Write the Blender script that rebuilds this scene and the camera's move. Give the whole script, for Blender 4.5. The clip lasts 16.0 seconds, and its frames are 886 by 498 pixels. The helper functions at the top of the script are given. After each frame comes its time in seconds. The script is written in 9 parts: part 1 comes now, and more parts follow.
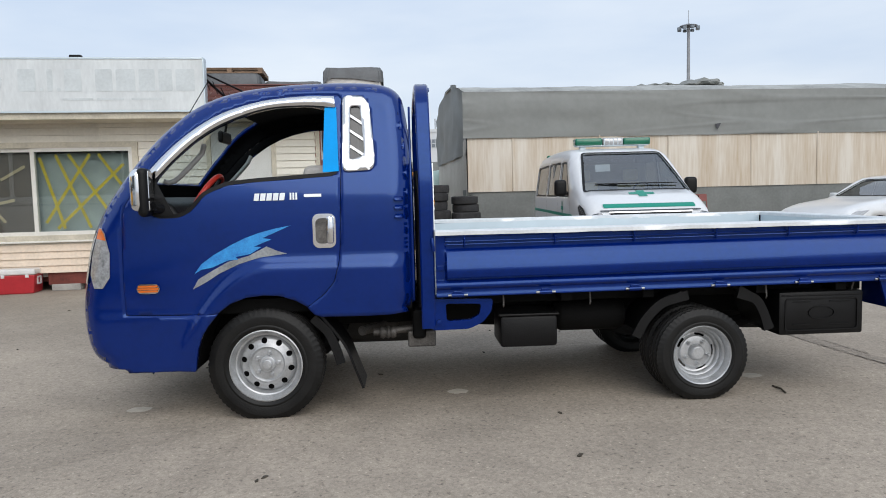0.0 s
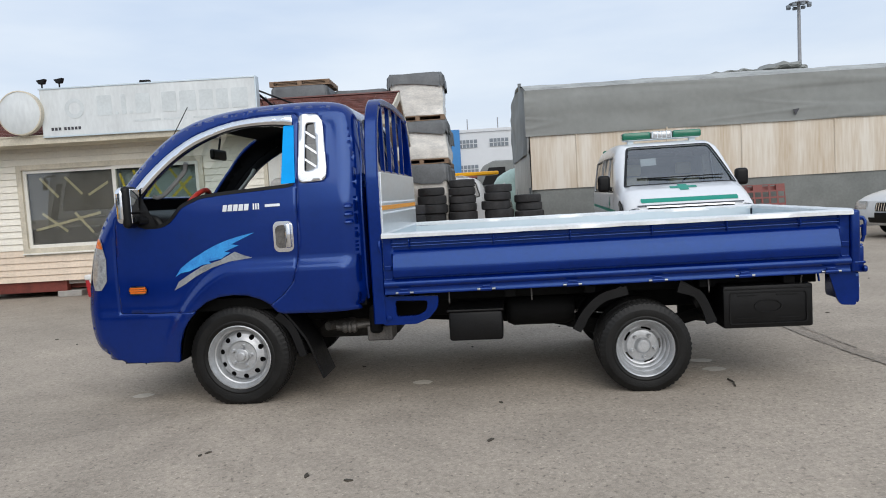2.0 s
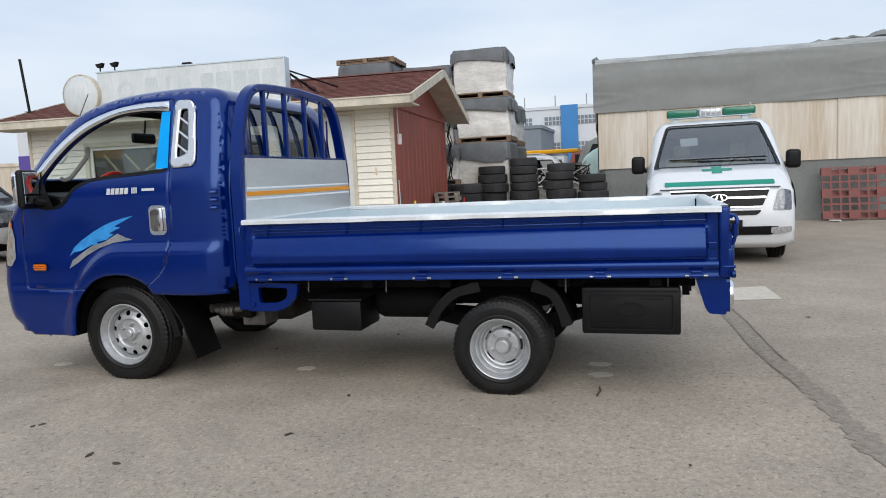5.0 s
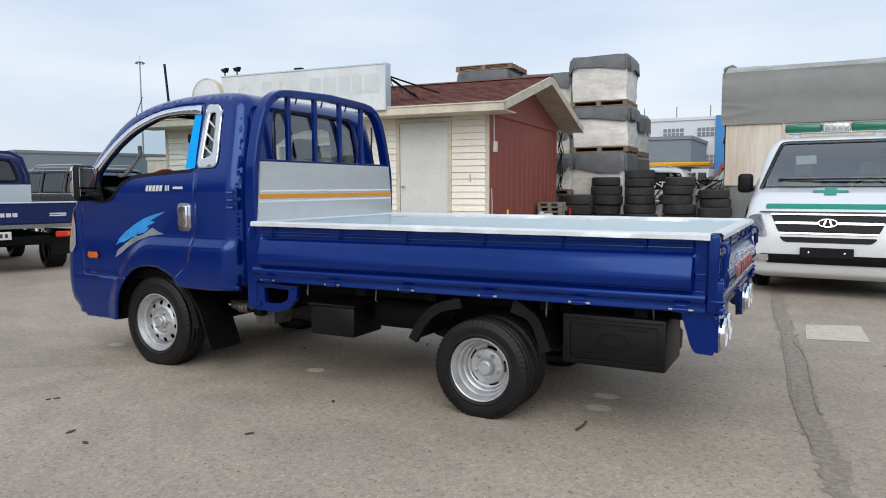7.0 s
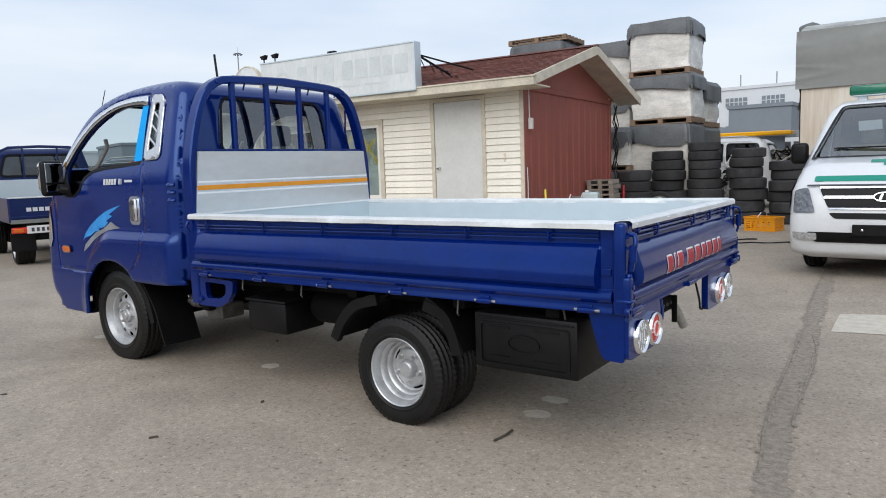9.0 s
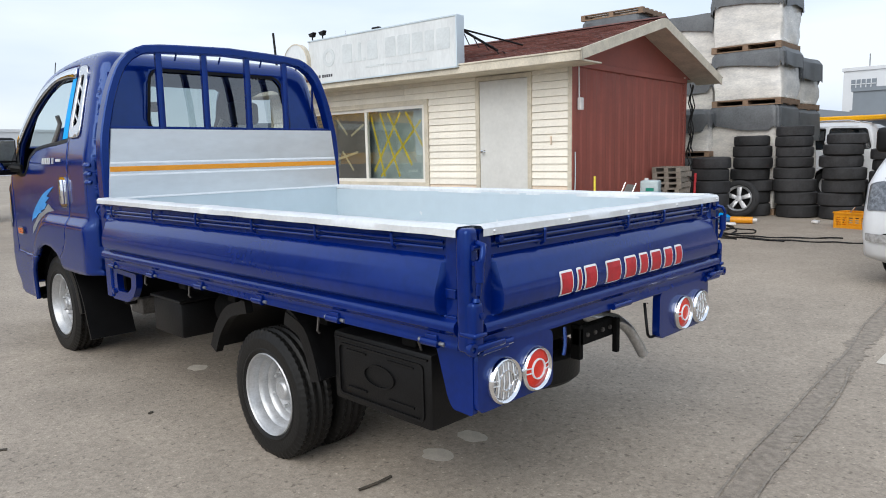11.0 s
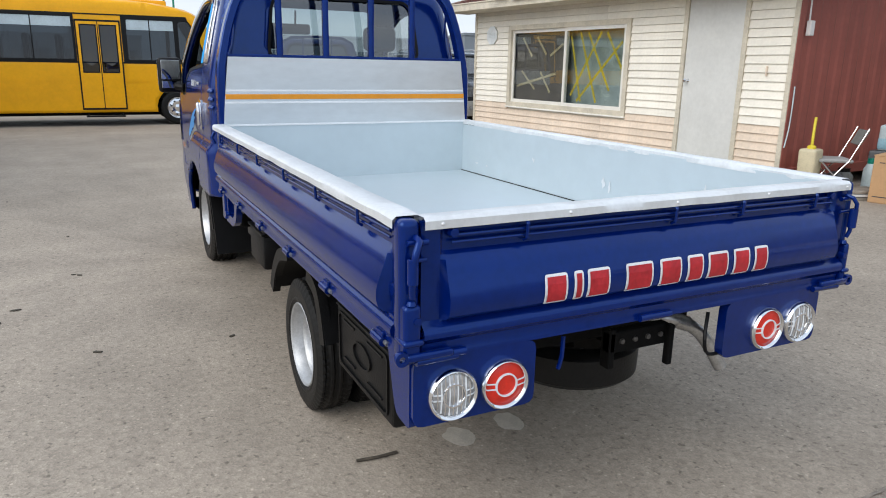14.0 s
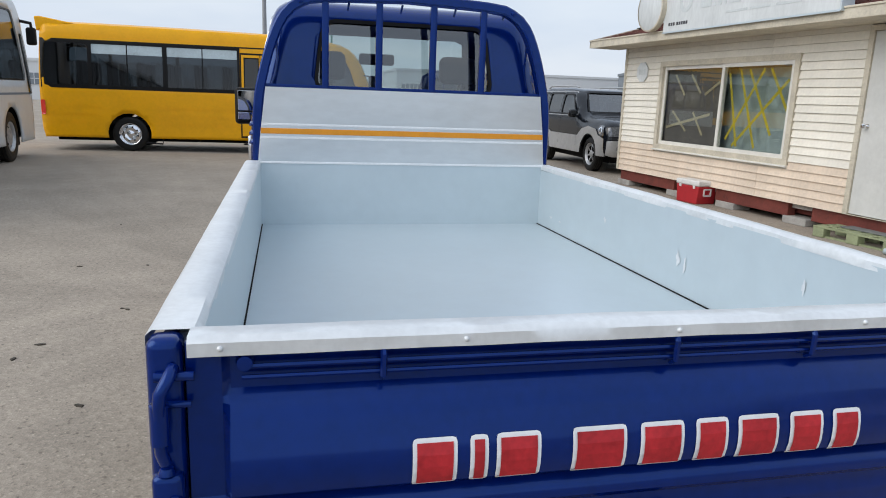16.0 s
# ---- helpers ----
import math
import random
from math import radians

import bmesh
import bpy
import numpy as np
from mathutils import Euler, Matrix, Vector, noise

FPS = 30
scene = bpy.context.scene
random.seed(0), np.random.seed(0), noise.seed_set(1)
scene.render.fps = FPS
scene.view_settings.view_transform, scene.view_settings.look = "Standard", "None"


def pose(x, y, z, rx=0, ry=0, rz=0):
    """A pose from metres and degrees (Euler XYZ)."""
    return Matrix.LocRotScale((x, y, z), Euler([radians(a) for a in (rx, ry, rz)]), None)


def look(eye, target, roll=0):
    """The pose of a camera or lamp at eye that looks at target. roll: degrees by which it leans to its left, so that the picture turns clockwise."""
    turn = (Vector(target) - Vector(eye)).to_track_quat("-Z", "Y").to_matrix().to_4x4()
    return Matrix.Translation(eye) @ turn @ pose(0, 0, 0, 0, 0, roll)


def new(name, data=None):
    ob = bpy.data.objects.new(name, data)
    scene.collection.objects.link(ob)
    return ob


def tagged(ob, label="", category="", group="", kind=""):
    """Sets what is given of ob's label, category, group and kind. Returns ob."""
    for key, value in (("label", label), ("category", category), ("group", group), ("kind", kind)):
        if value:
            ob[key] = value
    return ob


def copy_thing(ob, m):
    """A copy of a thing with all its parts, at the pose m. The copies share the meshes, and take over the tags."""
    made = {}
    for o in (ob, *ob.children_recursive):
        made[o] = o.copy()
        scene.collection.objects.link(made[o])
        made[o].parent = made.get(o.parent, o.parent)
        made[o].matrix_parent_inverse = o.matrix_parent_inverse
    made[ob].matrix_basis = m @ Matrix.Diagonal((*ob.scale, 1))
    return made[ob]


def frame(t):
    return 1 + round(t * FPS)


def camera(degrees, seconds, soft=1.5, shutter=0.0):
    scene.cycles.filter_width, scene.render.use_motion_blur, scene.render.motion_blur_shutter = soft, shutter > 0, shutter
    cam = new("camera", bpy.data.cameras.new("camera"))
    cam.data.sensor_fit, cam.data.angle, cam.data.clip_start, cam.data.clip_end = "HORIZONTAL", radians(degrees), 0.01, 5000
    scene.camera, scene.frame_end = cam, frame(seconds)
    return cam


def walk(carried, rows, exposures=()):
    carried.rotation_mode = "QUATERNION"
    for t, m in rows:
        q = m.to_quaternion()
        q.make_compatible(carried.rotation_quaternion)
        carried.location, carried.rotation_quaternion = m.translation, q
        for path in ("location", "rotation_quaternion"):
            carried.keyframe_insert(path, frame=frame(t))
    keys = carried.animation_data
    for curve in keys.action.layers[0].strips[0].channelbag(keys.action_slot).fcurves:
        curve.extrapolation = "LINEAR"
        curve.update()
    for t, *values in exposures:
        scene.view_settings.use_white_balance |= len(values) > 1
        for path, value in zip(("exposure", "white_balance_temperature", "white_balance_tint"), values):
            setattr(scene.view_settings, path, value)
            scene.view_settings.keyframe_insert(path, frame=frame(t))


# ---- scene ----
cam = camera(64.8, 16.0, soft=1.0)
METRES, EYE, TILT, LEAN, TURN = 7.933, 1.284, 0.0, 0.0, -4.2
PATH = [
    (0, (0.822, -4.015, 1.287), (0.933, -2.025, 1.129), -1.4),
    (0.5, (1.026, -4.093, 1.269), (1.099, -2.099, 1.132), -2.1),
    (1, (1.264, -4.115, 1.284), (1.316, -2.122, 1.127), -0.2),
    (1.5, (1.544, -4.245, 1.293), (1.414, -2.254, 1.175), -1.6),
    (2, (1.802, -4.327, 1.293), (1.61, -2.343, 1.141), -3.3),
    (2.5, (2.067, -4.263, 1.275), (1.835, -2.284, 1.11), -0.0),
    (3, (2.365, -4.257, 1.29), (2.025, -2.294, 1.137), -2.6),
    (3.5, (2.672, -4.248, 1.291), (2.275, -2.297, 1.119), -2.2),
    (4, (2.943, -4.128, 1.276), (2.5, -2.184, 1.122), -1.7),
    (4.2, (3.056, -4.078, 1.294), (2.582, -2.143, 1.116), -1.8),
    (6.3, (3.971, -3.506, 1.276), (3.162, -1.688, 1.077), -1.6),
    (6.5, (4.057, -3.458, 1.277), (3.176, -1.671, 1.095), -0.7),
    (7, (4.254, -3.412, 1.297), (3.306, -1.659, 1.119), -0.2),
    (7.5, (4.368, -3.332, 1.299), (3.398, -1.592, 1.116), -2.6),
    (8, (4.508, -3.061, 1.285), (3.523, -1.334, 1.066), -1.4),
    (8.5, (4.67, -2.843, 1.293), (3.639, -1.145, 1.05), -2.2),
    (9, (4.883, -2.616, 1.313), (3.708, -1.014, 1.081), -2.0),
    (9.5, (4.985, -2.367, 1.291), (3.741, -0.817, 1.066), -1.4),
    (9.7, (4.997, -2.226, 1.295), (3.729, -0.695, 1.071), -1.0),
    (11.8, (5.339, -1.123, 1.284), (3.777, 0.088, 0.977), -1.8),
    (12, (5.368, -1.045, 1.29), (3.749, 0.092, 0.994), -1.4),
    (12.5, (5.435, -0.901, 1.375), (3.766, 0.17, 1.118), 0.3),
    (13, (5.458, -0.842, 1.409), (3.76, 0.137, 1.01), 0.0),
    (13.5, (5.45, -0.784, 1.429), (3.731, 0.096, 0.911), -0.6),
    (14, (5.365, -0.659, 1.435), (3.634, 0.206, 0.928), 1.0),
    (14.5, (5.207, -0.436, 1.446), (3.435, 0.379, 1.003), 1.8),
    (15, (5.165, -0.17, 1.463), (3.295, 0.418, 1.063), 3.5),
    (15.5, (5.037, 0.043, 1.447), (3.14, 0.528, 1.039), 2.1),
    (16, (4.909, 0.19, 1.441), (3.004, 0.627, 1.019), 2.1),
]
walk(cam, [(t, look(eye, target, roll)) for t, eye, target, roll in PATH],
     exposures=[(0, 0.0), (9, 0.04), (12, 0.3), (12.5, 0.16), (13, 0.06), (13.5, 0.18), (14.5, 0.2), (15, 0.08), (16, -0.02)])

# ---- sky, sun, exposure ----
world = bpy.data.worlds.new("sky")
scene.world = world
world.use_nodes = True
wn, wl = world.node_tree.nodes, world.node_tree.links
wbg = wn["Background"]
sky = wn.new("ShaderNodeTexSky")
sky.sky_type, sky.sun_disc = "NISHITA", False
sky.sun_elevation, sky.sun_rotation = radians(38), radians(165)
sky.air_density, sky.dust_density, sky.ozone_density = 1.4, 4.0, 2.0
wtc = wn.new("ShaderNodeTexCoord")
wmap = wn.new("ShaderNodeMapping")
wmap.inputs["Scale"].default_value = (1.2, 1.2, 5.0)
wl.new(wtc.outputs["Generated"], wmap.inputs["Vector"])
wnz = wn.new("ShaderNodeTexNoise")
wnz.inputs["Scale"].default_value, wnz.inputs["Detail"].default_value, wnz.inputs["Roughness"].default_value = 1.6, 5.0, 0.5
wl.new(wmap.outputs["Vector"], wnz.inputs["Vector"])
wcr = wn.new("ShaderNodeValToRGB")
wcr.color_ramp.elements[0].position, wcr.color_ramp.elements[0].color = 0.36, (4.9, 5.75, 7.1, 1)
wcr.color_ramp.elements[1].position, wcr.color_ramp.elements[1].color = 0.66, (6.5, 7.05, 7.8, 1)
wl.new(wnz.outputs["Fac"], wcr.inputs["Fac"])
wmix = wn.new("ShaderNodeMix")
wmix.data_type = "RGBA"
wmix.inputs["Factor"].default_value = 0.86
wl.new(sky.outputs["Color"], wmix.inputs[6])
wl.new(wcr.outputs["Color"], wmix.inputs[7])
wl.new(wmix.outputs[2], wbg.inputs["Color"])
wbg.inputs["Strength"].default_value = 0.135
sun = new("sun", bpy.data.lights.new("sun", "SUN"))
sun.data.energy, sun.data.angle, sun.data.color = 1.7, radians(60), (1.0, 0.975, 0.94)
sun.matrix_world = look((0, 0, 0), (math.sin(radians(165)) * -0.8, math.cos(radians(165)) * -0.8, -0.63))


# ---- materials ----
def material(name, color, rough=0.6, metal=0.0, var=0.12, scale=6.0, bump=0.0, bscale=60.0, color2=None, spec=0.5, coat=0.0,
             rvar=0.1, obj_random=0.0, island=0.0, stretch=(1, 1, 1), coat_rough=0.06, spec_tint=(1, 1, 1)):
    """A surface whose colour wavers at two scales, with fine relief and uneven gloss."""
    m = bpy.data.materials.new(name)
    m.use_nodes = True
    n, l = m.node_tree.nodes, m.node_tree.links
    b = n["Principled BSDF"]
    tc = n.new("ShaderNodeTexCoord")
    mp = n.new("ShaderNodeMapping")
    mp.inputs["Scale"].default_value = stretch
    l.new(tc.outputs["Object"], mp.inputs["Vector"])
    a = n.new("ShaderNodeTexNoise")
    a.inputs["Scale"].default_value, a.inputs["Detail"].default_value, a.inputs["Roughness"].default_value = scale, 6, 0.62
    f = n.new("ShaderNodeTexNoise")
    f.inputs["Scale"].default_value, f.inputs["Detail"].default_value = scale * 9, 4
    for t in (a, f):
        l.new(mp.outputs["Vector"], t.inputs["Vector"])
    c2 = color2 or tuple(max(0, c * (1 - 2.4 * var)) for c in color)
    ramp = n.new("ShaderNodeValToRGB")
    ramp.color_ramp.elements[0].position, ramp.color_ramp.elements[1].position = 0.34, 0.62
    ramp.color_ramp.elements[0].color, ramp.color_ramp.elements[1].color = (*c2, 1), (*color, 1)
    add = n.new("ShaderNodeMath")
    add.operation = "MULTIPLY_ADD"
    add.inputs[1].default_value = 0.35
    l.new(f.outputs["Fac"], add.inputs[0])
    sub = n.new("ShaderNodeMath")
    sub.operation = "MULTIPLY"
    sub.inputs[1].default_value = 0.66
    l.new(a.outputs["Fac"], sub.inputs[0])
    l.new(sub.outputs[0], add.inputs[2])
    l.new(add.outputs[0], ramp.inputs["Fac"])
    out = ramp.outputs["Color"]
    if obj_random or island:
        src = n.new("ShaderNodeObjectInfo").outputs["Random"] if obj_random else n.new("ShaderNodeNewGeometry").outputs["Random Per Island"]
        k = obj_random or island
        mr = n.new("ShaderNodeMapRange")
        mr.inputs["To Min"].default_value, mr.inputs["To Max"].default_value = 1 - k, 1 + k
        l.new(src, mr.inputs["Value"])
        hv = n.new("ShaderNodeHueSaturation")
        l.new(mr.outputs["Result"], hv.inputs["Value"])
        l.new(out, hv.inputs["Color"])
        out = hv.outputs["Color"]
    l.new(out, b.inputs["Base Color"])
    rr = n.new("ShaderNodeMapRange")
    rr.inputs["To Min"].default_value, rr.inputs["To Max"].default_value = max(0.02, rough - rvar), min(1, rough + rvar)
    l.new(add.outputs[0], rr.inputs["Value"])
    l.new(rr.outputs["Result"], b.inputs["Roughness"])
    b.inputs["Metallic"].default_value = metal
    b.inputs["Specular IOR Level"].default_value = spec
    b.inputs["Specular Tint"].default_value = (*spec_tint, 1)
    b.inputs["Coat Weight"].default_value = coat
    b.inputs["Coat Roughness"].default_value = coat_rough
    if bump:
        bn = n.new("ShaderNodeTexNoise")
        bn.inputs["Scale"].default_value, bn.inputs["Detail"].default_value = bscale, 5
        l.new(mp.outputs["Vector"], bn.inputs["Vector"])
        bp = n.new("ShaderNodeBump")
        bp.inputs["Strength"].default_value, bp.inputs["Distance"].default_value = bump, 0.01
        l.new(bn.outputs["Fac"], bp.inputs["Height"])
        l.new(bp.outputs["Normal"], b.inputs["Normal"])
    return m


def glass(name, tint=(0.8, 0.86, 0.86), rough=0.0, ior=1.5, film=0.0):
    """A thin pane: what lies behind it, tinted, under a reflection that grows at flat angles."""
    m = bpy.data.materials.new(name)
    m.use_nodes = True
    n, l = m.node_tree.nodes, m.node_tree.links
    n.remove(n["Principled BSDF"])
    tr, gl, lw, mx = (n.new("ShaderNode" + k) for k in ("BsdfTransparent", "BsdfGlossy", "LayerWeight", "MixShader"))
    lw.inputs["Blend"].default_value = 0.5
    pw, fr = n.new("ShaderNodeMath"), n.new("ShaderNodeMath")
    pw.operation, fr.operation = "POWER", "MULTIPLY_ADD"
    pw.inputs[1].default_value = 4.0
    fr.inputs[1].default_value, fr.inputs[2].default_value = 0.9, 0.02 + 0.06 * (ior - 1) + film
    l.new(lw.outputs["Facing"], pw.inputs[0])
    l.new(pw.outputs[0], fr.inputs[0])
    tr.inputs["Color"].default_value = (*tint, 1)
    gl.inputs["Roughness"].default_value = rough
    l.new(fr.outputs[0], mx.inputs[0])
    l.new(tr.outputs[0], mx.inputs[1])
    l.new(gl.outputs[0], mx.inputs[2])
    l.new(mx.outputs[0], n["Material Output"].inputs["Surface"])
    return m


BLUE = material("blue_paint", (0.0007, 0.0125, 0.132), 0.17, 0.0, 0.08, 3, coat=0.26, spec=0.9, rvar=0.05, bump=0.008, bscale=12, coat_rough=0.05, spec_tint=(0.24, 0.46, 1.0))
BLUE_BED = material("blue_bed_paint", (0.0006, 0.0115, 0.128), 0.17, 0.0, 0.12, 4, coat=0.13, spec=0.8, rvar=0.08, bump=0.035, bscale=12, coat_rough=0.08, spec_tint=(0.20, 0.42, 1.0))
BLUE_DARK = material("dark_blue_paint", (0.003, 0.016, 0.10), 0.38, 0, 0.15, 4, coat=0.15, spec=0.3)
GALV = material("galvanised_sheet", (0.595, 0.675, 0.715), 0.36, 0.4, 0.03, 1.6, bump=0.03, bscale=12, rvar=0.12)
GALV_BARE = material("bare_galvanised_sheet", (0.74, 0.77, 0.79), 0.33, 0.85, 0.05, 2.5, bump=0.04, bscale=9, rvar=0.14, stretch=(1, 0.5, 1.4))
GALV_CAP = material("silver_cap", (0.76, 0.785, 0.80), 0.40, 0.25, 0.07, 7, bump=0.10, bscale=30, rvar=0.12)
CHROME = material("chrome", (0.85, 0.86, 0.88), 0.08, 1.0, 0.02, 5, rvar=0.03)
VENT_TRIM = material("satin_silver_trim", (0.68, 0.69, 0.71), 0.26, 0.85, 0.03, 6)
STEEL_WORN = material("bare_worn_steel", (0.42, 0.43, 0.45), 0.4, 0.8, 0.3, 20)
SILVER = material("silver_wheel_paint", (0.54, 0.55, 0.56), 0.40, 0.6, 0.14, 14, bump=0.05, bscale=60)
RUBBER = material("tyre_rubber", (0.009, 0.0088, 0.0085), 0.48, 0, 0.25, 9, spec=0.28, bump=0.15, bscale=90)
RUBBER_OLD = material("worn_tyre_rubber", (0.040, 0.040, 0.042), 0.8, 0, 0.3, 5, bump=0.3, bscale=60, obj_random=0.25)
BLACK = material("black_plastic", (0.005, 0.005, 0.0055), 0.45, 0, 0.25, 8, spec=0.24, bump=0.12, bscale=120)
BLACK_MATT = material("underbody_black", (0.004, 0.004, 0.004), 0.75, 0, 0.3, 7, spec=0.15, bump=0.2, bscale=40)
STEEL_DIRTY = material("dirty_cast_metal", (0.16, 0.15, 0.14), 0.6, 0.6, 0.3, 12, bump=0.3, bscale=30)
PIPE = material("exhaust_steel", (0.60, 0.60, 0.60), 0.30, 0.85, 0.2, 14)
TRIM_GREY = material("grey_cab_trim", (0.34, 0.34, 0.33), 0.75, 0, 0.1, 6, bump=0.1)
CAB_LINING = material("dark_cab_lining", (0.012, 0.012, 0.014), 0.85, 0, 0.12, 6, bump=0.1, spec=0.12)
SEAT_COVER = material("pale_seat_cover", (0.52, 0.50, 0.47), 0.85, 0, 0.15, 8, bump=0.3, bscale=60)
GRIME = material("oily_black_grime", (0.03, 0.028, 0.026), 0.7, 0.2, 0.35, 12, bump=0.35, bscale=30)
SEAT_GREY = material("grey_seat_fabric", (0.10, 0.10, 0.105), 0.9, 0, 0.15, 10, bump=0.3, bscale=140)
RED_COVER = material("red_wheel_cover", (0.55, 0.035, 0.02), 0.45, 0, 0.12, 10)
TAPE_BLUE = material("blue_masking_tape", (0.0, 0.34, 0.84), 0.5, 0, 0.05, 8, spec=0.12)
ORANGE_STRIPE = material("orange_stripe", (0.78, 0.30, 0.012), 0.5, 0, 0.06, 8)
WHITE_STRIPE = material("white_stripe", (0.82, 0.84, 0.86), 0.45, 0, 0.05, 8)
DECAL_BLUE = material("blue_decal", (0.04, 0.33, 0.72), 0.35, 0, 0.3, 14, color2=(0.02, 0.16, 0.5))
DECAL_SILVER = material("silver_decal", (0.42, 0.44, 0.46), 0.35, 0.4, 0.2, 9)
BADGE = material("badge_silver", (0.78, 0.8, 0.82), 0.3, 0.4, 0.05, 12)
LETTER_RED = material("red_letter", (0.55, 0.02, 0.03), 0.4, 0, 0.25, 8, color2=(0.28, 0.006, 0.012))
LENS_RED = material("red_lens", (0.76, 0.028, 0.012), 0.2, 0, 0.1, 20, coat=0.15)
LENS_ORANGE = material("orange_lens", (0.72, 0.16, 0.02), 0.2, 0, 0.1, 20, coat=0.4)
LENS_CLEAR = material("clear_lens", (0.62, 0.63, 0.64), 0.14, 0.5, 0.25, 40, coat=0.5, bump=0.1, bscale=90)
LENS_SMOKE = material("car_headlamp_lens", (0.24, 0.25, 0.27), 0.10, 0.55, 0.35, 26, coat=0.5, bump=0.1, bscale=60)
GLASS = glass("window_glass", (0.97, 0.985, 0.98), ior=1.1)
GLASS_REAR = glass("rear_window_glass", (0.52, 0.58, 0.58), film=0.13)
GLASS_DARK = glass("dark_window_glass", (0.12, 0.14, 0.15), film=0.04)
GLASS_VAN = glass("windscreen_glass", (0.62, 0.69, 0.72), film=0.17)
GLASS_WIND = glass("car_windscreen_glass", (0.34, 0.39, 0.43), film=0.20)
GLASS_BUS = glass("bus_window_glass", (0.17, 0.20, 0.22), film=0.015)
GLASS_OFFICE = glass("office_window_glass", (0.86, 0.88, 0.86), film=0.035)
MIRROR = material("mirror_glass", (0.75, 0.77, 0.8), 0.03, 1.0, 0.0, 5, rvar=0.01)
ASPHALT = material("asphalt", (0.366, 0.312, 0.251), 0.92, 0, 0.08, 0.35)
an, al = ASPHALT.node_tree.nodes, ASPHALT.node_tree.links
agg = an.new("ShaderNodeTexVoronoi")
agg.inputs["Scale"].default_value = 85
grit = an.new("ShaderNodeTexNoise")
grit.inputs["Scale"].default_value, grit.inputs["Detail"].default_value = 26, 8
blot = an.new("ShaderNodeTexNoise")
blot.inputs["Scale"].default_value, blot.inputs["Detail"].default_value, blot.inputs["Roughness"].default_value = 1.7, 7, 0.7
tcs = an.new("ShaderNodeTexCoord")
for t in (agg, grit, blot):
    al.new(tcs.outputs["Object"], t.inputs["Vector"])


def soil(value, low, high, to_low, to_high, colour):
    mr = an.new("ShaderNodeMapRange")
    for k, v in (("From Min", low), ("From Max", high), ("To Min", to_low), ("To Max", to_high)):
        mr.inputs[k].default_value = v
    al.new(value, mr.inputs["Value"])
    mul = an.new("ShaderNodeMix")
    mul.data_type, mul.blend_type = "RGBA", "MULTIPLY"
    mul.inputs["Factor"].default_value = 1
    al.new(colour, mul.inputs[6])
    al.new(mr.outputs["Result"], mul.inputs[7])
    return mul.outputs[2]


base = an["Principled BSDF"].inputs["Base Color"]
shade = soil(agg.outputs["Color"], 0.0, 1.0, 0.80, 1.16, base.links[0].from_socket)
shade = soil(grit.outputs["Fac"], 0.3, 0.7, 0.89, 1.10, shade)
pit = an.new("ShaderNodeTexNoise")
pit.inputs["Scale"].default_value, pit.inputs["Detail"].default_value = 34, 3
wear = an.new("ShaderNodeTexNoise")
wear.inputs["Scale"].default_value, wear.inputs["Detail"].default_value, wear.inputs["Roughness"].default_value = 0.45, 8, 0.68
stone = an.new("ShaderNodeTexVoronoi")
stone.inputs["Scale"].default_value = 24
for t in (pit, wear, stone):
    al.new(tcs.outputs["Object"], t.inputs["Vector"])
shade = soil(pit.outputs["Fac"], 0.60, 0.70, 1.0, 0.55, shade)
fine = an.new("ShaderNodeTexNoise")
fine.inputs["Scale"].default_value, fine.inputs["Detail"].default_value, fine.inputs["Roughness"].default_value = 190, 3, 0.7
al.new(tcs.outputs["Object"], fine.inputs["Vector"])
shade = soil(fine.outputs["Fac"], 0.32, 0.68, 0.82, 1.18, shade)
shade = soil(stone.outputs["Distance"], 0.09, 0.15, 1.42, 1.0, shade)
shade = soil(wear.outputs["Fac"], 0.36, 0.62, 0.84, 1.08, shade)
shade = soil(blot.outputs["Fac"], 0.3, 0.62, 0.92, 1.05, shade)
al.new(shade, base)
abump = an.new("ShaderNodeBump")
abump.inputs["Strength"].default_value, abump.inputs["Distance"].default_value = 0.22, 0.006
al.new(agg.outputs["Distance"], abump.inputs["Height"])
al.new(abump.outputs["Normal"], an["Principled BSDF"].inputs["Normal"])
SIDING = material("cream_siding", (0.87, 0.825, 0.72), 0.55, 0, 0.06, 3, obj_random=0.05, bump=0.06, bscale=30)
SIDING_LOW = material("tan_siding", (0.80, 0.66, 0.52), 0.6, 0, 0.1, 3, obj_random=0.06, bump=0.06, bscale=30)
FASCIA = material("beige_fascia", (0.66, 0.60, 0.48), 0.6, 0, 0.14, 4, bump=0.1)
DOOR_GREY = material("grey_metal_door", (0.66, 0.66, 0.63), 0.5, 0.0, 0.06, 2)
ALU = material("white_window_frame", (0.78, 0.76, 0.70), 0.45, 0.0, 0.06, 5)
RED_WALL = material("red_container_paint", (0.31, 0.085, 0.062), 0.6, 0, 0.10, 2.0, bump=0.1, bscale=25)
RED_BEAM = material("red_oxide_beam", (0.20, 0.045, 0.032), 0.65, 0, 0.2, 5)
SHINGLE = material("brown_red_shingle", (0.17, 0.062, 0.048), 0.9, 0, 0.2, 8, island=0.22, bump=0.5, bscale=160)
SIGN_WHITE = material("faded_white_sign", (0.70, 0.73, 0.73), 0.5, 0, 0.09, 2.5, stretch=(1, 1, 0.35))
SIGN_FADED = material("faded_grey_letter", (0.62, 0.66, 0.665), 0.55, 0, 0.08, 3)
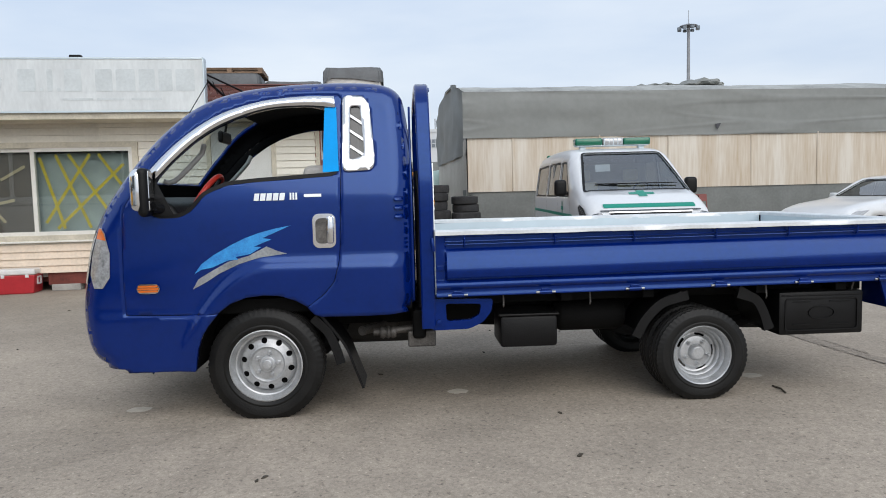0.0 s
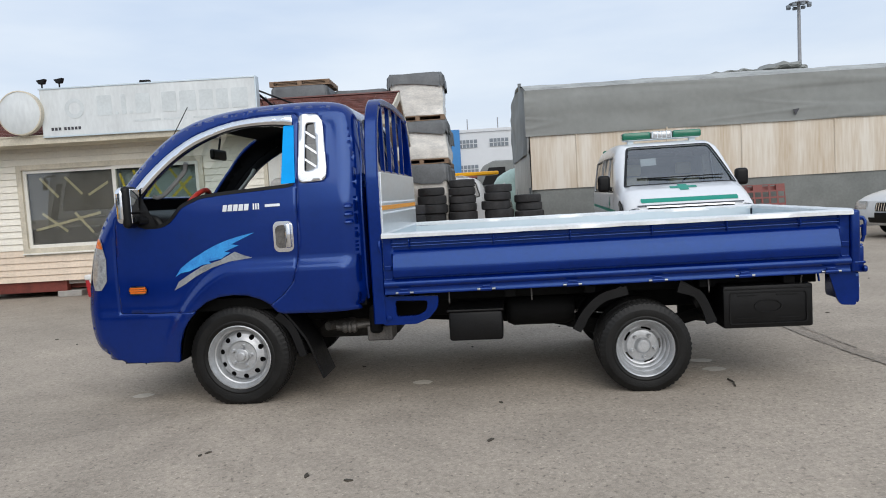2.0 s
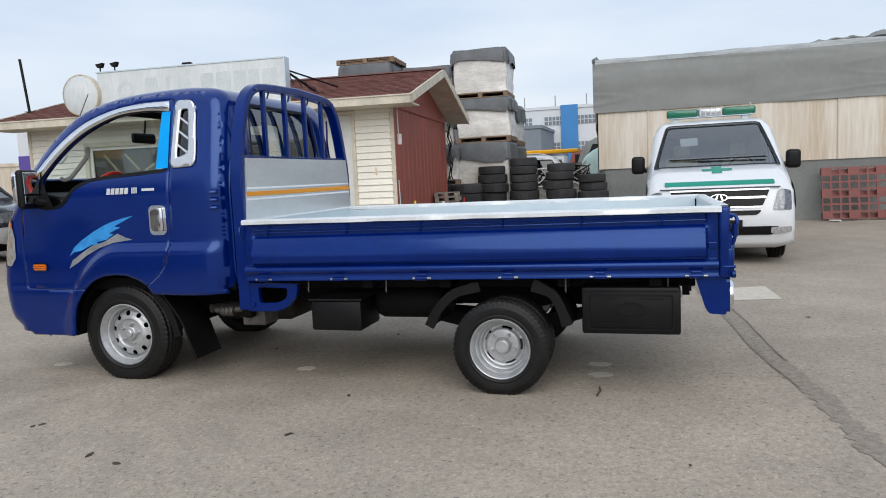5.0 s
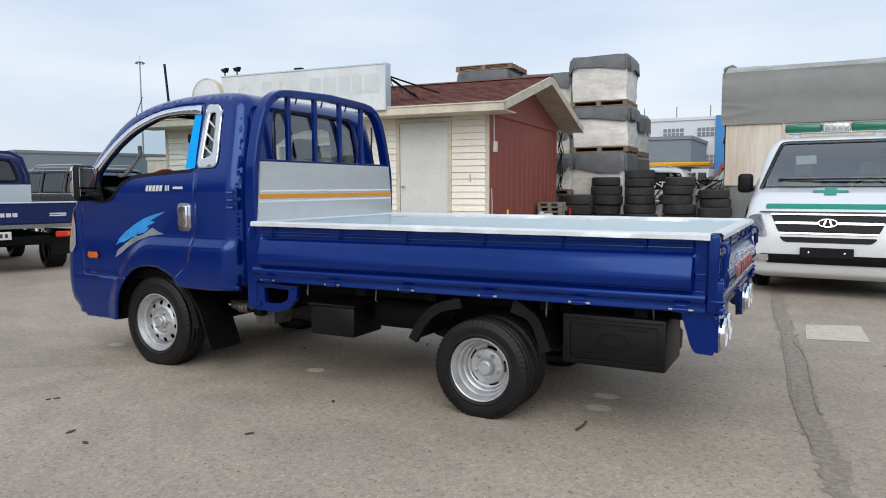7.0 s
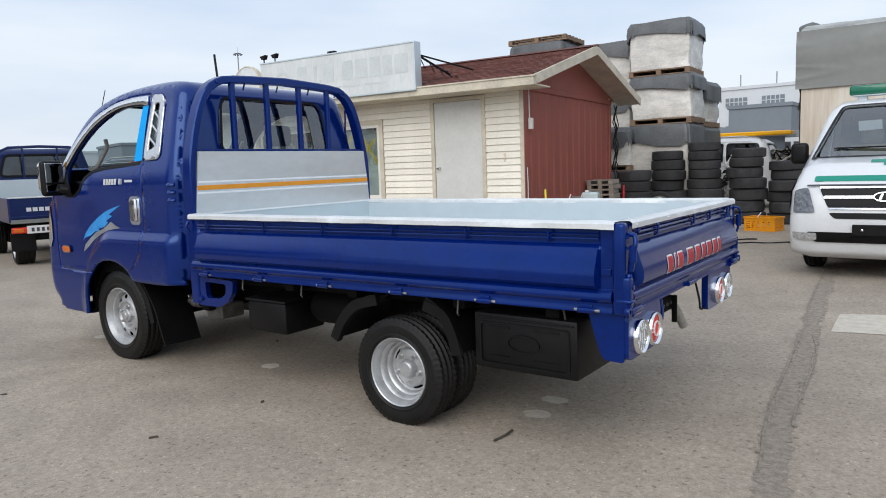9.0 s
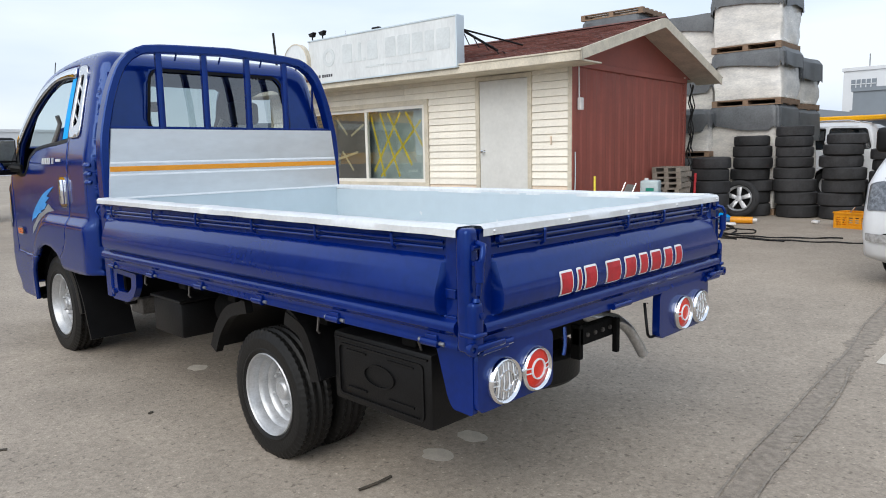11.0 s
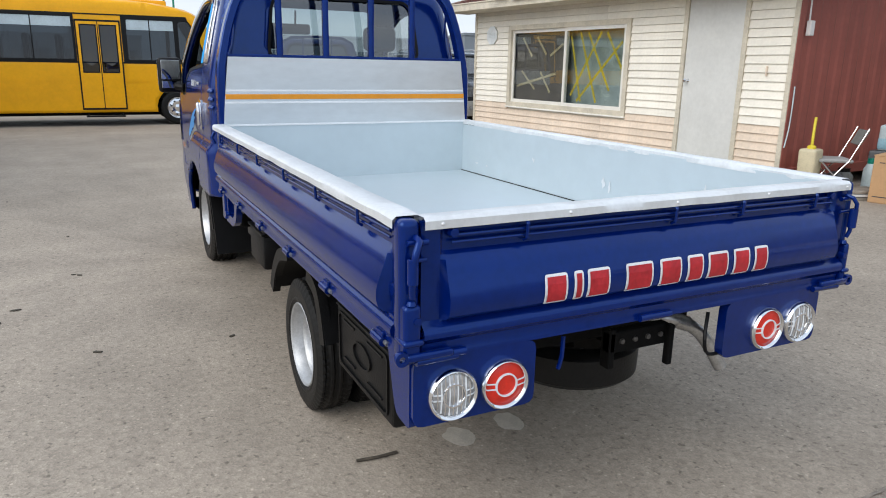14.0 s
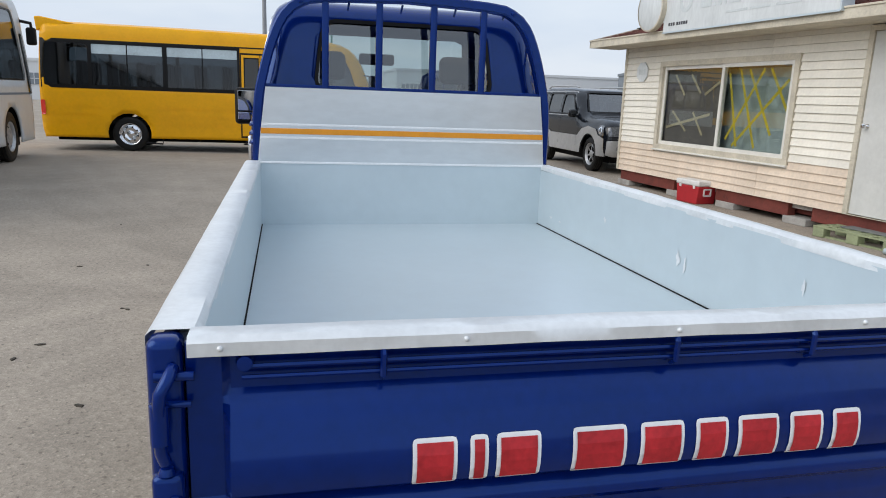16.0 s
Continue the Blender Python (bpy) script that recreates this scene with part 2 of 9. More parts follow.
DARK_INK = material("dark_ink", (0.05, 0.05, 0.06), 0.6, 0, 0.1, 8)
YELLOW_TAPE = material("yellow_tape", (0.72, 0.58, 0.04), 0.5, 0, 0.1, 8)
ROOM_DARK = material("dim_room", (0.45, 0.42, 0.39), 0.9, 0, 0.2, 3)
CANVAS_DARK = material("grey_green_tarpaulin", (0.23, 0.238, 0.225), 0.7, 0, 0.07, 1.0, bump=0.3, bscale=2.5)
CANVAS_TOP = material("weathered_roof_tarpaulin", (0.42, 0.43, 0.41), 0.75, 0, 0.22, 1.2, bump=0.5, bscale=3)
CANVAS_BEIGE = material("beige_tarpaulin", (0.66, 0.61, 0.53), 0.7, 0, 0.10, 0.9, stretch=(2.6, 2.6, 0.20), color2=(0.47, 0.37, 0.26), bump=0.25, bscale=3)
WALL_GREY = material("grey_base_wall", (0.20, 0.21, 0.20), 0.8, 0, 0.12, 2)
WRAP = material("clear_wrapped_bags", (0.74, 0.71, 0.65), 0.25, 0, 0.2, 2.5, bump=0.5, bscale=6, color2=(0.47, 0.46, 0.44), stretch=(1, 1, 2.5))
TARP_GREY = material("dark_grey_cover_sheet", (0.12, 0.128, 0.135), 0.5, 0, 0.2, 4, bump=0.35, bscale=5)
WOOD = material("weathered_pallet_wood", (0.30, 0.20, 0.13), 0.85, 0, 0.25, 9, stretch=(1, 6, 6), obj_random=0.2)
WOOD_GREY = material("old_grey_pallet_wood", (0.33, 0.29, 0.24), 0.9, 0, 0.22, 9, obj_random=0.2)
WHITE_CAR = material("white_car_paint", (0.69, 0.705, 0.72), 0.3, 0, 0.03, 2, coat=0.5, rvar=0.05)
YELLOW_BUS = material("yellow_bus_paint", (0.90, 0.43, 0.0015), 0.35, 0, 0.05, 2, coat=0.2, spec=0.25)
WHITE_BUS = material("white_coach_paint", (0.66, 0.68, 0.68), 0.35, 0, 0.06, 2, coat=0.3)
SUV_DARK = material("dark_green_grey_paint", (0.006, 0.008, 0.012), 0.14, 0.0, 0.1, 3, coat=0.15, spec=0.45)
SUV_SILVER = material("silver_two_tone_paint", (0.50, 0.50, 0.50), 0.35, 0.5, 0.1, 3, coat=0.4)
GREEN = material("green_marking", (0.0, 0.24, 0.17), 0.4, 0, 0.05, 6)
GREEN_LENS = material("green_light_cover", (0.0, 0.14, 0.075), 0.15, 0, 0.1, 12, coat=0.6)
CRATE_ORANGE = material("orange_plastic", (0.82, 0.33, 0.008), 0.42, 0, 0.08, 9)
PALLET_RED = material("red_plastic", (0.22, 0.05, 0.04), 0.5, 0, 0.2, 9)
PALLET_GREEN = material("pale_green_plastic", (0.34, 0.38, 0.22), 0.6, 0, 0.14, 9)
CARTON = material("brown_carton", (0.50, 0.30, 0.15), 0.8, 0, 0.06, 5)
PLASTIC_CREAM = material("cream_plastic", (0.62, 0.54, 0.36), 0.45, 0, 0.1, 8)
PLASTIC_PALE = material("pale_blue_plastic", (0.50, 0.60, 0.62), 0.35, 0, 0.1, 8)
PLASTIC_BLUE = material("blue_plastic", (0.02, 0.16, 0.42), 0.4, 0, 0.15, 8)
CONCRETE = material("concrete", (0.42, 0.40, 0.37), 0.9, 0, 0.15, 6, bump=0.3)
RED_COOLER = material("red_cooler_plastic", (0.45, 0.022, 0.03), 0.4, 0, 0.08, 6)
WHITE_PLASTIC = material("white_plastic", (0.75, 0.74, 0.72), 0.45, 0, 0.06, 6)
FAR_WHITE = material("far_white_wall", (0.62, 0.64, 0.66), 0.9, 0, 0.03, 0.2)
FAR_GREY = material("far_grey_wall", (0.20, 0.23, 0.26), 0.9, 0, 0.06, 0.2)
FAR_BLUE = material("far_blue_panel", (0.05, 0.22, 0.5), 0.7, 0, 0.05, 0.5)
MAST = material("galvanised_mast", (0.30, 0.31, 0.33), 0.6, 0.3, 0.1, 3)


# ---- mesh helpers ----
def thing(name, m, label, category, group="", kind=""):
    e = new(name)
    e.empty_display_size = 0.2
    e.matrix_world = m
    return tagged(e, label, category, group, kind)


def link(name, bm, mat, parent=None, label="", smooth=None):
    me = bpy.data.meshes.new(name)
    bmesh.ops.recalc_face_normals(bm, faces=bm.faces)
    bm.to_mesh(me)
    bm.free()
    for x in mat if isinstance(mat, (list, tuple)) else [mat]:
        me.materials.append(x)
    if smooth is not None:
        me.shade_smooth()
        if smooth < 180:
            me.set_sharp_from_angle(angle=radians(smooth))
    ob = new(name, me)
    if parent is not None:
        ob.parent = parent
    return tagged(ob, label) if label else ob


part = link


def box(lo, hi, bevel=0.0, bm=None, seg=2):
    bm = bm or bmesh.new()
    m = Matrix.LocRotScale([(a + b) / 2 for a, b in zip(lo, hi)], None, [max(1e-4, b - a) for a, b in zip(lo, hi)])
    g = bmesh.ops.create_cube(bm, size=1, matrix=m)
    if bevel:
        es = list({e for v in g["verts"] for e in v.link_edges})
        bmesh.ops.bevel(bm, geom=es, offset=bevel, segments=seg, affect="EDGES", profile=0.5)
    return bm


def prism(poly, a, b, axis="y", bm=None, bevel=0.0):
    """A polygon of pairs, drawn out along one axis from a to b. The pairs are the two other axes in order."""
    bm = bm or bmesh.new()
    put = {"x": lambda p, t: (t, p[0], p[1]), "y": lambda p, t: (p[0], t, p[1]), "z": lambda p, t: (p[0], p[1], t)}[axis]
    va, vb = [bm.verts.new(put(p, a)) for p in poly], [bm.verts.new(put(p, b)) for p in poly]
    fs = [bm.faces.new(va), bm.faces.new(vb[::-1])]
    for i in range(len(poly)):
        j = (i + 1) % len(poly)
        fs.append(bm.faces.new((va[j], va[i], vb[i], vb[j])))
    if bevel:
        bmesh.ops.bevel(bm, geom=list({e for f in fs for e in f.edges}), offset=bevel, segments=2, affect="EDGES", profile=0.5)
    return bm


def tube(pts, r, bm=None, seg=10, closed=False, flat=1.0):
    """A round bar along points."""
    bm = bm or bmesh.new()
    pts = [Vector(p) for p in pts]
    n, rings, up = len(pts), [], None
    for i, p in enumerate(pts):
        a = pts[i - 1] if i or closed else p
        b = pts[(i + 1) % n] if i < n - 1 or closed else p
        d = (b - a).normalized()
        if up is None:
            up = Vector((0, 0, 1)) if abs(d.z) < 0.9 else Vector((1, 0, 0))
        s = d.cross(up).normalized()
        up = s.cross(d).normalized()
        rings.append([bm.verts.new(p + s * math.cos(2 * math.pi * k / seg) * r + up * math.sin(2 * math.pi * k / seg) * r * flat) for k in range(seg)])
    for i in range(n if closed else n - 1):
        A, B = rings[i], rings[(i + 1) % n]
        for k in range(seg):
            bm.faces.new((A[k], A[(k + 1) % seg], B[(k + 1) % seg], B[k]))
    if not closed:
        bm.faces.new(rings[0][::-1])
        bm.faces.new(rings[-1])
    return bm


def lathe(prof, axis="y", seg=48, bm=None, at=(0, 0, 0)):
    """Pairs (radius, along) turned round an axis."""
    bm = bm or bmesh.new()
    rings = []
    for r, h in prof:
        ring = []
        for k in range(seg):
            c, s = math.cos(2 * math.pi * k / seg) * r, math.sin(2 * math.pi * k / seg) * r
            p = {"y": (c, h, s), "z": (c, s, h), "x": (h, c, s)}[axis]
            ring.append(bm.verts.new(Vector(p) + Vector(at)))
            if r < 1e-6:
                break
        rings.append(ring)
    for A, B in zip(rings, rings[1:]):
        for k in range(seg):
            q = [A[k % len(A)], A[(k + 1) % len(A)], B[(k + 1) % len(B)], B[k % len(B)]]
            q = [v for i, v in enumerate(q) if v not in q[:i]]
            if len(q) > 2:
                bm.faces.new(q)
    return bm


def inside(pts, poly):
    pts, poly = np.asarray(pts, float), np.asarray(poly, float)
    x, y = pts[:, 0], pts[:, 1]
    hit = np.zeros(len(pts), bool)
    for (x1, y1), (x2, y2) in zip(poly, np.roll(poly, -1, 0)):
        if y1 != y2:
            hit ^= ((y1 > y) != (y2 > y)) & (x < (x2 - x1) * (y - y1) / (y2 - y1) + x1)
    return hit


def gap_to(pts, line, closed=True):
    """The distance of each point from a polyline."""
    pts, line = np.asarray(pts, float), np.asarray(line, float)
    ends = np.roll(line, -1, 0) if closed else line[1:]
    best = np.full(len(pts), 1e9)
    for a, b in zip(line, ends):
        d = b - a
        t = np.clip(((pts - a) @ d) / max(d @ d, 1e-12), 0, 1)
        best = np.minimum(best, np.hypot(*(pts - a - t[:, None] * d).T))
    return best


from mathutils.geometry import delaunay_2d_cdt


def dense(loop, step):
    """A closed loop with its long edges cut up."""
    out = []
    for a, b in zip(loop, [*loop[1:], loop[0]]):
        k = max(1, math.ceil(math.hypot(b[0] - a[0], b[1] - a[1]) / step - 0.01))
        out += [(a[0] + (b[0] - a[0]) * i / k, a[1] + (b[1] - a[1]) * i / k) for i in range(k)]
    return out


def panel(outline, holes, step, put, bm=None, margin=0.35):
    """A sheet over a flat outline with holes, laid on the surface that put() gives."""
    bm = bm or bmesh.new()
    outline, holes = dense(outline, step), [dense(h, step) for h in holes]
    o = np.asarray(outline, float)
    (x0, y0), (x1, y1) = o.min(0), o.max(0)
    gx, gy = np.meshgrid(np.arange(x0 + step / 2, x1, step), np.arange(y0 + step / 2, y1, step))
    g = np.column_stack((gx.ravel(), gy.ravel()))
    g = g[inside(g, o)]
    for loop in [outline, *holes]:
        if len(g):
            g = g[gap_to(g, loop) > step * margin]
    for h in holes:
        if len(g):
            g = g[~inside(g, h)]
    vs, es = [], []
    for loop in [outline, *holes]:
        k = len(vs)
        vs += [Vector((float(p[0]), float(p[1]))) for p in loop]
        es += [(k + i, k + (i + 1) % len(loop)) for i in range(len(loop))]
    vs += [Vector((float(a), float(b))) for a, b in g]
    rv, _, rf, *_ = delaunay_2d_cdt(vs, es, [], 0, 1e-6)
    cen = np.array([[sum(rv[i].x for i in f) / 3, sum(rv[i].y for i in f) / 3] for f in rf])
    keep = inside(cen, o)
    for h in holes:
        keep &= ~inside(cen, h)
    mine = [bm.verts.new(put(v.x, v.y)) for v in rv]
    for f, k in zip(rf, keep):
        if k:
            bm.faces.new([mine[i] for i in f])
    for v in mine:
        if not v.link_faces:
            bm.verts.remove(v)
    return bm


def smooth_line(pts, step, closed=False):
    """A rounded line (Catmull-Rom) through points, cut into even steps."""
    p = [np.array(q, float) for q in pts]
    p = [p[-1], *p, p[0], p[1]] if closed else [2 * p[0] - p[1], *p, 2 * p[-1] - p[-2]]
    out = []
    for a, b, c, d in zip(p, p[1:], p[2:], p[3:]):
        k = max(1, int(round(np.linalg.norm(c - b) / step)))
        for t in np.arange(k) / k:
            out.append(tuple(0.5 * (2 * b + (c - a) * t + (2 * a - 5 * b + 4 * c - d) * t * t + (3 * b - a - 3 * c + d) * t ** 3)))
    if not closed:
        out.append(tuple(p[-2]))
    return out


def rounded(x0, y0, x1, y1, r, k=4):
    """The outline of a rectangle with round corners."""
    out = []
    for cx, cy, a in ((x1 - r, y1 - r, 0), (x0 + r, y1 - r, 90), (x0 + r, y0 + r, 180), (x1 - r, y0 + r, 270)):
        out += [(cx + r * math.cos(radians(a + 90 * i / k)), cy + r * math.sin(radians(a + 90 * i / k))) for i in range(k + 1)]
    return out


def cut_corners(poly, r, k=3):
    """A polygon with rounded corners."""
    out, n = [], len(poly)
    for i in range(n):
        p, a, b = np.array(poly[i], float), np.array(poly[i - 1], float), np.array(poly[(i + 1) % n], float)
        ra = min(r, np.linalg.norm(a - p) * 0.45)
        rb = min(r, np.linalg.norm(b - p) * 0.45)
        s, e = p + (a - p) / np.linalg.norm(a - p) * ra, p + (b - p) / np.linalg.norm(b - p) * rb
        out += [tuple((1 - t) ** 2 * s + 2 * t * (1 - t) * p + t * t * e) for t in np.linspace(0, 1, k + 1)]
    return out


class Shell:
    """A vehicle's body: a side view drawn across its width, with rounded long edges and sides that lean in."""

    def __init__(self, prof, bottom, hw, r, lean=0.2, belt=1.3, bulge=None, step=0.06, power=1.2, nose=0.0):
        self.P = np.array(smooth_line(prof, step))
        self.A, self.D = self.P[:-1], np.diff(self.P, axis=0)
        self.L = (self.D ** 2).sum(1)
        t = np.gradient(self.P, axis=0)
        t /= np.linalg.norm(t, axis=1)[:, None]
        self.N = np.column_stack((-t[:, 1], t[:, 0]))
        self.S = np.concatenate(([0], np.cumsum(np.linalg.norm(np.diff(self.P, axis=0), axis=1))))
        self.hw, self.r, self.lean, self.belt, self.bulge, self.power = hw, r, lean, belt, bulge, power
        self.c = r * (1 - math.cos(math.pi / 4))
        self.W = hw - r + r * math.pi / 4
        self.outline = [tuple(p - n * self.c) for p, n in zip(self.P, self.N)] + list(bottom)

    def shrink(self, y, z):
        return y * (1 - self.lean * max(0.0, z - self.belt) ** self.power / self.hw)

    def side_y(self, x, z, off=0.0):
        q = np.array((x, z)) - self.A
        t = np.clip((q * self.D).sum(1) / self.L, 0, 1)[:, None]
        d = min(self.r, math.sqrt(float((((q - t * self.D) ** 2).sum(1)).min())))
        y = self.hw - (self.r - math.sqrt(max(0, self.r ** 2 - (self.r - d) ** 2))) + off
        if self.bulge:
            k = max(0.0, min(1.0, (d - self.c) / max(1e-6, self.r - self.c)))
            y += self.bulge(x, z) * k
        return self.shrink(y, z)

    def side(self, sign, off=0.0):
        return lambda x, z: (x, sign * self.side_y(x, z, off), z)

    def skin(self, off=0.0):
        def put(s, w):
            p = np.array([np.interp(s, self.S, self.P[:, k]) for k in (0, 1)])
            n = np.array([np.interp(s, self.S, self.N[:, k]) for k in (0, 1)])
            a, flat = abs(w), self.hw - self.r
            y, d = (a, 0.0) if a <= flat else (flat + self.r * math.sin((a - flat) / self.r), self.r * (1 - math.cos((a - flat) / self.r)))
            q = p - n * (d - off)
            return (q[0], math.copysign(self.shrink(y, q[1]), w), q[1])
        return put

    def skin_outline(self):
        return [(s, -self.W) for s in self.S] + [(s, self.W) for s in self.S[::-1]]

    def at(self, x, z):
        """Arc length at the profile point nearest to (x, z)."""
        q, best = np.array((x, z)), (1e9, 0.0)
        for a, b, s0, s1 in zip(self.P, self.P[1:], self.S, self.S[1:]):
            t = float(np.clip(((q - a) @ (b - a)) / ((b - a) @ (b - a)), 0, 1))
            best = min(best, (float(np.hypot(*(a + t * (b - a) - q))), float(s0 + t * (s1 - s0))))
        return best[1]

    def body(self, side_holes=(), skin_holes=(), step=0.09, sides=(-1, 1)):
        bm = bmesh.new()
        panel(self.skin_outline(), list(skin_holes), step * 1.6, self.skin(), bm)
        for k in sides:
            panel(self.outline, list(side_holes), step, self.side(k), bm)
        bmesh.ops.remove_doubles(bm, verts=bm.verts, dist=0.005)
        return bm


def inset_loop(loop, d):
    """A closed loop moved inwards."""
    p = np.asarray(loop, float)
    t = np.roll(p, -1, 0) - np.roll(p, 1, 0)
    t /= np.maximum(np.linalg.norm(t, axis=1), 1e-9)[:, None]
    n = np.column_stack((-t[:, 1], t[:, 0]))
    area = 0.5 * np.sum(p[:, 0] * np.roll(p[:, 1], -1) - np.roll(p[:, 0], -1) * p[:, 1])
    return [tuple(q) for q in p + n * d * (1 if area > 0 else -1)]


def plate(outline, holes, y0, y1, axis="y", bevel=0.0):
    """A flat plate with holes, as thick as y1 - y0."""
    put = {"y": lambda a, b: (a, y0, b), "x": lambda a, b: (y0, a, b), "z": lambda a, b: (a, b, y0)}[axis]
    bm = panel(outline, holes, 1e3, put)
    g = bmesh.ops.extrude_face_region(bm, geom=list(bm.faces))
    d = {"y": (0, y1 - y0, 0), "x": (y1 - y0, 0, 0), "z": (0, 0, y1 - y0)}[axis]
    bmesh.ops.translate(bm, verts=[v for v in g["geom"] if isinstance(v, bmesh.types.BMVert)], vec=d)
    return bm


def sheet(name, bm, mats, parent, thick, centre, label="", smooth=40):
    """A shell part with thickness; its second material lines the inside."""
    bmesh.ops.recalc_face_normals(bm, faces=bm.faces)
    c = Vector(centre)
    if sum((f.calc_center_median() - c).dot(f.normal) * f.calc_area() for f in bm.faces) < 0:
        bmesh.ops.reverse_faces(bm, faces=bm.faces)
    me = bpy.data.meshes.new(name)
    bm.to_mesh(me)
    bm.free()
    for x in mats:
        me.materials.append(x)
    me.shade_smooth()
    me.set_sharp_from_angle(angle=radians(smooth))
    ob = new(name, me)
    ob.parent = parent
    s = ob.modifiers.new("thickness", "SOLIDIFY")
    s.thickness, s.offset = thick, -1
    if len(mats) > 1:
        s.material_offset, s.material_offset_rim = 1, 0
    return tagged(ob, label) if label else ob


def tyre_mesh(R, w, rim, grooves=4, seg=112, blocks=2, rest=None, turn=0.0):
    """A tyre with ribs, cut shoulder blocks and rounded walls, its axle along y; it sags where it rests on the ground."""
    h, d = w / 2, R - rim
    prof = [(rim, -h * 0.72), (rim + 0.006, -h * 0.86), (rim + d * 0.17, -h * 0.955), (rim + d * 0.20, -h * 0.99), (rim + d * 0.25, -h * 0.99), (rim + d * 0.28, -h * 0.965), (rim + d * 0.42, -h), (rim + d * 0.60, -h * 0.99),
            (rim + d * 0.66, -h * 0.985), (rim + d * 0.68, -h * 0.965), (R - 0.028, -h * 0.93), (R - 0.014, -h * 0.86)]
    n = len(prof)
    ys = np.linspace(-h * 0.8, h * 0.8, grooves * 4 + 3)
    for i, y in enumerate(ys):
        prof.append((R - 0.001 - 0.006 * abs(y / h) ** 2 - (0.011 if i % 4 in (2, 3) and 1 < i < len(ys) - 2 else 0), y))
    prof += [(r, -y) for r, y in prof[:n]][::-1]
    prof += [(rim - 0.004, h * 0.7), (rim - 0.004, -h * 0.7), prof[0]]
    bm = lathe(prof, "y", seg)
    down = Matrix.Rotation(radians(-turn), 3, "Y") @ Vector((0, 0, -1))
    for v in bm.verts:
        r = math.hypot(v.co.x, v.co.z)
        k = int(round(math.atan2(v.co.z, v.co.x) / (2 * math.pi) * seg))
        cut = 0.0055 if abs(v.co.y) > h * 0.5 else 0.003
        if r > R - 0.03 and abs(v.co.y) > h * 0.12 and (k + (1 if v.co.y > 0 else 0)) % blocks == 0:
            f = (r - cut) / r
            v.co.x, v.co.z = v.co.x * f, v.co.z * f
        if rest:
            low = v.co.dot(down)
            if low > rest:
                v.co -= down * (low - rest)
            elif low > rest - 0.06 and abs(v.co.y) > h * 0.8:
                v.co.y *= 1 + 0.05 * (low - rest + 0.06) / 0.06
    return bm


def ring_points(r, n, a0=0.0, at=(0, 0)):
    return [(at[0] + r * math.cos(a0 + 2 * math.pi * i / n), at[1] + r * math.sin(a0 + 2 * math.pi * i / n)) for i in range(n)]


def dense_ball(rx, ry, h):
    bm = bmesh.new()
    bmesh.ops.create_icosphere(bm, subdivisions=3, radius=1.0)
    for v in bm.verts:
        v.co = Vector((v.co.x * rx, v.co.y * ry, max(0.0, v.co.z * 0.6 + 0.4) * h))
    return bm


def wavy(bm, amp, f):
    for v in bm.verts:
        v.co += Vector((0, noise.noise(v.co * f), noise.noise(v.co * f + Vector((7, 3, 1))))) * amp
    return bm


def blot_mesh(rx, ry, z, seed, n=26, rough=0.22):
    bm = bmesh.new()
    vs = []
    for i in range(n):
        a = 2 * math.pi * i / n
        k = 1 + rough * noise.noise((math.cos(a) * 1.8 + seed * 7, math.sin(a) * 1.8, seed))
        vs.append(bm.verts.new((rx * k * math.cos(a), ry * k * math.sin(a), z)))
    bm.faces.new(vs)
    return bm


def wheel_front(parent, x, y, z, side):
    w = new("front_wheel")
    w.parent, w.matrix_local = parent, pose(x, y, z, 0, 12, 0 if side < 0 else 180)
    R, rim = 0.338, 0.205
    part("tyre", tyre_mesh(R, 0.20, rim, 4, 180, 3, z - 0.002, 12), RUBBER, w, "black rubber front tyre with worn tread", 35)
    f = lambda a, b: (a, np.interp(math.hypot(a, b), [0, 0.024, 0.029, 0.042, 0.048, 0.09, 0.098, 0.108, 0.122, 0.150, 0.166], [-0.068, -0.068, -0.056, -0.052, -0.034, -0.034, -0.042, -0.046, -0.036, -0.028, -0.006]), b)
    holes = [ring_points(0.0175, 12, at=(0.139 * math.cos(k * math.pi / 5), 0.139 * math.sin(k * math.pi / 5))) for k in range(10)]
    bm = panel(ring_points(0.166, 60), holes + [ring_points(0.112, 48)], 0.0085, f)
    lathe([(0.112, -0.0427), (0.104, -0.046), (0.098, -0.0415), (0.092, -0.034), (0.050, -0.034), (0.047, -0.050), (0.042, -0.054), (0.031, -0.055), (0.029, -0.066), (0.024, -0.070), (0.0, -0.071)], "y", 48, bm)
    lathe([(0.166, -0.006), (0.170, -0.03), (0.176, -0.046), (0.184, -0.050), (0.190, -0.066), (0.199, -0.078), (0.206, -0.092), (0.212, -0.09), (0.213, -0.08), (0.205, -0.07), (0.2, 0.08)], "y", 48, bm)
    part("rim", bm, SILVER, w, "silver painted steel rim with ten round holes", 26)
    for k in range(5):
        a = k * 2 * math.pi / 5 + 0.3
        part("wheel_nut", lathe([(0.0135, -0.03), (0.0135, -0.040), (0.0105, -0.042), (0.0105, -0.060), (0.007, -0.066), (0, -0.066)], "y", 6, at=(0.067 * math.cos(a), 0, 0.067 * math.sin(a))), SILVER, w)
    part("brake_drum", lathe([(0, 0.0), (0.164, 0.0), (0.164, 0.07), (0, 0.07)], "y", 24), BLACK_MATT, w)


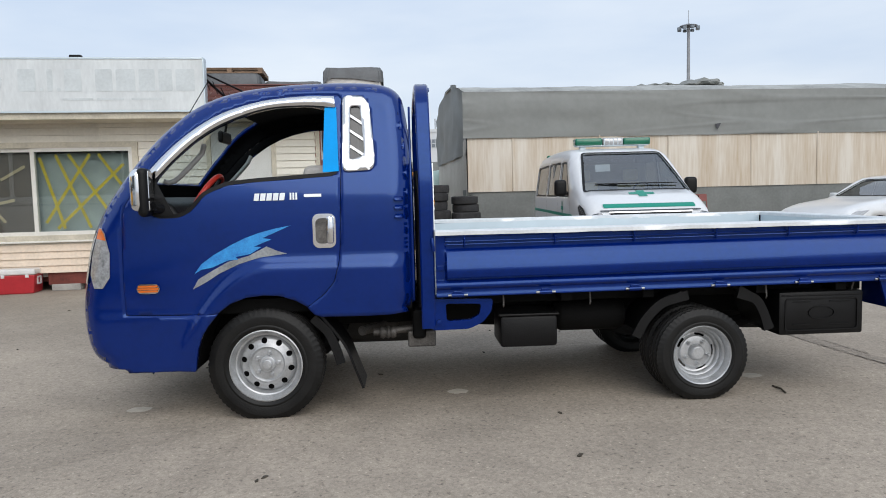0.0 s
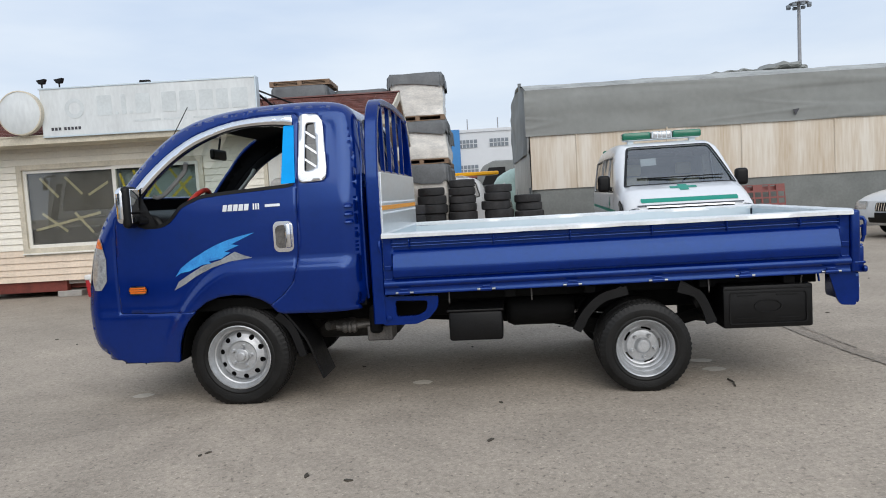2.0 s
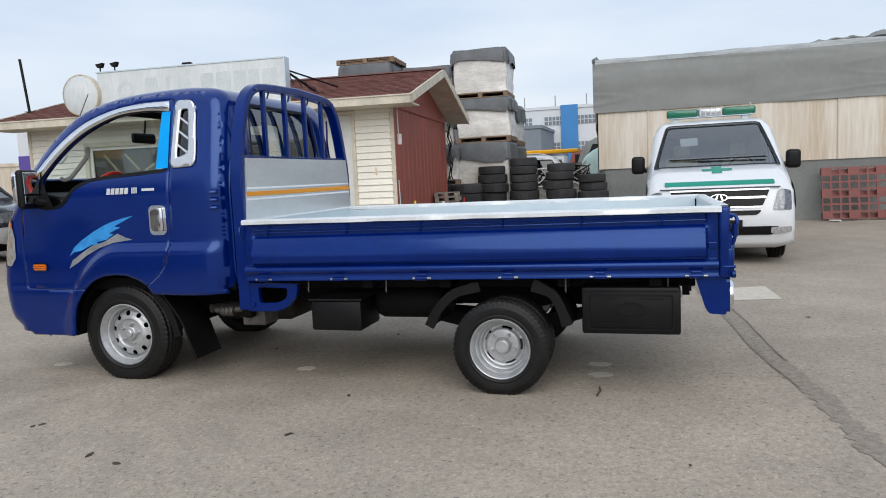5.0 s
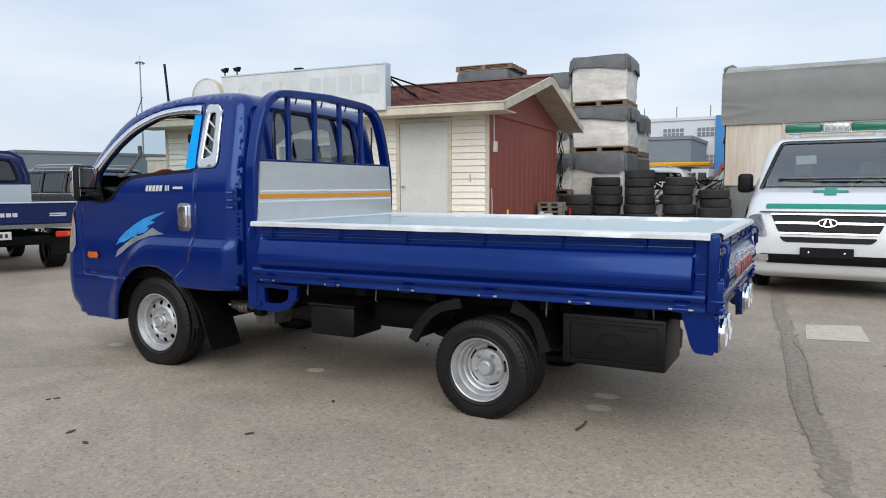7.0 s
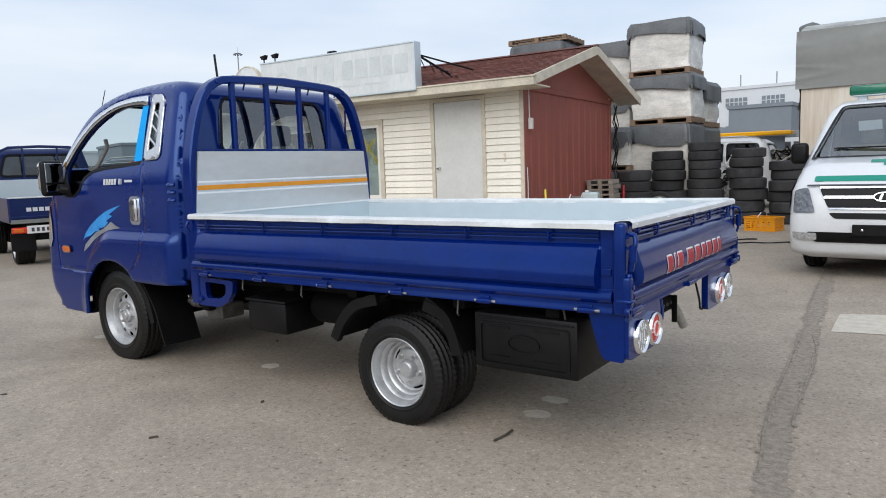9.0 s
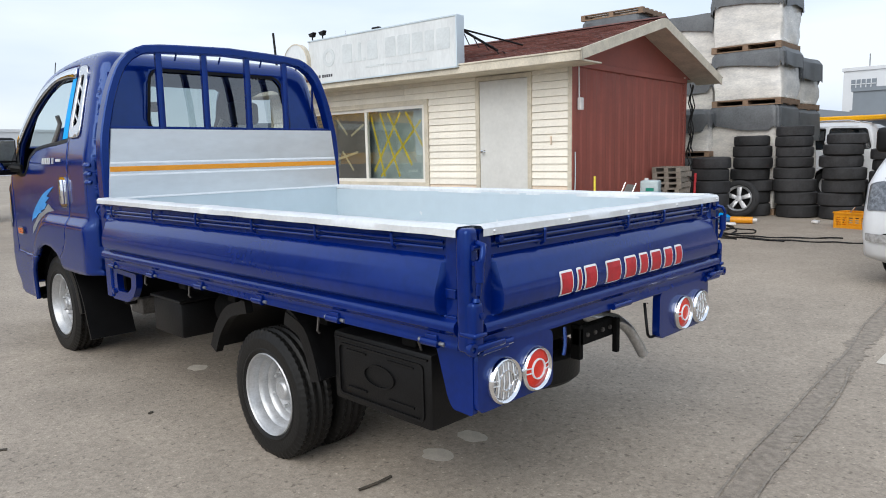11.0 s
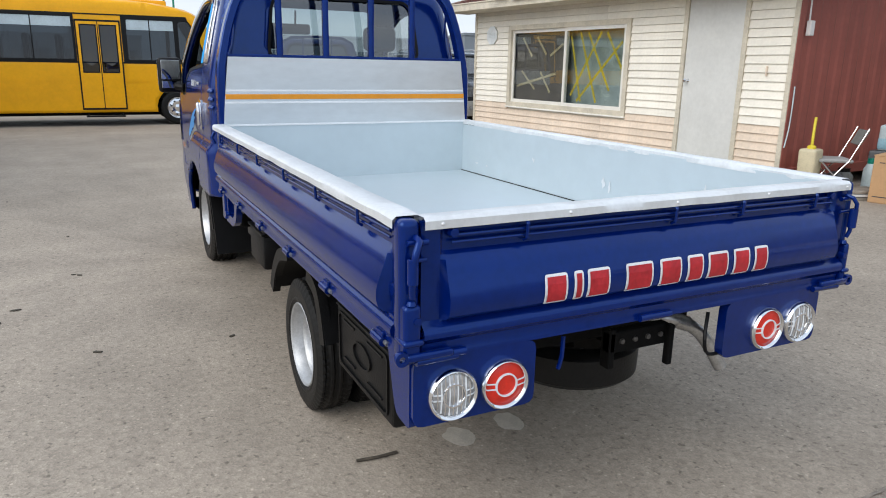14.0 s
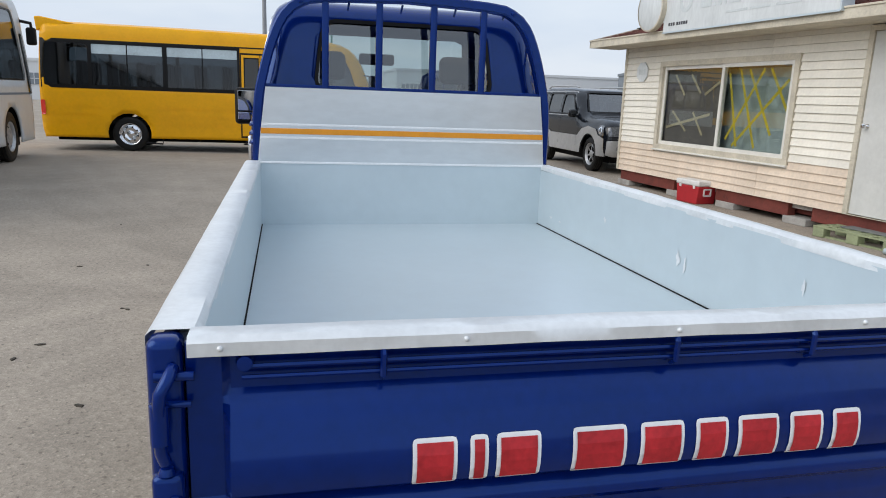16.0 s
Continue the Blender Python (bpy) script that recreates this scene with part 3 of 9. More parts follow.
def wheel_rear(parent, x, y, z, side):
    w = new("rear_wheel")
    w.parent, w.matrix_local = parent, pose(x, y, z, 0, 25, 0 if side < 0 else 180)
    R, rim = 0.288, 0.172
    part("tyre", tyre_mesh(R, 0.155, rim, 3, 165, 3, z - 0.002, 25), RUBBER, w, "black rubber outer rear tyre", 35)
    bm = tyre_mesh(R, 0.155, rim, 3, 165, 3, z - 0.002, 25)
    bmesh.ops.translate(bm, verts=bm.verts, vec=(0, 0.185, 0))
    part("inner_tyre", bm, RUBBER, w, "black rubber inner tyre of the pair", 35)
    f = lambda a, b: (a, np.interp(math.hypot(a, b), [0, 0.034, 0.042, 0.046, 0.050, 0.092, 0.098, 0.108, 0.116, 0.126], [-0.012, -0.010, -0.002, 0.02, 0.030, 0.030, 0.034, 0.046, 0.050, 0.046]), b)
    holes = []
    for k in range(5):
        a = k * 2 * math.pi / 5 + 0.5
        holes.append([(r * math.cos(a + t), r * math.sin(a + t)) for r, t in ((0.105, -0.27), (0.105, 0.0), (0.105, 0.27), (0.1115, 0.30), (0.117, 0.26), (0.117, 0.0), (0.117, -0.26), (0.1115, -0.30))])
    bm = panel(ring_points(0.126, 60), holes + [ring_points(0.101, 48)], 0.0085, f)
    lathe([(0.101, 0.0373), (0.097, 0.032), (0.092, 0.030), (0.052, 0.030), (0.049, 0.022), (0.045, 0.002), (0.040, -0.006), (0.034, -0.010), (0.0, -0.012)], "y", 48, bm)
    lathe([(0.126, 0.046), (0.130, 0.028), (0.136, 0.02), (0.142, 0.016), (0.146, -0.006), (0.152, -0.016), (0.158, -0.022), (0.162, -0.048), (0.168, -0.058), (0.172, -0.068), (0.178, -0.073), (0.182, -0.068), (0.18, -0.055), (0.172, 0.07)], "y", 48, bm)
    part("rim", bm, SILVER, w, "silver painted dished steel rim with slots", 26)
    for k in range(5):
        a = k * 2 * math.pi / 5 + 0.2
        part("wheel_nut", lathe([(0.0135, 0.03), (0.0135, 0.022), (0.0105, 0.020), (0.0105, 0.002), (0.007, -0.004), (0, -0.004)], "y", 6, at=(0.074 * math.cos(a), 0, 0.074 * math.sin(a))), SILVER, w)


# ---- the blue pickup truck ----
truck = thing("pickup_truck", pose(0, 0.86, 0), "dark blue cargo truck with an empty galvanised drop-side bed", "truck")
YC = 0.86
CAB = [(-0.925, 0.342), (-0.985, 0.39), (-1.022, 0.48), (-1.036, 0.60), (-1.036, 0.70), (-1.02, 0.80), (-1.003, 0.90), (-0.968, 1.05), (-0.92, 1.18), (-0.845, 1.31), (-0.748, 1.45), (-0.60, 1.628),
       (-0.45, 1.767), (-0.30, 1.858), (-0.12, 1.914), (0.1, 1.945), (0.35, 1.958), (0.58, 1.957), (0.73, 1.938), (0.81, 1.89), (0.845, 1.80), (0.875, 1.55), (0.885, 1.35),
       (0.885, 1.0), (0.885, 0.75), (0.862, 0.63)]
ARCH = [(0.30, 0.615), (0.262, 0.655), (0.20, 0.695), (0.11, 0.725), (0.02, 0.732), (-0.08, 0.722), (-0.17, 0.69), (-0.245, 0.635), (-0.30, 0.57), (-0.345, 0.50), (-0.372, 0.43), (-0.388, 0.33)]
DOOR = [(0.262, 0.658), (0.36, 0.73), (0.42, 0.80), (0.448, 0.90), (0.458, 1.0), (0.466, 1.2), (0.474, 1.45), (0.482, 1.7), (0.484, 1.85), (0.46, 1.876), (0.34, 1.88), (0.2, 1.876), (0.05, 1.858),
        (-0.10, 1.82), (-0.22, 1.772), (-0.34, 1.70), (-0.46, 1.605), (-0.58, 1.485), (-0.66, 1.38), (-0.735, 1.265), (-0.755, 1.2), (-0.765, 1.0), (-0.768, 0.8), (-0.765, 0.64), (-0.6, 0.632), (-0.45, 0.63)]
DOOR_ARCH = [(-0.252, 0.63), (-0.17, 0.69), (-0.08, 0.722), (0.02, 0.732), (0.11, 0.725), (0.20, 0.695)]
UNDER = [(-0.392, 0.305), (-0.6, 0.305), (-0.76, 0.308), (-0.79, 0.328), (-0.90, 0.336)]


def cab_bulge(x, z):
    zc = 0.95 if x > 0.05 else 0.95 - 0.36 * ((0.05 - x) / 0.45) ** 2
    k = max(0.0, min(1.0, (zc - z) / 0.065))
    k = k * k * (3 - 2 * k)
    fade = max(0.0, min(1.0, (x + 0.5) / 0.15))
    low = max(0.0, min(1.0, (0.66 - z) / 0.05)) * (1 if x < -0.3 else 0)
    return 0.034 * k * fade + 0.006 * low - 0.035 * (z - 1.0) ** 2


cab_bottom = [(0.84, 0.605), (0.6, 0.598), (0.34, 0.602)] + ARCH[:1] + DOOR + ARCH[7:] + UNDER
shell = Shell(CAB, cab_bottom, 0.86, 0.14, lean=0.215, belt=1.28, bulge=cab_bulge, step=0.028)
VENT = cut_corners([(0.492, 1.865), (0.612, 1.862), (0.640, 1.80), (0.665, 1.50), (0.655, 1.438), (0.487, 1.43)], 0.03)
s_base, s_top = shell.at(-0.80, 1.42), shell.at(-0.27, 1.885)
WIND = [(s_base, -0.75), (s_base, 0.75), (s_base + 0.3, 0.765), (s_top - 0.05, 0.70), (s_top, 0.63), (s_top, -0.63), (s_top - 0.05, -0.70), (s_base + 0.3, -0.765)]
s_r0, s_r1 = shell.at(0.85, 1.835), shell.at(0.88, 1.46)
REARW = rounded(s_r0, -0.52, s_r1, 0.52, 0.07)
cab = sheet("cab", shell.body([VENT], [WIND, REARW], 0.022), [BLUE, CAB_LINING], truck, 0.028, (0, 0, 1.1), "glossy dark blue cab shell")
part("windscreen", panel(WIND, [], 0.12, shell.skin(-0.012)), glass("cab_windscreen_glass", (0.74, 0.84, 0.85), film=0.03), cab, smooth=60)
part("rear_window", panel(REARW, [], 0.12, shell.skin(-0.012)), GLASS_REAR, cab, smooth=60)
part("rear_window_seal", panel(inset_loop(REARW, -0.014), [inset_loop(REARW, 0.006)], 0.2, shell.skin(0.004)), BLACK, cab)

WINDOW = cut_corners([(-0.575, 1.20), (-0.44, 1.20), (-0.375, 1.235), (-0.30, 1.325), (-0.17, 1.378), (0.0, 1.393), (0.445, 1.418), (0.425, 1.79), (0.30, 1.815), (0.11, 1.81), (-0.02, 1.785), (-0.14, 1.745),
                      (-0.25, 1.69), (-0.36, 1.615), (-0.47, 1.515), (-0.57, 1.40)], 0.03, 2)
VISOR_OUT = smooth_line([(-0.60, 1.452), (-0.50, 1.56), (-0.38, 1.665), (-0.25, 1.75), (-0.13, 1.80), (0.04, 1.845), (0.25, 1.866), (0.44, 1.866)], 0.05)
VISOR_IN = smooth_line([(0.445, 1.80), (0.30, 1.815), (0.11, 1.81), (-0.02, 1.785), (-0.14, 1.743), (-0.25, 1.69), (-0.36, 1.612), (-0.47, 1.51), (-0.575, 1.395)], 0.05)
DECAL_TOP = [(0.18, 1.128), (0.09, 1.112), (0.0, 1.09), (-0.08, 1.062), (-0.15, 1.03), (-0.26, 0.97), (-0.33, 0.92), (-0.37, 0.866), (-0.33, 0.89), (-0.27, 0.90), (-0.18, 0.938), (-0.12, 0.942), (-0.135, 0.957), (-0.05, 0.972), (0.012, 1.01), (-0.03, 1.013), (0.07, 1.052), (0.02, 1.06)]
DECAL_LOW = [(-0.384, 0.778), (-0.35, 0.835), (-0.27, 0.882), (-0.18, 0.93), (-0.06, 0.962), (0.04, 1.012), (0.10, 0.985), (0.155, 0.968), (0.0, 0.95), (-0.12, 0.915), (-0.23, 0.865), (-0.31, 0.815)]


def cab_door(sign, label):
    side = shell.side(sign)
    lift = lambda d: (lambda x, z: shell.side(sign, d)(x, z))
    d = sheet("door", panel(inset_loop(DOOR + DOOR_ARCH, 0.0035), [WINDOW], 0.021, side), [BLUE, CAB_LINING], truck, 0.035, (0, 0, 1.1), label)
    if sign > 0:
        part("window", panel(WINDOW, [], 0.15, lift(-0.02)), GLASS, d, smooth=60)
    part("window_rubber", panel(inset_loop(WINDOW, -0.014), [inset_loop(WINDOW, 0.008)], 0.2, lift(0.003)), BLACK, d)
    v = part("chrome_window_visor", panel(VISOR_OUT + VISOR_IN, [], 0.06, lift(0.016)), CHROME, d, "bright chrome wind deflector", smooth=50)
    v.modifiers.new("thickness", "SOLIDIFY").thickness = 0.012
    part("pillar_tape", panel([(0.385, 1.80), (0.452, 1.80), (0.462, 1.43), (0.37, 1.425)], [], 0.08, lift(0.006)), TAPE_BLUE, d, "bright blue protective film on the pillar")
    h = part("handle_cup", panel(rounded(0.305, 0.995, 0.435, 1.19, 0.035), [], 0.05, lift(0.006)), CHROME, d, "chrome handle surround")
    h.modifiers.new("thickness", "SOLIDIFY").thickness = 0.008
    # No real hollow here: its shade is a flat grey patch over the cup.
    part("handle_recess", panel(rounded(0.322, 1.02, 0.405, 1.165, 0.03), [], 0.04, lift(0.016)), STEEL_DIRTY, d, "flat grey patch painted as the shaded hand recess")
    yy = sign * (shell.side_y(0.38, 1.1) + 0.034)
    part("handle", box((0.385, min(yy, yy - sign * 0.03), 1.02), (0.425, max(yy, yy - sign * 0.03), 1.175), 0.012, seg=3), CHROME, d, "chrome pull handle", 50)
    part("blue_decal", panel(DECAL_TOP, [], 0.06, lift(0.0025)), DECAL_BLUE, d, "bright blue flame-shaped sticker")
    part("silver_decal", panel(DECAL_LOW, [], 0.06, lift(0.0018)), DECAL_SILVER, d, "silver flame-shaped sticker")
    x = -0.02
    for w in (0.034, 0.036, 0.036, 0.036, 0.036):
        part("badge_bar", panel([(x, 1.272), (x + w - 0.007, 1.272), (x + w - 0.001, 1.313), (x + 0.006, 1.313)], [], 0.1, lift(0.005)), BADGE, d)
        x += w
    for x, w in ((0.182, 0.01), (0.198, 0.01), (0.214, 0.01), (0.262, 0.098)):
        z0, z1 = (1.274, 1.313) if w < 0.05 else (1.287, 1.304)
        part("badge_bar", panel([(x, z0), (x + w, z0), (x + w, z1), (x, z1)], [], 0.1, lift(0.005)), BADGE, d)
    part("marker_lamp", panel(rounded(-0.692, 0.762, -0.565, 0.818, 0.027), [], 0.05, lift(0.012)), CHROME, d, "chrome-rimmed side marker lamp", 50)
    for z in (0.776, 0.79, 0.804):
        part("marker_lens", panel(rounded(-0.682 if z != 0.79 else -0.687, z - 0.0055, -0.575 if z != 0.79 else -0.57, z + 0.0055, 0.004), [], 0.05, lift(0.016)), LENS_ORANGE, d)
    # mirror on its arm
    m = part("mirror_housing", box((-0.622, -0.105, 1.20), (-0.562, 0.07, 1.465), 0.028, seg=5), BLACK, d, "black and chrome door mirror", 50)
    yb = sign * (shell.side_y(-0.5, 1.3) + 0.07)
    m.matrix_local = pose(-0.58, yb, 0, 0, 0, 10 * -sign) @ pose(0.58, 0, 0)
    part("mirror_cap", box((-0.660, -0.102, 1.225), (-0.575, 0.064, 1.460), 0.041, seg=6), CHROME, m, "chrome mirror cap", 50)
    part("mirror_glass", box((-0.565, -0.088, 1.30), (-0.559, 0.053, 1.445), 0.002), MIRROR, m)
    part("mirror_lower_glass", box((-0.565, -0.088, 1.235), (-0.558, 0.053, 1.288), 0.002), MIRROR, m)
    part("mirror_arm", tube([(-0.565, sign * (shell.side_y(-0.5, 1.3) + 0.05), 1.25), (-0.53, sign * (shell.side_y(-0.55, 1.25) - 0.01), 1.24)], 0.03), BLACK, d)
    part("mirror_base", panel(cut_corners([(-0.60, 1.20), (-0.46, 1.20), (-0.56, 1.40)], 0.02), [], 0.1, lift(0.012)), BLACK, d)
    # quarter vent with chrome frame and slats
    q = part("quarter_vent", panel(inset_loop(VENT, -0.004), [cut_corners([(0.532, 1.808), (0.588, 1.808), (0.610, 1.545), (0.60, 1.515), (0.525, 1.49)], 0.02)], 0.018, lift(0.010)), VENT_TRIM, cab, "silver quarter vent trim with slanted slats", 50)
    q.modifiers.new("thickness", "SOLIDIFY").thickness = 0.01
    part("vent_glass", panel(VENT, [], 0.1, lift(-0.012)), GLASS_DARK, cab)
    for z in (1.72, 1.63, 1.54):
        sl = part("vent_slat", panel([(0.522, z + 0.03), (0.522, z + 0.045), (0.61, z - 0.015), (0.61, z - 0.032)], [], 0.03, lift(0.004)), VENT_TRIM, cab)
        sl.modifiers.new("thickness", "SOLIDIFY").thickness = 0.006
    for z in (1.165, 1.215, 1.265):
        lv = part("louvre", panel(rounded(0.772, z - 0.014, 0.826, z + 0.014, 0.011), [], 0.02, lambda x, q, z=z: shell.side(sign, 0.004 + 0.010 * max(0.0, min(1.0, (z + 0.014 - q) / 0.02)))(x, q)), BLUE, cab, smooth=60)
        lv.modifiers.new("thickness", "SOLIDIFY").thickness = 0.01
    part("rear_flange", tube([(0.872, sign * (shell.side_y(0.872, q) + 0.003), q) for q in np.linspace(0.66, 1.80, 14)], 0.0075, seg=6), BLUE, cab, smooth=60)
    # headlamp wrapping round the corner
    part("headlamp", panel([(-0.932, 0.80), (-0.88, 0.80), (-0.838, 0.86), (-0.83, 1.0), (-0.855, 1.11), (-0.878, 1.14), (-0.898, 1.14), (-0.92, 1.06), (-0.944, 0.98), (-0.955, 0.88)], [], 0.03, lift(0.007)), LENS_CLEAR, cab, "clear headlamp", 60)
    s0, s1 = shell.at(-1.085, 0.80), shell.at(-0.99, 1.14)
    w0, w1 = sorted((sign * 0.45, sign * shell.W))
    part("headlamp_front", panel([(s0, w0), (s0, w1), (s1, w1), (s1, w0)], [], 0.08, shell.skin(0.007)), LENS_CLEAR, cab, smooth=60)
    part("indicator_lens", panel([(-0.848, 1.07), (-0.861, 1.11), (-0.881, 1.138), (-0.897, 1.138), (-0.91, 1.08)], [], 0.03, lift(0.011)), LENS_ORANGE, cab, "orange indicator lens")
    return d


cab_door(-1, "dark blue cab door with a chrome visor and flame sticker")
cab_door(1, "dark blue passenger door with a chrome visor")
part("bumper_gap", box((-0.78, -0.83, 0.30), (-0.40, 0.83, 0.33)), BLACK_MATT, truck)

part("air_duct", box((0.897, -0.74, 0.60), (0.922, -0.50, 1.38), 0.01), BLACK_MATT, truck, "black air duct behind the cab")
part("duct_hose", tube(smooth_line([(0.915, -0.77, 0.62), (0.91, -0.765, 0.95), (0.918, -0.765, 1.18), (0.91, -0.75, 1.34), (0.905, -0.70, 1.42)], 0.06), 0.012, seg=8), BLACK, truck, smooth=60)
# cab interior
part("cab_floor", box((-0.95, -0.78, 0.62), (0.86, 0.78, 0.70)), BLACK_MATT, truck)
for y in (-0.42, 0.42):
    s = part("seat_cushion", box((-0.10, y - 0.26, 0.85), (0.40, y + 0.26, 1.0), 0.05, seg=3), SEAT_GREY, truck, "dark grey fabric cab seat", 50)
    bm = box((0.30, y - 0.25, 0.95), (0.46, y + 0.25, 1.50), 0.06, seg=3)
    bmesh.ops.rotate(bm, verts=bm.verts, cent=(0.36, y, 1.0), matrix=Matrix.Rotation(radians(8), 3, "Y"))
    part("seat_back", bm, SEAT_GREY, s, smooth=50)
    cv = box((0.23, y - 0.255, 1.26), (0.53, y + 0.255, 1.475), 0.05, seg=3)
    part("seat_cover", wavy(cv, 0.015, 7), SEAT_COVER, s, "pale cloth draped over the seat back", 50)
    part("headrest", box((0.335, y - 0.12, 1.53), (0.435, y + 0.12, 1.70), 0.04, seg=3), SEAT_GREY, s, smooth=50)
part("dashboard", prism([(-0.9, 0.75), (-0.9, 1.26), (-0.7, 1.31), (-0.52, 1.27), (-0.44, 1.15), (-0.46, 0.85)], -0.74, 0.74, bevel=0.03), BLACK, truck, "black dashboard", 50)
wm = pose(-0.41, -0.42, 1.275, 0, -58, 0)
ringp = [wm @ Vector((0.18 * math.cos(a), 0.18 * math.sin(a), 0)) for a in np.linspace(0, 2 * math.pi, 33)[:-1]]
sw = part("steering_wheel", tube(ringp, 0.017, closed=True, seg=10), RED_COVER, truck, "steering wheel with a red cover", 60)
for a in (0.3, 2.4, 4.3):
    part("spoke", tube([wm @ Vector((0, 0, -0.01)), wm @ Vector((0.17 * math.cos(a), 0.17 * math.sin(a), 0))], 0.012), BLACK, sw)
part("steering_column", tube([wm @ Vector((0, 0, 0)), (-0.6, -0.42, 1.1)], 0.03), BLACK, truck)
part("rear_view_mirror", box((-0.39, -0.14, 1.66), (-0.355, 0.12, 1.74), 0.018), BLACK, truck)
part("mirror_stem", tube([(-0.37, 0, 1.74), (-0.35, 0, 1.84)], 0.008), BLACK, truck)
for y in (-0.66, 0.66):
    part("grab_handle", tube(smooth_line([(-0.58, y, 1.40), (-0.52, y * 0.97, 1.40), (-0.36, y * 0.94, 1.56), (-0.34, y * 0.97, 1.61)], 0.04), 0.015), TRIM_GREY, truck)
part("aerial", tube([(-0.42, -0.62, 1.80), (-0.30, -0.63, 1.98)], 0.003, seg=5), BLACK, truck)

# wheels
for sgn in (-1, 1):
    wheel_front(truck, 0.0, sgn * 0.735, 0.313, sgn)
    wheel_rear(truck, 2.608, sgn * 0.738, 0.273, sgn)


# ---- cargo bed ----
def rake(bm):
    for v in bm.verts:
        v.co.z += 0.006 * (v.co.x - 1.0)
    return bm


def bed(name, bm, mat, parent, label="", smooth=None):
    return part(name, rake(bm), mat, parent, label, smooth)


GATE = [(0.020, 0.70), (0.020, 1.050), (0.0, 1.050), (0.0, 1.036), (0.014, 1.032), (0.014, 0.985), (0.014, 0.967), (0.007, 0.959), (-0.007, 0.948), (-0.020, 0.908), (-0.033, 0.872), (-0.0385, 0.850), (-0.0385, 0.824), (-0.033, 0.803), (-0.014, 0.788), (-0.003, 0.783), (-0.010, 0.777), (-0.020, 0.769), (-0.0245, 0.758), (-0.0235, 0.746), (-0.015, 0.736), (-0.007, 0.729), (-0.005, 0.708), (-0.009, 0.700), (-0.009, 0.688), (0.02, 0.684)]


def pressed(p, at, lo, hi):
    """The pressed profile, which runs out flat near both ends of a gate."""
    k = max(0.0, min(1.0, (min(at - lo, hi - at) - 0.052) / 0.012))
    u = p[0] if not 0.784 < p[1] < 1.034 else p[0] * k + 0.002 * (1 - k)
    return min(u, 0.018)


def gate_stations(lo, hi, n):
    return [lo, lo + 0.025, lo + 0.052, lo + 0.058, lo + 0.064, *np.linspace(lo + 0.08, hi - 0.08, n), hi - 0.064, hi - 0.058, hi - 0.052, hi - 0.025, hi]


def gate_along_x(y0, sign, x0, x1):
    bm = bmesh.new()
    xs = gate_stations(x0, x1, 22)
    rows = [[bm.verts.new((x, sign * (YC - (p[0] if p[0] > 0.019 else pressed(p, x, x0, x1)) - y0) + sign * 0.0016 * noise.noise((x * 2.2, p[1] * 6, sign * 3.1)), p[1])) for p in GATE] for x in xs]
    for a, b in zip(rows, rows[1:]):
        for i in range(len(GATE)):
            j = (i + 1) % len(GATE)
            bm.faces.new((a[i], a[j], b[j], b[i]))
    bm.faces.new(rows[0])
    bm.faces.new(rows[-1][::-1])
    return bm


def cap_bar(a, b, width, axis):
    """A folded silver edge cap that is a little uneven along its run."""
    bm = bmesh.new()
    sec = [(-width / 2, -0.013), (-width / 2, 0.008), (-width / 2 + 0.01, 0.017), (width / 2 - 0.01, 0.017), (width / 2, 0.008), (width / 2, -0.013)]
    n = 60
    rows = []
    for i in range(n + 1):
        t = a + (b - a) * i / n
        row = []
        for p in sec:
            q = (t, p[0], p[1]) if axis == "x" else (p[0], t, p[1])
            w = noise.noise((t * 9, p[0] * 30, p[1] * 20)) * 0.0022
            row.append(bm.verts.new((q[0] + (w if axis == "y" else 0), q[1] + (w if axis == "x" else 0), q[2] + w)))
        rows.append(row)
    for r0, r1 in zip(rows, rows[1:]):
        for i in range(5):
            bm.faces.new((r0[i], r0[i + 1], r1[i + 1], r1[i]))
    return bm


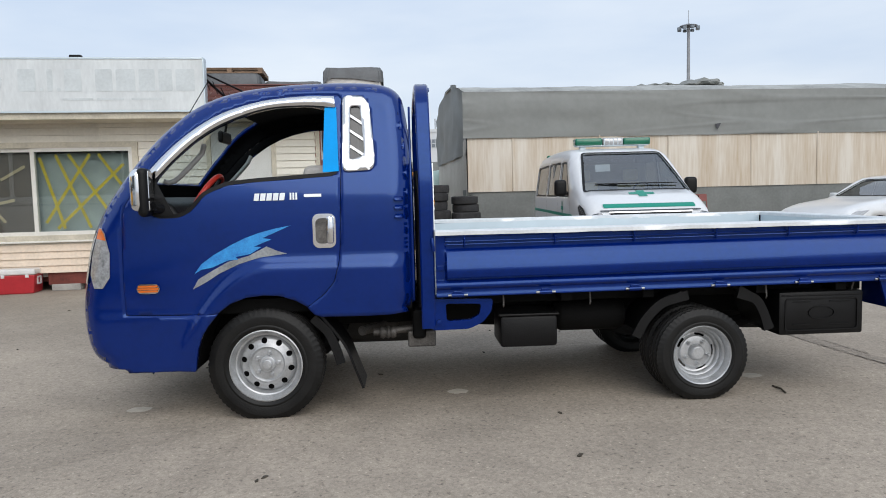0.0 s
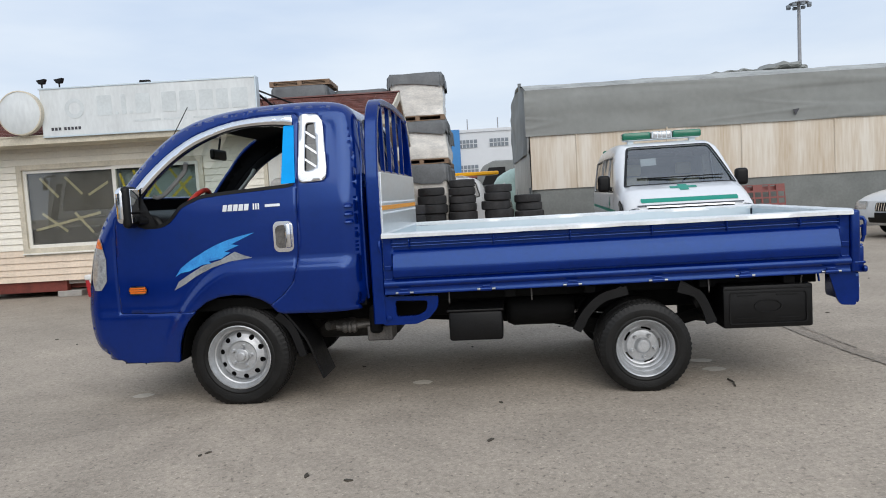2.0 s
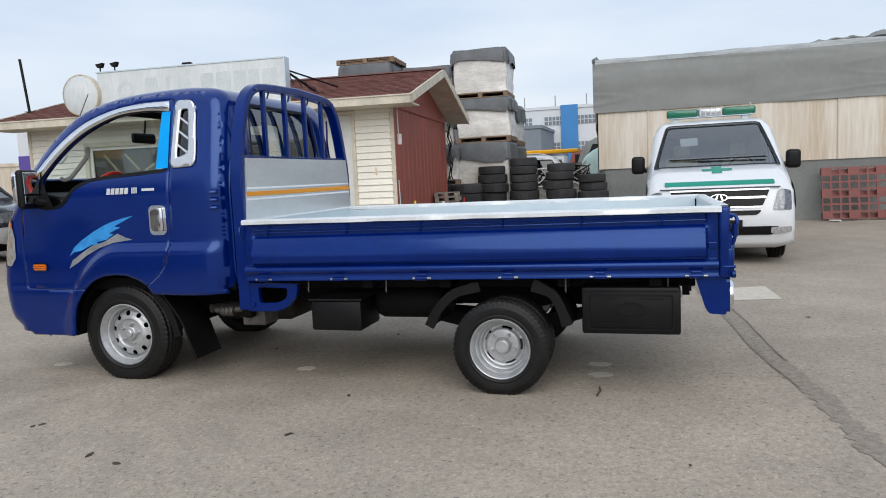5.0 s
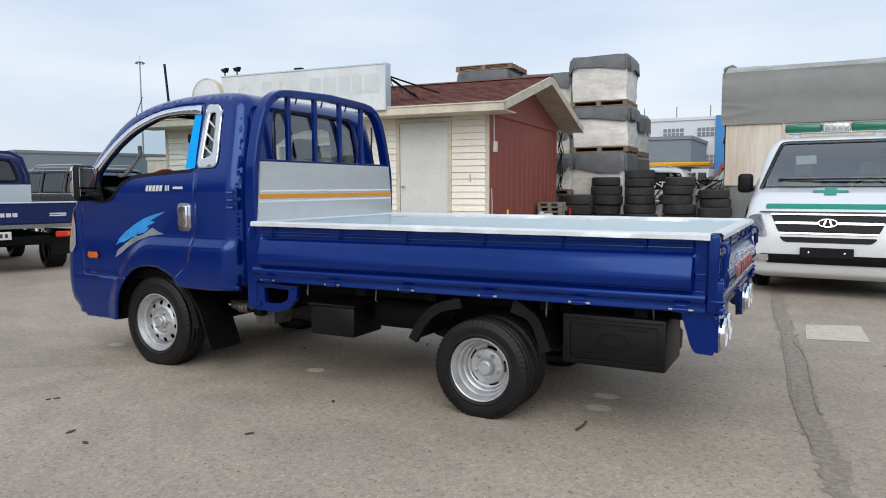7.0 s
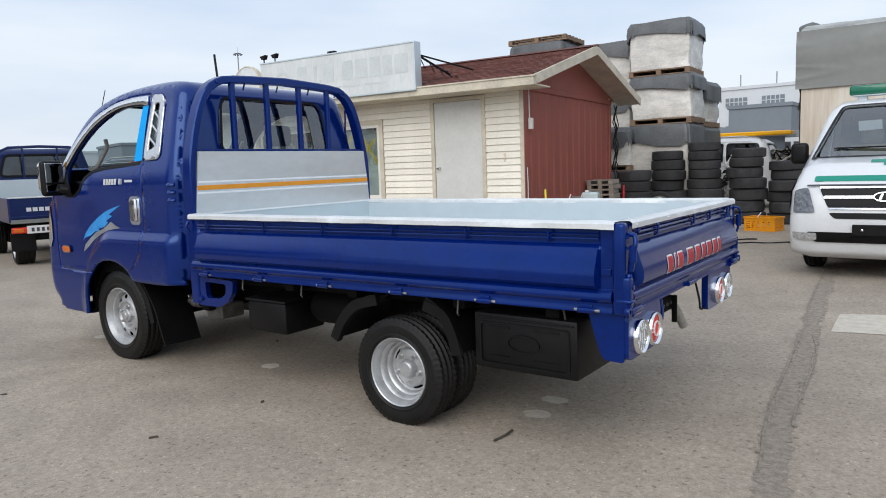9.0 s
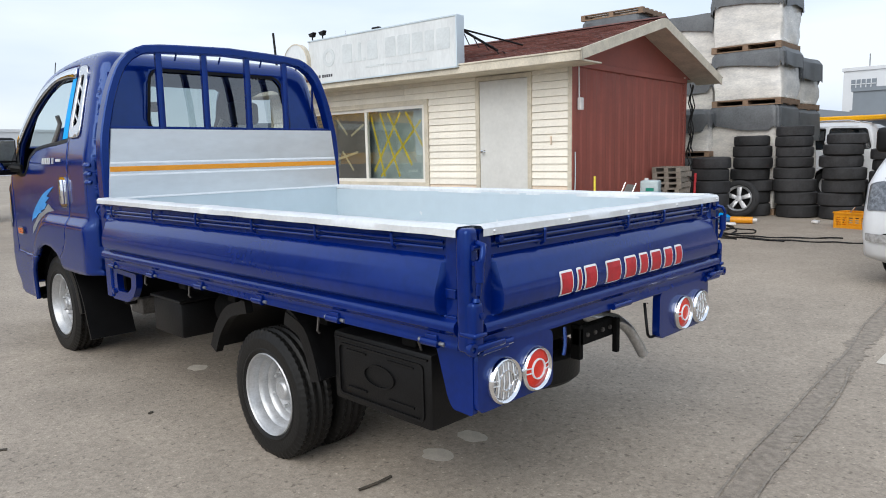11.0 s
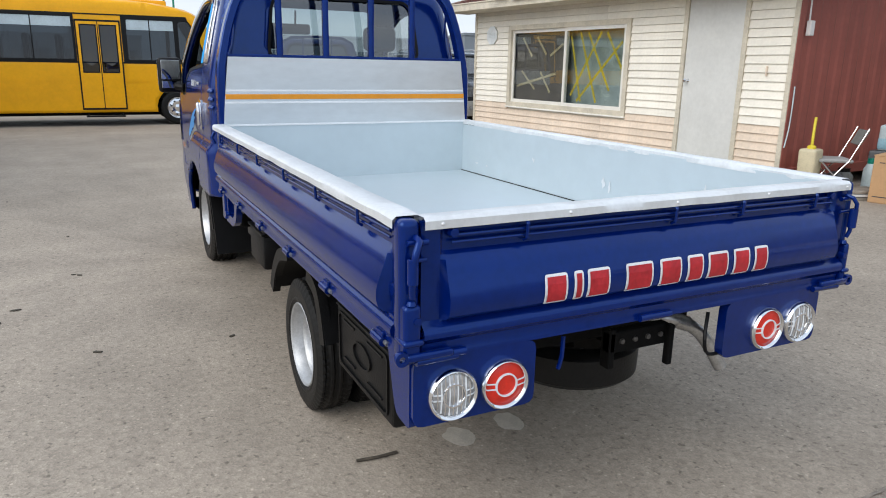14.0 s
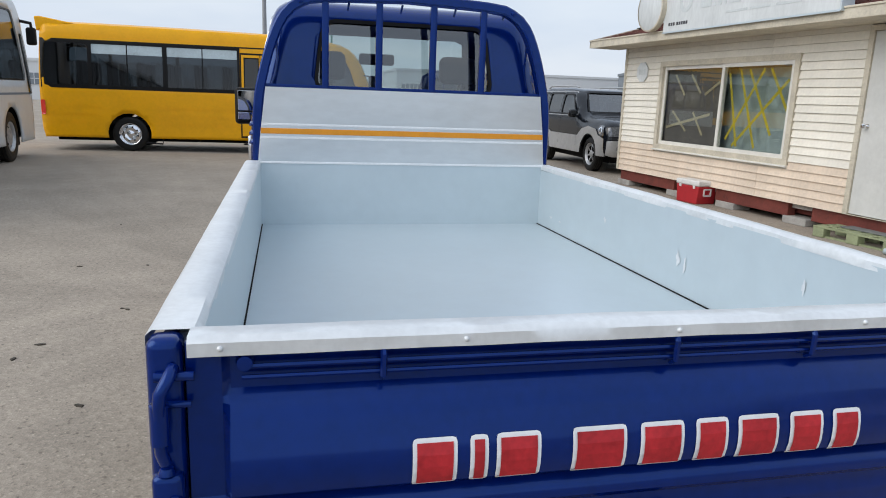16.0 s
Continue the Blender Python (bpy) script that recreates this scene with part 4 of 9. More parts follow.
part("bed_floor", rake(box((1.0, -0.82, 0.700), (3.82, 0.82, 0.725))), GALV, truck, "galvanised sheet floor of the bed")
for sgn in (-1, 1):
    y0, y1 = sorted((sgn * 0.7965, sgn * 0.803))
    part("floor_gap", rake(box((1.0, y0, 0.724), (3.80, y1, 0.7285))), BLACK_MATT, truck, "dark gap along the floor edge")
for sgn in (-1, 1):
    YS = YC if sgn < 0 else YC - 0.028
    g = bed("side_gate", gate_along_x(YC - YS, sgn, 1.002, 3.800), BLUE_BED, truck, "dark blue pressed steel drop side", 35)
    for x in (1.03, 3.772):
        for z0, z1 in ((0.842, 0.872), (0.765, 0.79)):
            a, b = sorted((sgn * (YS - 0.002), sgn * (YS + 0.008)))
            bed("end_tab", box((x - 0.022, a, z0), (x + 0.022, b, z1), 0.003), BLUE_BED, g)
    bm = cap_bar(1.0, 3.815, YS - 0.778, "x")
    bmesh.ops.translate(bm, verts=bm.verts, vec=(0, sgn * (YS + 0.826) / 2, 1.060))
    part("edge_cap", bm, GALV_CAP, g, "hammered silver metal edge cap", 45)
    yi = sgn * (YS - 0.021)
    bed("inner_lining", box((1.0, min(yi, sgn * 0.802), 0.7285), (3.79, max(yi, sgn * 0.802), 1.045)), GALV, g, "galvanised inner lining sheet")
    q0, q1 = sorted((sgn * 0.838, sgn * 0.812))
    bed("corner_filler", box((3.792, q0, 0.69), (3.803, q1, 1.030)), BLACK_MATT, g)
    yo = sgn * (YS - 0.001)
    bed("rope_rail", tube([(1.06, yo, 1.008), (3.74, yo, 1.008)], 0.0045, seg=6), BLUE_BED, g)
    bed("rope_rail", tube([(1.06, yo, 0.990), (3.74, yo, 0.990)], 0.004, seg=6), BLUE_BED, g)
    for x in (1.17, 1.70, 2.17, 2.66, 3.10, 3.52):
        yo = sgn * (YS + 0.004)
        bed("rope_hook", tube([(x, yo, 1.034), (x, yo + sgn * 0.008, 1.022), (x, yo + sgn * 0.006, 0.985), (x, yo - sgn * 0.008, 0.976)], 0.0055, seg=6), BLUE_BED, g)
    for x in (1.125, 1.64, 2.17, 2.685, 3.195, 3.69):
        yo = sgn * (YS + 0.014)
        bed("hinge", tube([(x - 0.036, yo, 0.697), (x + 0.036, yo, 0.697)], 0.0135, seg=10), BLUE_BED, g, smooth=60)
        bed("hinge_leaf", box((x - 0.026, min(yo, yo - sgn * 0.03), 0.690), (x + 0.026, max(yo, yo - sgn * 0.03), 0.722), 0.004), BLUE_BED, g)
        bed("hinge_pin", tube([(x - 0.055, yo - sgn * 0.004, 0.697), (x + 0.058, yo - sgn * 0.004, 0.697)], 0.007, seg=8), STEEL_WORN, g)
    # corner post with its latch
    y0, y1 = sorted((sgn * (YS + (0.020 if sgn < 0 else -0.004)), sgn * (YS - 0.034)))
    p = bed("corner_post", box((3.802, y0, 0.685), (3.856, y1, 1.056), 0.016, seg=4), BLUE_BED, truck, "dark blue bed corner post with a latch", 50)
    yo = sgn * (YS - (0.006 if sgn < 0 else 0.036))
    bed("post_shoe", box((3.815, y0 + 0.003, 0.685), (3.876, y1 - 0.003, 0.842), 0.012, seg=3), BLUE_BED, p, smooth=50)
    bed("post_shoe_lip", box((3.815, y0 - 0.002, 0.735), (3.884, y1 + 0.002, 0.752), 0.007, seg=2), BLUE_BED, p, smooth=50)
    bed("shoe_bolt", lathe([(0.0, 0.012), (0.010, 0.011), (0.013, 0.004), (0.014, 0.0)], "z", 12, at=(3.864, yo, 0.842)), BLUE_BED, p, smooth=50)
    bed("latch_lever", tube(smooth_line([(3.858, yo - sgn * 0.014, 1.012), (3.884, yo - sgn * 0.012, 1.006), (3.892, yo, 0.985), (3.886, yo + sgn * 0.004, 0.94), (3.878, yo + sgn * 0.004, 0.885), (3.872, yo, 0.865)], 0.02), 0.010 if sgn < 0 else 0.007, seg=8), BLUE_BED, p, smooth=60)
    bed("latch_sleeve", lathe([(0.011, 0.90), (0.0145, 0.902), (0.0145, 0.965), (0.011, 0.967)], "z", 12, at=(3.882, yo + sgn * 0.004, 0)), BLUE_BED, p, smooth=50)
    bed("latch_bolt", tube([(3.862, yo - sgn * 0.045, 1.0), (3.862, yo + sgn * 0.012, 1.0)], 0.008, seg=8), BLUE_BED, p, smooth=50)
    bed("latch_bolt", tube([(3.862, yo - sgn * 0.04, 0.955), (3.862, yo + sgn * 0.01, 0.955)], 0.006, seg=8), BLUE_BED, p, smooth=50)
    bed("hinge_rod", tube([(3.868, yo - sgn * 0.13, 0.690), (3.872, yo - sgn * 0.01, 0.690)], 0.011, seg=10), BLUE_BED, p, smooth=50)
    bed("front_latch", tube([(0.985, sgn * (YS + 0.012), 1.03), (0.985, sgn * (YS + 0.03), 1.0), (0.99, sgn * (YS + 0.012), 0.96)], 0.01, seg=8), BLUE_BED, truck, smooth=60)

for x, z, w, h in ((2.55, 0.86, 0.012, 0.022), (2.60, 0.845, 0.008, 0.03), (3.22, 0.93, 0.006, 0.03), (1.22, 0.80, 0.02, 0.006), (1.35, 0.795, 0.015, 0.005), (1.9, 0.90, 0.01, 0.014)):
    bm = blot_mesh(w, h, 0.0, x * 3, 14, 0.9)
    bmesh.ops.rotate(bm, verts=bm.verts, cent=(0, 0, 0), matrix=Matrix.Rotation(radians(90), 3, "X"))
    bmesh.ops.translate(bm, verts=bm.verts, vec=(x, 0.7995, z))
    bed("scuff", bm, GALV_CAP, g, "pale scuff on the lining sheet")

# tailgate
bm = bmesh.new()
ys = gate_stations(-0.822, 0.796, 18)
rows = [[bm.verts.new((3.852 - (p[0] if p[0] > 0.019 else pressed(p, y, -0.822, 0.796)) + 0.0016 * noise.noise((y * 2.2, p[1] * 6, 9.1)), y, p[1])) for p in GATE] for y in ys]
for a, b in zip(rows, rows[1:]):
    for i in range(len(GATE)):
        j = (i + 1) % len(GATE)
        bm.faces.new((a[i], b[i], b[j], a[j]))
bm.faces.new(rows[0][::-1])
bm.faces.new(rows[-1])
tail = bed("tailgate", bm, BLUE_BED, truck, "dark blue pressed steel tailgate with red lettering bars", 35)
for sgn in (-1, 1):
    bed("rail_stop", lathe([(0.0, 0.016), (0.012, 0.014), (0.015, 0.0)], "x", 12, at=(3.848, sgn * 0.735 - 0.013 * (sgn + 1), 1.015)), BLUE_BED, tail, smooth=50)
bm = cap_bar(-0.818, 0.792, 0.068, "y")
bmesh.ops.translate(bm, verts=bm.verts, vec=(3.83, 0, 1.043))
bed("edge_cap", bm, GALV_CAP, tail, "hammered silver metal edge cap", 45)
for y in np.linspace(-0.77, 0.77, 5):
    bed("rivet", lathe([(0, 0.004), (0.004, 0.003), (0.005, 0.0), (0.005, -0.004)], "x", 8, at=(3.865, y, 1.042)), GALV_CAP, tail, smooth=60)
bed("inner_lining", box((3.80, -0.81, 0.728), (3.806, 0.795, 1.045)), GALV, tail)
for z, r in ((1.008, 0.0045), (0.990, 0.004)):
    bed("rope_rail", tube([(3.853, -0.74, z), (3.853, 0.715, z)], r, seg=6), BLUE_BED, tail)
for y in (-0.52, 0.0, 0.28, 0.62):
    bed("rope_hook", tube([(3.856, y, 1.034), (3.864, y, 1.022), (3.862, y, 0.985), (3.846, y, 0.976)], 0.0055, seg=6), BLUE_BED, tail)
for y in (-0.76, -0.05, 0.76):
    bed("hinge", tube([(3.868, y - 0.06, 0.698), (3.868, y + 0.06, 0.698)], 0.012, seg=8), BLUE_BED, tail, smooth=60)
for sgn in (-1, 1):
    e = 0.0 if sgn < 0 else -0.045
    bed("hinge_arm", box((3.862, min(sgn * 0.74, sgn * 0.872) + e, 0.694), (3.884, max(sgn * 0.74, sgn * 0.872) + e, 0.716), 0.007), BLUE_BED, tail, smooth=50)
    bed("hinge_eye", lathe([(0.009, -0.009), (0.019, -0.009), (0.021, 0.0), (0.019, 0.009), (0.009, 0.009), (0.007, 0.0), (0.009, -0.009)], "x", 18, at=(3.872, sgn * 0.884 + e, 0.706)), BLUE_BED, tail, smooth=50)
    bed("hinge_stop", lathe([(0.0, 0.022), (0.011, 0.020), (0.013, 0.0)], "x", 12, at=(3.86, sgn * 0.842 + e, 0.80)), BLUE_BED, tail, smooth=50)
y = -0.469
for w in (0.069, 0.0255, 0.0725, None, 0.0945, 0.0785, 0.059, 0.0785, 0.065, 0.055):
    if w is None:
        y += 0.035
        continue
    zz = 0.012
    ring = cut_corners([(y - 0.005, 0.797), (y + w + 0.001, 0.797), (y + w + 0.001, 0.881), (y - 0.005, 0.881)], 0.008, 2)
    face = lambda off: (lambda a, b: (3.852 + off - np.interp(b, [0.788, 0.803, 0.824, 0.850, 0.872, 0.908, 0.948], [-0.014, -0.033, -0.0385, -0.0385, -0.033, -0.020, -0.007]), a, b))
    bed("letter_border", panel(ring, [], 0.02, face(0.002)), WHITE_STRIPE, tail, "white letter border")
    bed("letter_bar", panel(inset_loop(ring, 0.007), [], 0.02, face(0.004)), LETTER_RED, tail, "red lettering bar")
    y += w * 1.18 + 0.0155

# lamp panels and round lamps
for sgn in (-1, 1):
    a, b = (-0.845, -0.47) if sgn < 0 else (0.270, 0.719)
    bm = plate(cut_corners([(a, 0.688), (b, 0.688), (b, 0.495), (a, 0.495)], 0.03), [], 3.825, 3.858, "x")
    q = bed("lamp_panel", bm, BLUE_BED, truck, "dark blue panel with two round rear lamps")
    bm = plate(cut_corners([(3.685, 0.688), (3.84, 0.688), (3.84, 0.485), (3.755, 0.49), (3.735, 0.52)], 0.015), [], -0.83 if sgn < 0 else 0.709, -0.848 if sgn < 0 else 0.721, "y")
    bed("lamp_side_plate", bm, BLUE_BED, q)
    for y, lens, lb in ((0.735, LENS_CLEAR, "round clear ribbed reversing lamp"), (0.575, LENS_RED, "round red tail lamp")):
        c = (3.858, -y if sgn < 0 else y - 0.118, 0.578)
        L = bed("lamp_rim", lathe([(0.073, 0.0), (0.074, 0.016), (0.068, 0.024), (0.062, 0.02), (0.060, 0.012)], "x", 40, at=c), CHROME, q, lb, 50)
        bed("lamp_lens", lathe([(0.062, 0.010), (0.05, 0.016), (0.0, 0.021)], "x", 32, at=c), lens, L, smooth=60)
        bed("lamp_ring", lathe([(0.030, 0.018), (0.030, 0.0235), (0.034, 0.0235), (0.034, 0.017)], "x", 32, at=c), WHITE_STRIPE if lens is LENS_RED else CHROME, L)
        for side in (-1, 1):
            for dz in (-0.008, 0.008):
                bed("lamp_rib", tube([Vector(c) + Vector((0.0205, side * 0.034, dz)), Vector(c) + Vector((0.0135, side * 0.059, dz))], 0.0022, seg=5), WHITE_STRIPE, L)
        for k in range(9) if lens is LENS_CLEAR else ():
            u = -0.048 + 0.012 * k
            h = math.sqrt(max(0.0, 0.058 ** 2 - u * u))
            bed("lamp_rib", tube([Vector(c) + Vector((0.014, u, -h)), Vector(c) + Vector((0.02, u, 0)), Vector(c) + Vector((0.014, u, h))], 0.0026, seg=5), WHITE_STRIPE if k % 2 else CHROME, L)

# headboard and guard frame
hb = part("headboard", prism([(-0.815, 0.70), (0.815, 0.70), (0.815, 1.07), (0.800, 1.23), (0.770, 1.468), (-0.770, 1.468), (-0.800, 1.23), (-0.815, 1.07)], 0.985, 1.0, "x"), GALV, truck, "galvanised headboard with an orange stripe")
part("upper_sheet", prism([(-0.813, 1.072), (0.813, 1.072), (0.7995, 1.23), (0.7695, 1.467), (-0.7695, 1.467), (-0.7995, 1.23)], 0.999, 1.0035, "x"), GALV_BARE, hb, "bare galvanised upper sheet")
for z0, z1, mt, nm, w in ((1.266, 1.278, WHITE_STRIPE, "white_stripe", 0.793), (1.222, 1.252, ORANGE_STRIPE, "orange_stripe", 0.798), (1.196, 1.208, WHITE_STRIPE, "white_stripe", 0.801), (1.062, 1.074, WHITE_STRIPE, "seam_bead", 0.812)):
    part(nm, box((0.999, -w, z0), (1.006, w, z1), 0.002), mt, hb)
arch = smooth_line([(0.955, -0.815, 0.50), (0.955, -0.815, 1.0), (0.955, -0.812, 1.35), (0.952, -0.785, 1.52), (0.95, -0.735, 1.70), (0.95, -0.67, 1.84), (0.95, -0.58, 1.915), (0.95, -0.45, 1.943), (0.95, 0, 1.962)], 0.06)
arch = arch + [(x, -y, z) for x, y, z in arch[::-1][1:]]


def flat_bar(pts, w, depth):
    """A rectangular bar in a plane across the truck: w in the plane, depth along x."""
    bm, rows, n = bmesh.new(), [], len(pts)
    for i, p in enumerate(pts):
        a, b = Vector(pts[max(0, i - 1)]), Vector(pts[min(n - 1, i + 1)])
        d = (b - a).normalized()
        s = Vector((1, 0, 0)).cross(d).normalized()
        e, q = 0.25 * w, Vector(p)
        rows.append([bm.verts.new(q + s * u * w / 2 + Vector((v * depth / 2, 0, 0))) for u, v in ((-1, -0.8), (-0.7, -1), (0.7, -1), (1, -0.8), (1, 0.8), (0.7, 1), (-0.7, 1), (-1, 0.8))])
    for a, b in zip(rows, rows[1:]):
        for i in range(8):
            bm.faces.new((a[i], a[(i + 1) % 8], b[(i + 1) % 8], b[i]))
    bm.faces.new(rows[0][::-1])
    bm.faces.new(rows[-1])
    return bm


gf = part("guard_frame", flat_bar(arch, 0.05, 0.082), BLUE_BED, truck, "dark blue steel cab guard frame", 35)
for y in (-0.455, -0.165, 0.135, 0.42):
    part("guard_bar", flat_bar([(0.965, y, 1.46), (0.965, y, 1.93)], 0.036, 0.03), BLUE_BED, gf, smooth=35)
    part("guard_tab", tube([(0.94, y + 0.13, 1.93), (0.93, y + 0.12, 1.885)], 0.006, seg=6), BLUE_BED, gf)
part("guard_cross_bar", flat_bar([(0.965, -0.80, 1.475), (0.965, 0.80, 1.475)], 0.02, 0.02), BLUE_BED, gf)
for y in (-0.79, 0.79):
    part("guard_bolt", lathe([(0, 0.05), (0.012, 0.048), (0.014, 0.04)], "x", 10, at=(0.95, y * 0.74, 1.915)), BLUE_BED, gf)

# step-like brackets under the headboard
for sgn in (-1, 1):
    bm = plate(cut_corners([(0.915, 0.675), (1.335, 0.665), (1.325, 0.59), (1.27, 0.525), (1.19, 0.49), (0.98, 0.487), (0.925, 0.55)], 0.02),
               [cut_corners([(1.055, 0.645), (1.265, 0.638), (1.255, 0.575), (1.2, 0.545), (1.06, 0.54)], 0.02)], sgn * 0.795, sgn * 0.83, "y")
    br = part("side_bracket", bm, BLUE_BED, truck, "dark blue curved steel bracket")
    part("bolt", lathe([(0, 0.014), (0.016, 0.012), (0.018, 0.0)], "y", 12, at=(1.015, -0.83 if sgn < 0 else 0.82, 0.535)) if sgn > 0 else lathe([(0.018, 0.0), (0.016, -0.012), (0, -0.014)], "y", 12, at=(1.015, -0.83, 0.535)), BLUE_BED, br)

# chassis and what hangs from it
for y in (-0.38, 0.38):
    part("chassis_rail", box((-0.9, y - 0.04, 0.47), (3.46, y + 0.04, 0.62), 0.01), BLACK_MATT, truck)
for x in (1.1, 1.75, 2.25, 2.95, 3.45):
    part("floor_cross_member", rake(box((x, -0.78, 0.625), (x + 0.07, 0.78, 0.675), 0.006)), BLACK_MATT, truck)
for y in (-0.6, 0.6):
    part("bed_sill", rake(box((0.98, y - 0.04, 0.605), (3.70, y + 0.04, 0.68), 0.006)), BLACK_MATT, truck)
part("rear_axle", tube([(2.612, -0.55, 0.285), (2.612, 0.55, 0.285)], 0.045, seg=14), BLACK_MATT, truck, smooth=60)
part("axle_housing", lathe([(0, -0.14), (0.08, -0.11), (0.14, -0.05), (0.14, 0.05), (0.08, 0.11), (0, 0.14)], "x", 20, at=(2.6, 0, 0.30)), BLACK_MATT, truck, smooth=60)
part("drive_shaft", tube([(1.0, 0, 0.42), (2.5, 0, 0.32)], 0.04, seg=12), BLACK_MATT, truck, smooth=60)
for y in (-0.47, 0.47):
    for k in range(3):
        part("leaf_spring", tube(smooth_line([(2.0 + 0.08 * k, y, 0.44 - 0.02 * k), (2.6, y, 0.36 - 0.022 * k), (3.2 - 0.08 * k, y, 0.46 - 0.02 * k)], 0.1), 0.017, seg=6, flat=2.2), BLACK_MATT, truck)
part("gearbox", box((0.35, -0.25, 0.30), (0.98, 0.22, 0.58), 0.06), GRIME, truck, "grimy cast gearbox", 50)
part("gearbox_flange", tube([(0.55, -0.62, 0.46), (0.75, -0.3, 0.45)], 0.03, seg=12), STEEL_DIRTY, truck, smooth=60)
part("linkage", tube([(0.62, -0.66, 0.455), (0.92, -0.62, 0.47)], 0.022, seg=10), STEEL_DIRTY, truck, smooth=60)
part("link_boot", lathe([(0.03, 0), (0.04, 0.02), (0.03, 0.035), (0.04, 0.05), (0.03, 0.065), (0.04, 0.08), (0.03, 0.1)], "x", 14, at=(0.66, -0.66, 0.455)), STEEL_DIRTY, truck, smooth=60)
part("rusty_bracket", box((0.83, -0.68, 0.36), (1.0, -0.5, 0.46), 0.01), STEEL_DIRTY, truck)
part("engine_cover", box((-0.45, -0.4, 0.40), (0.45, 0.4, 0.75), 0.05), BLACK_MATT, truck)
part("cab_crossmember", box((0.86, -0.74, 0.42), (0.94, 0.74, 0.60), 0.02), BLACK_MATT, truck)
part("front_cross_panel", box((-0.47, -0.79, 0.34), (-0.41, 0.79, 0.62), 0.01), BLACK_MATT, truck)
part("front_axle_beam", box((-0.06, -0.6, 0.24), (0.06, 0.6, 0.32), 0.02), BLACK_MATT, truck)
part("battery_box", box((1.385, -0.77, 0.355), (1.73, -0.45, 0.545), 0.018), BLACK, truck, "black battery box", 40)
part("battery_lid", box((1.375, -0.78, 0.545), (1.74, -0.44, 0.56), 0.006), BLACK, truck)
part("air_tank", lathe([(0, 1.75), (0.08, 1.76), (0.1, 1.80), (0.1, 2.15), (0.08, 2.2), (0, 2.21)], "x", 20, at=(0, -0.52, 0.50)), BLACK_MATT, truck, smooth=60)
part("fuel_tank", box((1.3, 0.42, 0.30), (2.1, 0.76, 0.56), 0.05), BLACK_MATT, truck, smooth=50)
tb = part("tool_box", box((3.085, -0.80, 0.375), (3.615, -0.40, 0.64), 0.014), BLACK, truck, "black plastic tool box with an oval mark", 40)
part("tool_box_lid_line", box((3.10, -0.808, 0.615), (3.60, -0.80, 0.622), 0.002), BLACK, tb)
part("tool_box_frame", plate(rounded(3.12, 0.40, 3.58, 0.60, 0.02), [rounded(3.128, 0.408, 3.572, 0.592, 0.018)], -0.806, -0.80, "y"), BLACK, tb)
part("tool_box_oval", plate([(3.35 + 0.083 * math.cos(a), 0.51 + 0.042 * math.sin(a)) for a in np.linspace(0, 2 * math.pi, 29)[:-1]], [[(3.35 + 0.076 * math.cos(a), 0.51 + 0.036 * math.sin(a)) for a in np.linspace(0, 2 * math.pi, 29)[:-1]]], -0.807, -0.80, "y"), BLACK, tb)
part("tool_box_strap", tube([(3.55, -0.78, 0.64), (3.55, -0.80, 0.69)], 0.005, seg=6), STEEL_DIRTY, tb)
for z in (0.575, 0.435):
    for x0, x1 in ((3.17, 3.28), (3.40, 3.53)):
        part("tool_box_rib", box((x0, -0.805, z), (x1, -0.80, z + 0.006)), BLACK, tb)
for x in (1.40, 1.92, 3.0):
    for sgn in (-1, 1):
        part("rope_peg", tube([(x, sgn * 0.80, 0.69), (x, sgn * 0.81, 0.62), (x, sgn * 0.80, 0.61)], 0.005, seg=6), STEEL_DIRTY if sgn < 0 else BLACK_MATT, truck)


def curved_guard(pts, y0, y1, thick):
    """A bent plastic sheet: a line in the side view drawn across from y0 to y1."""
    up = smooth_line(pts, 0.04)
    p = np.asarray(up)
    t = np.gradient(p, axis=0)
    t /= np.linalg.norm(t, axis=1)[:, None]
    low = p + np.column_stack((-t[:, 1], t[:, 0])) * thick
    return prism(up + [tuple(q) for q in low[::-1]], y0, y1)


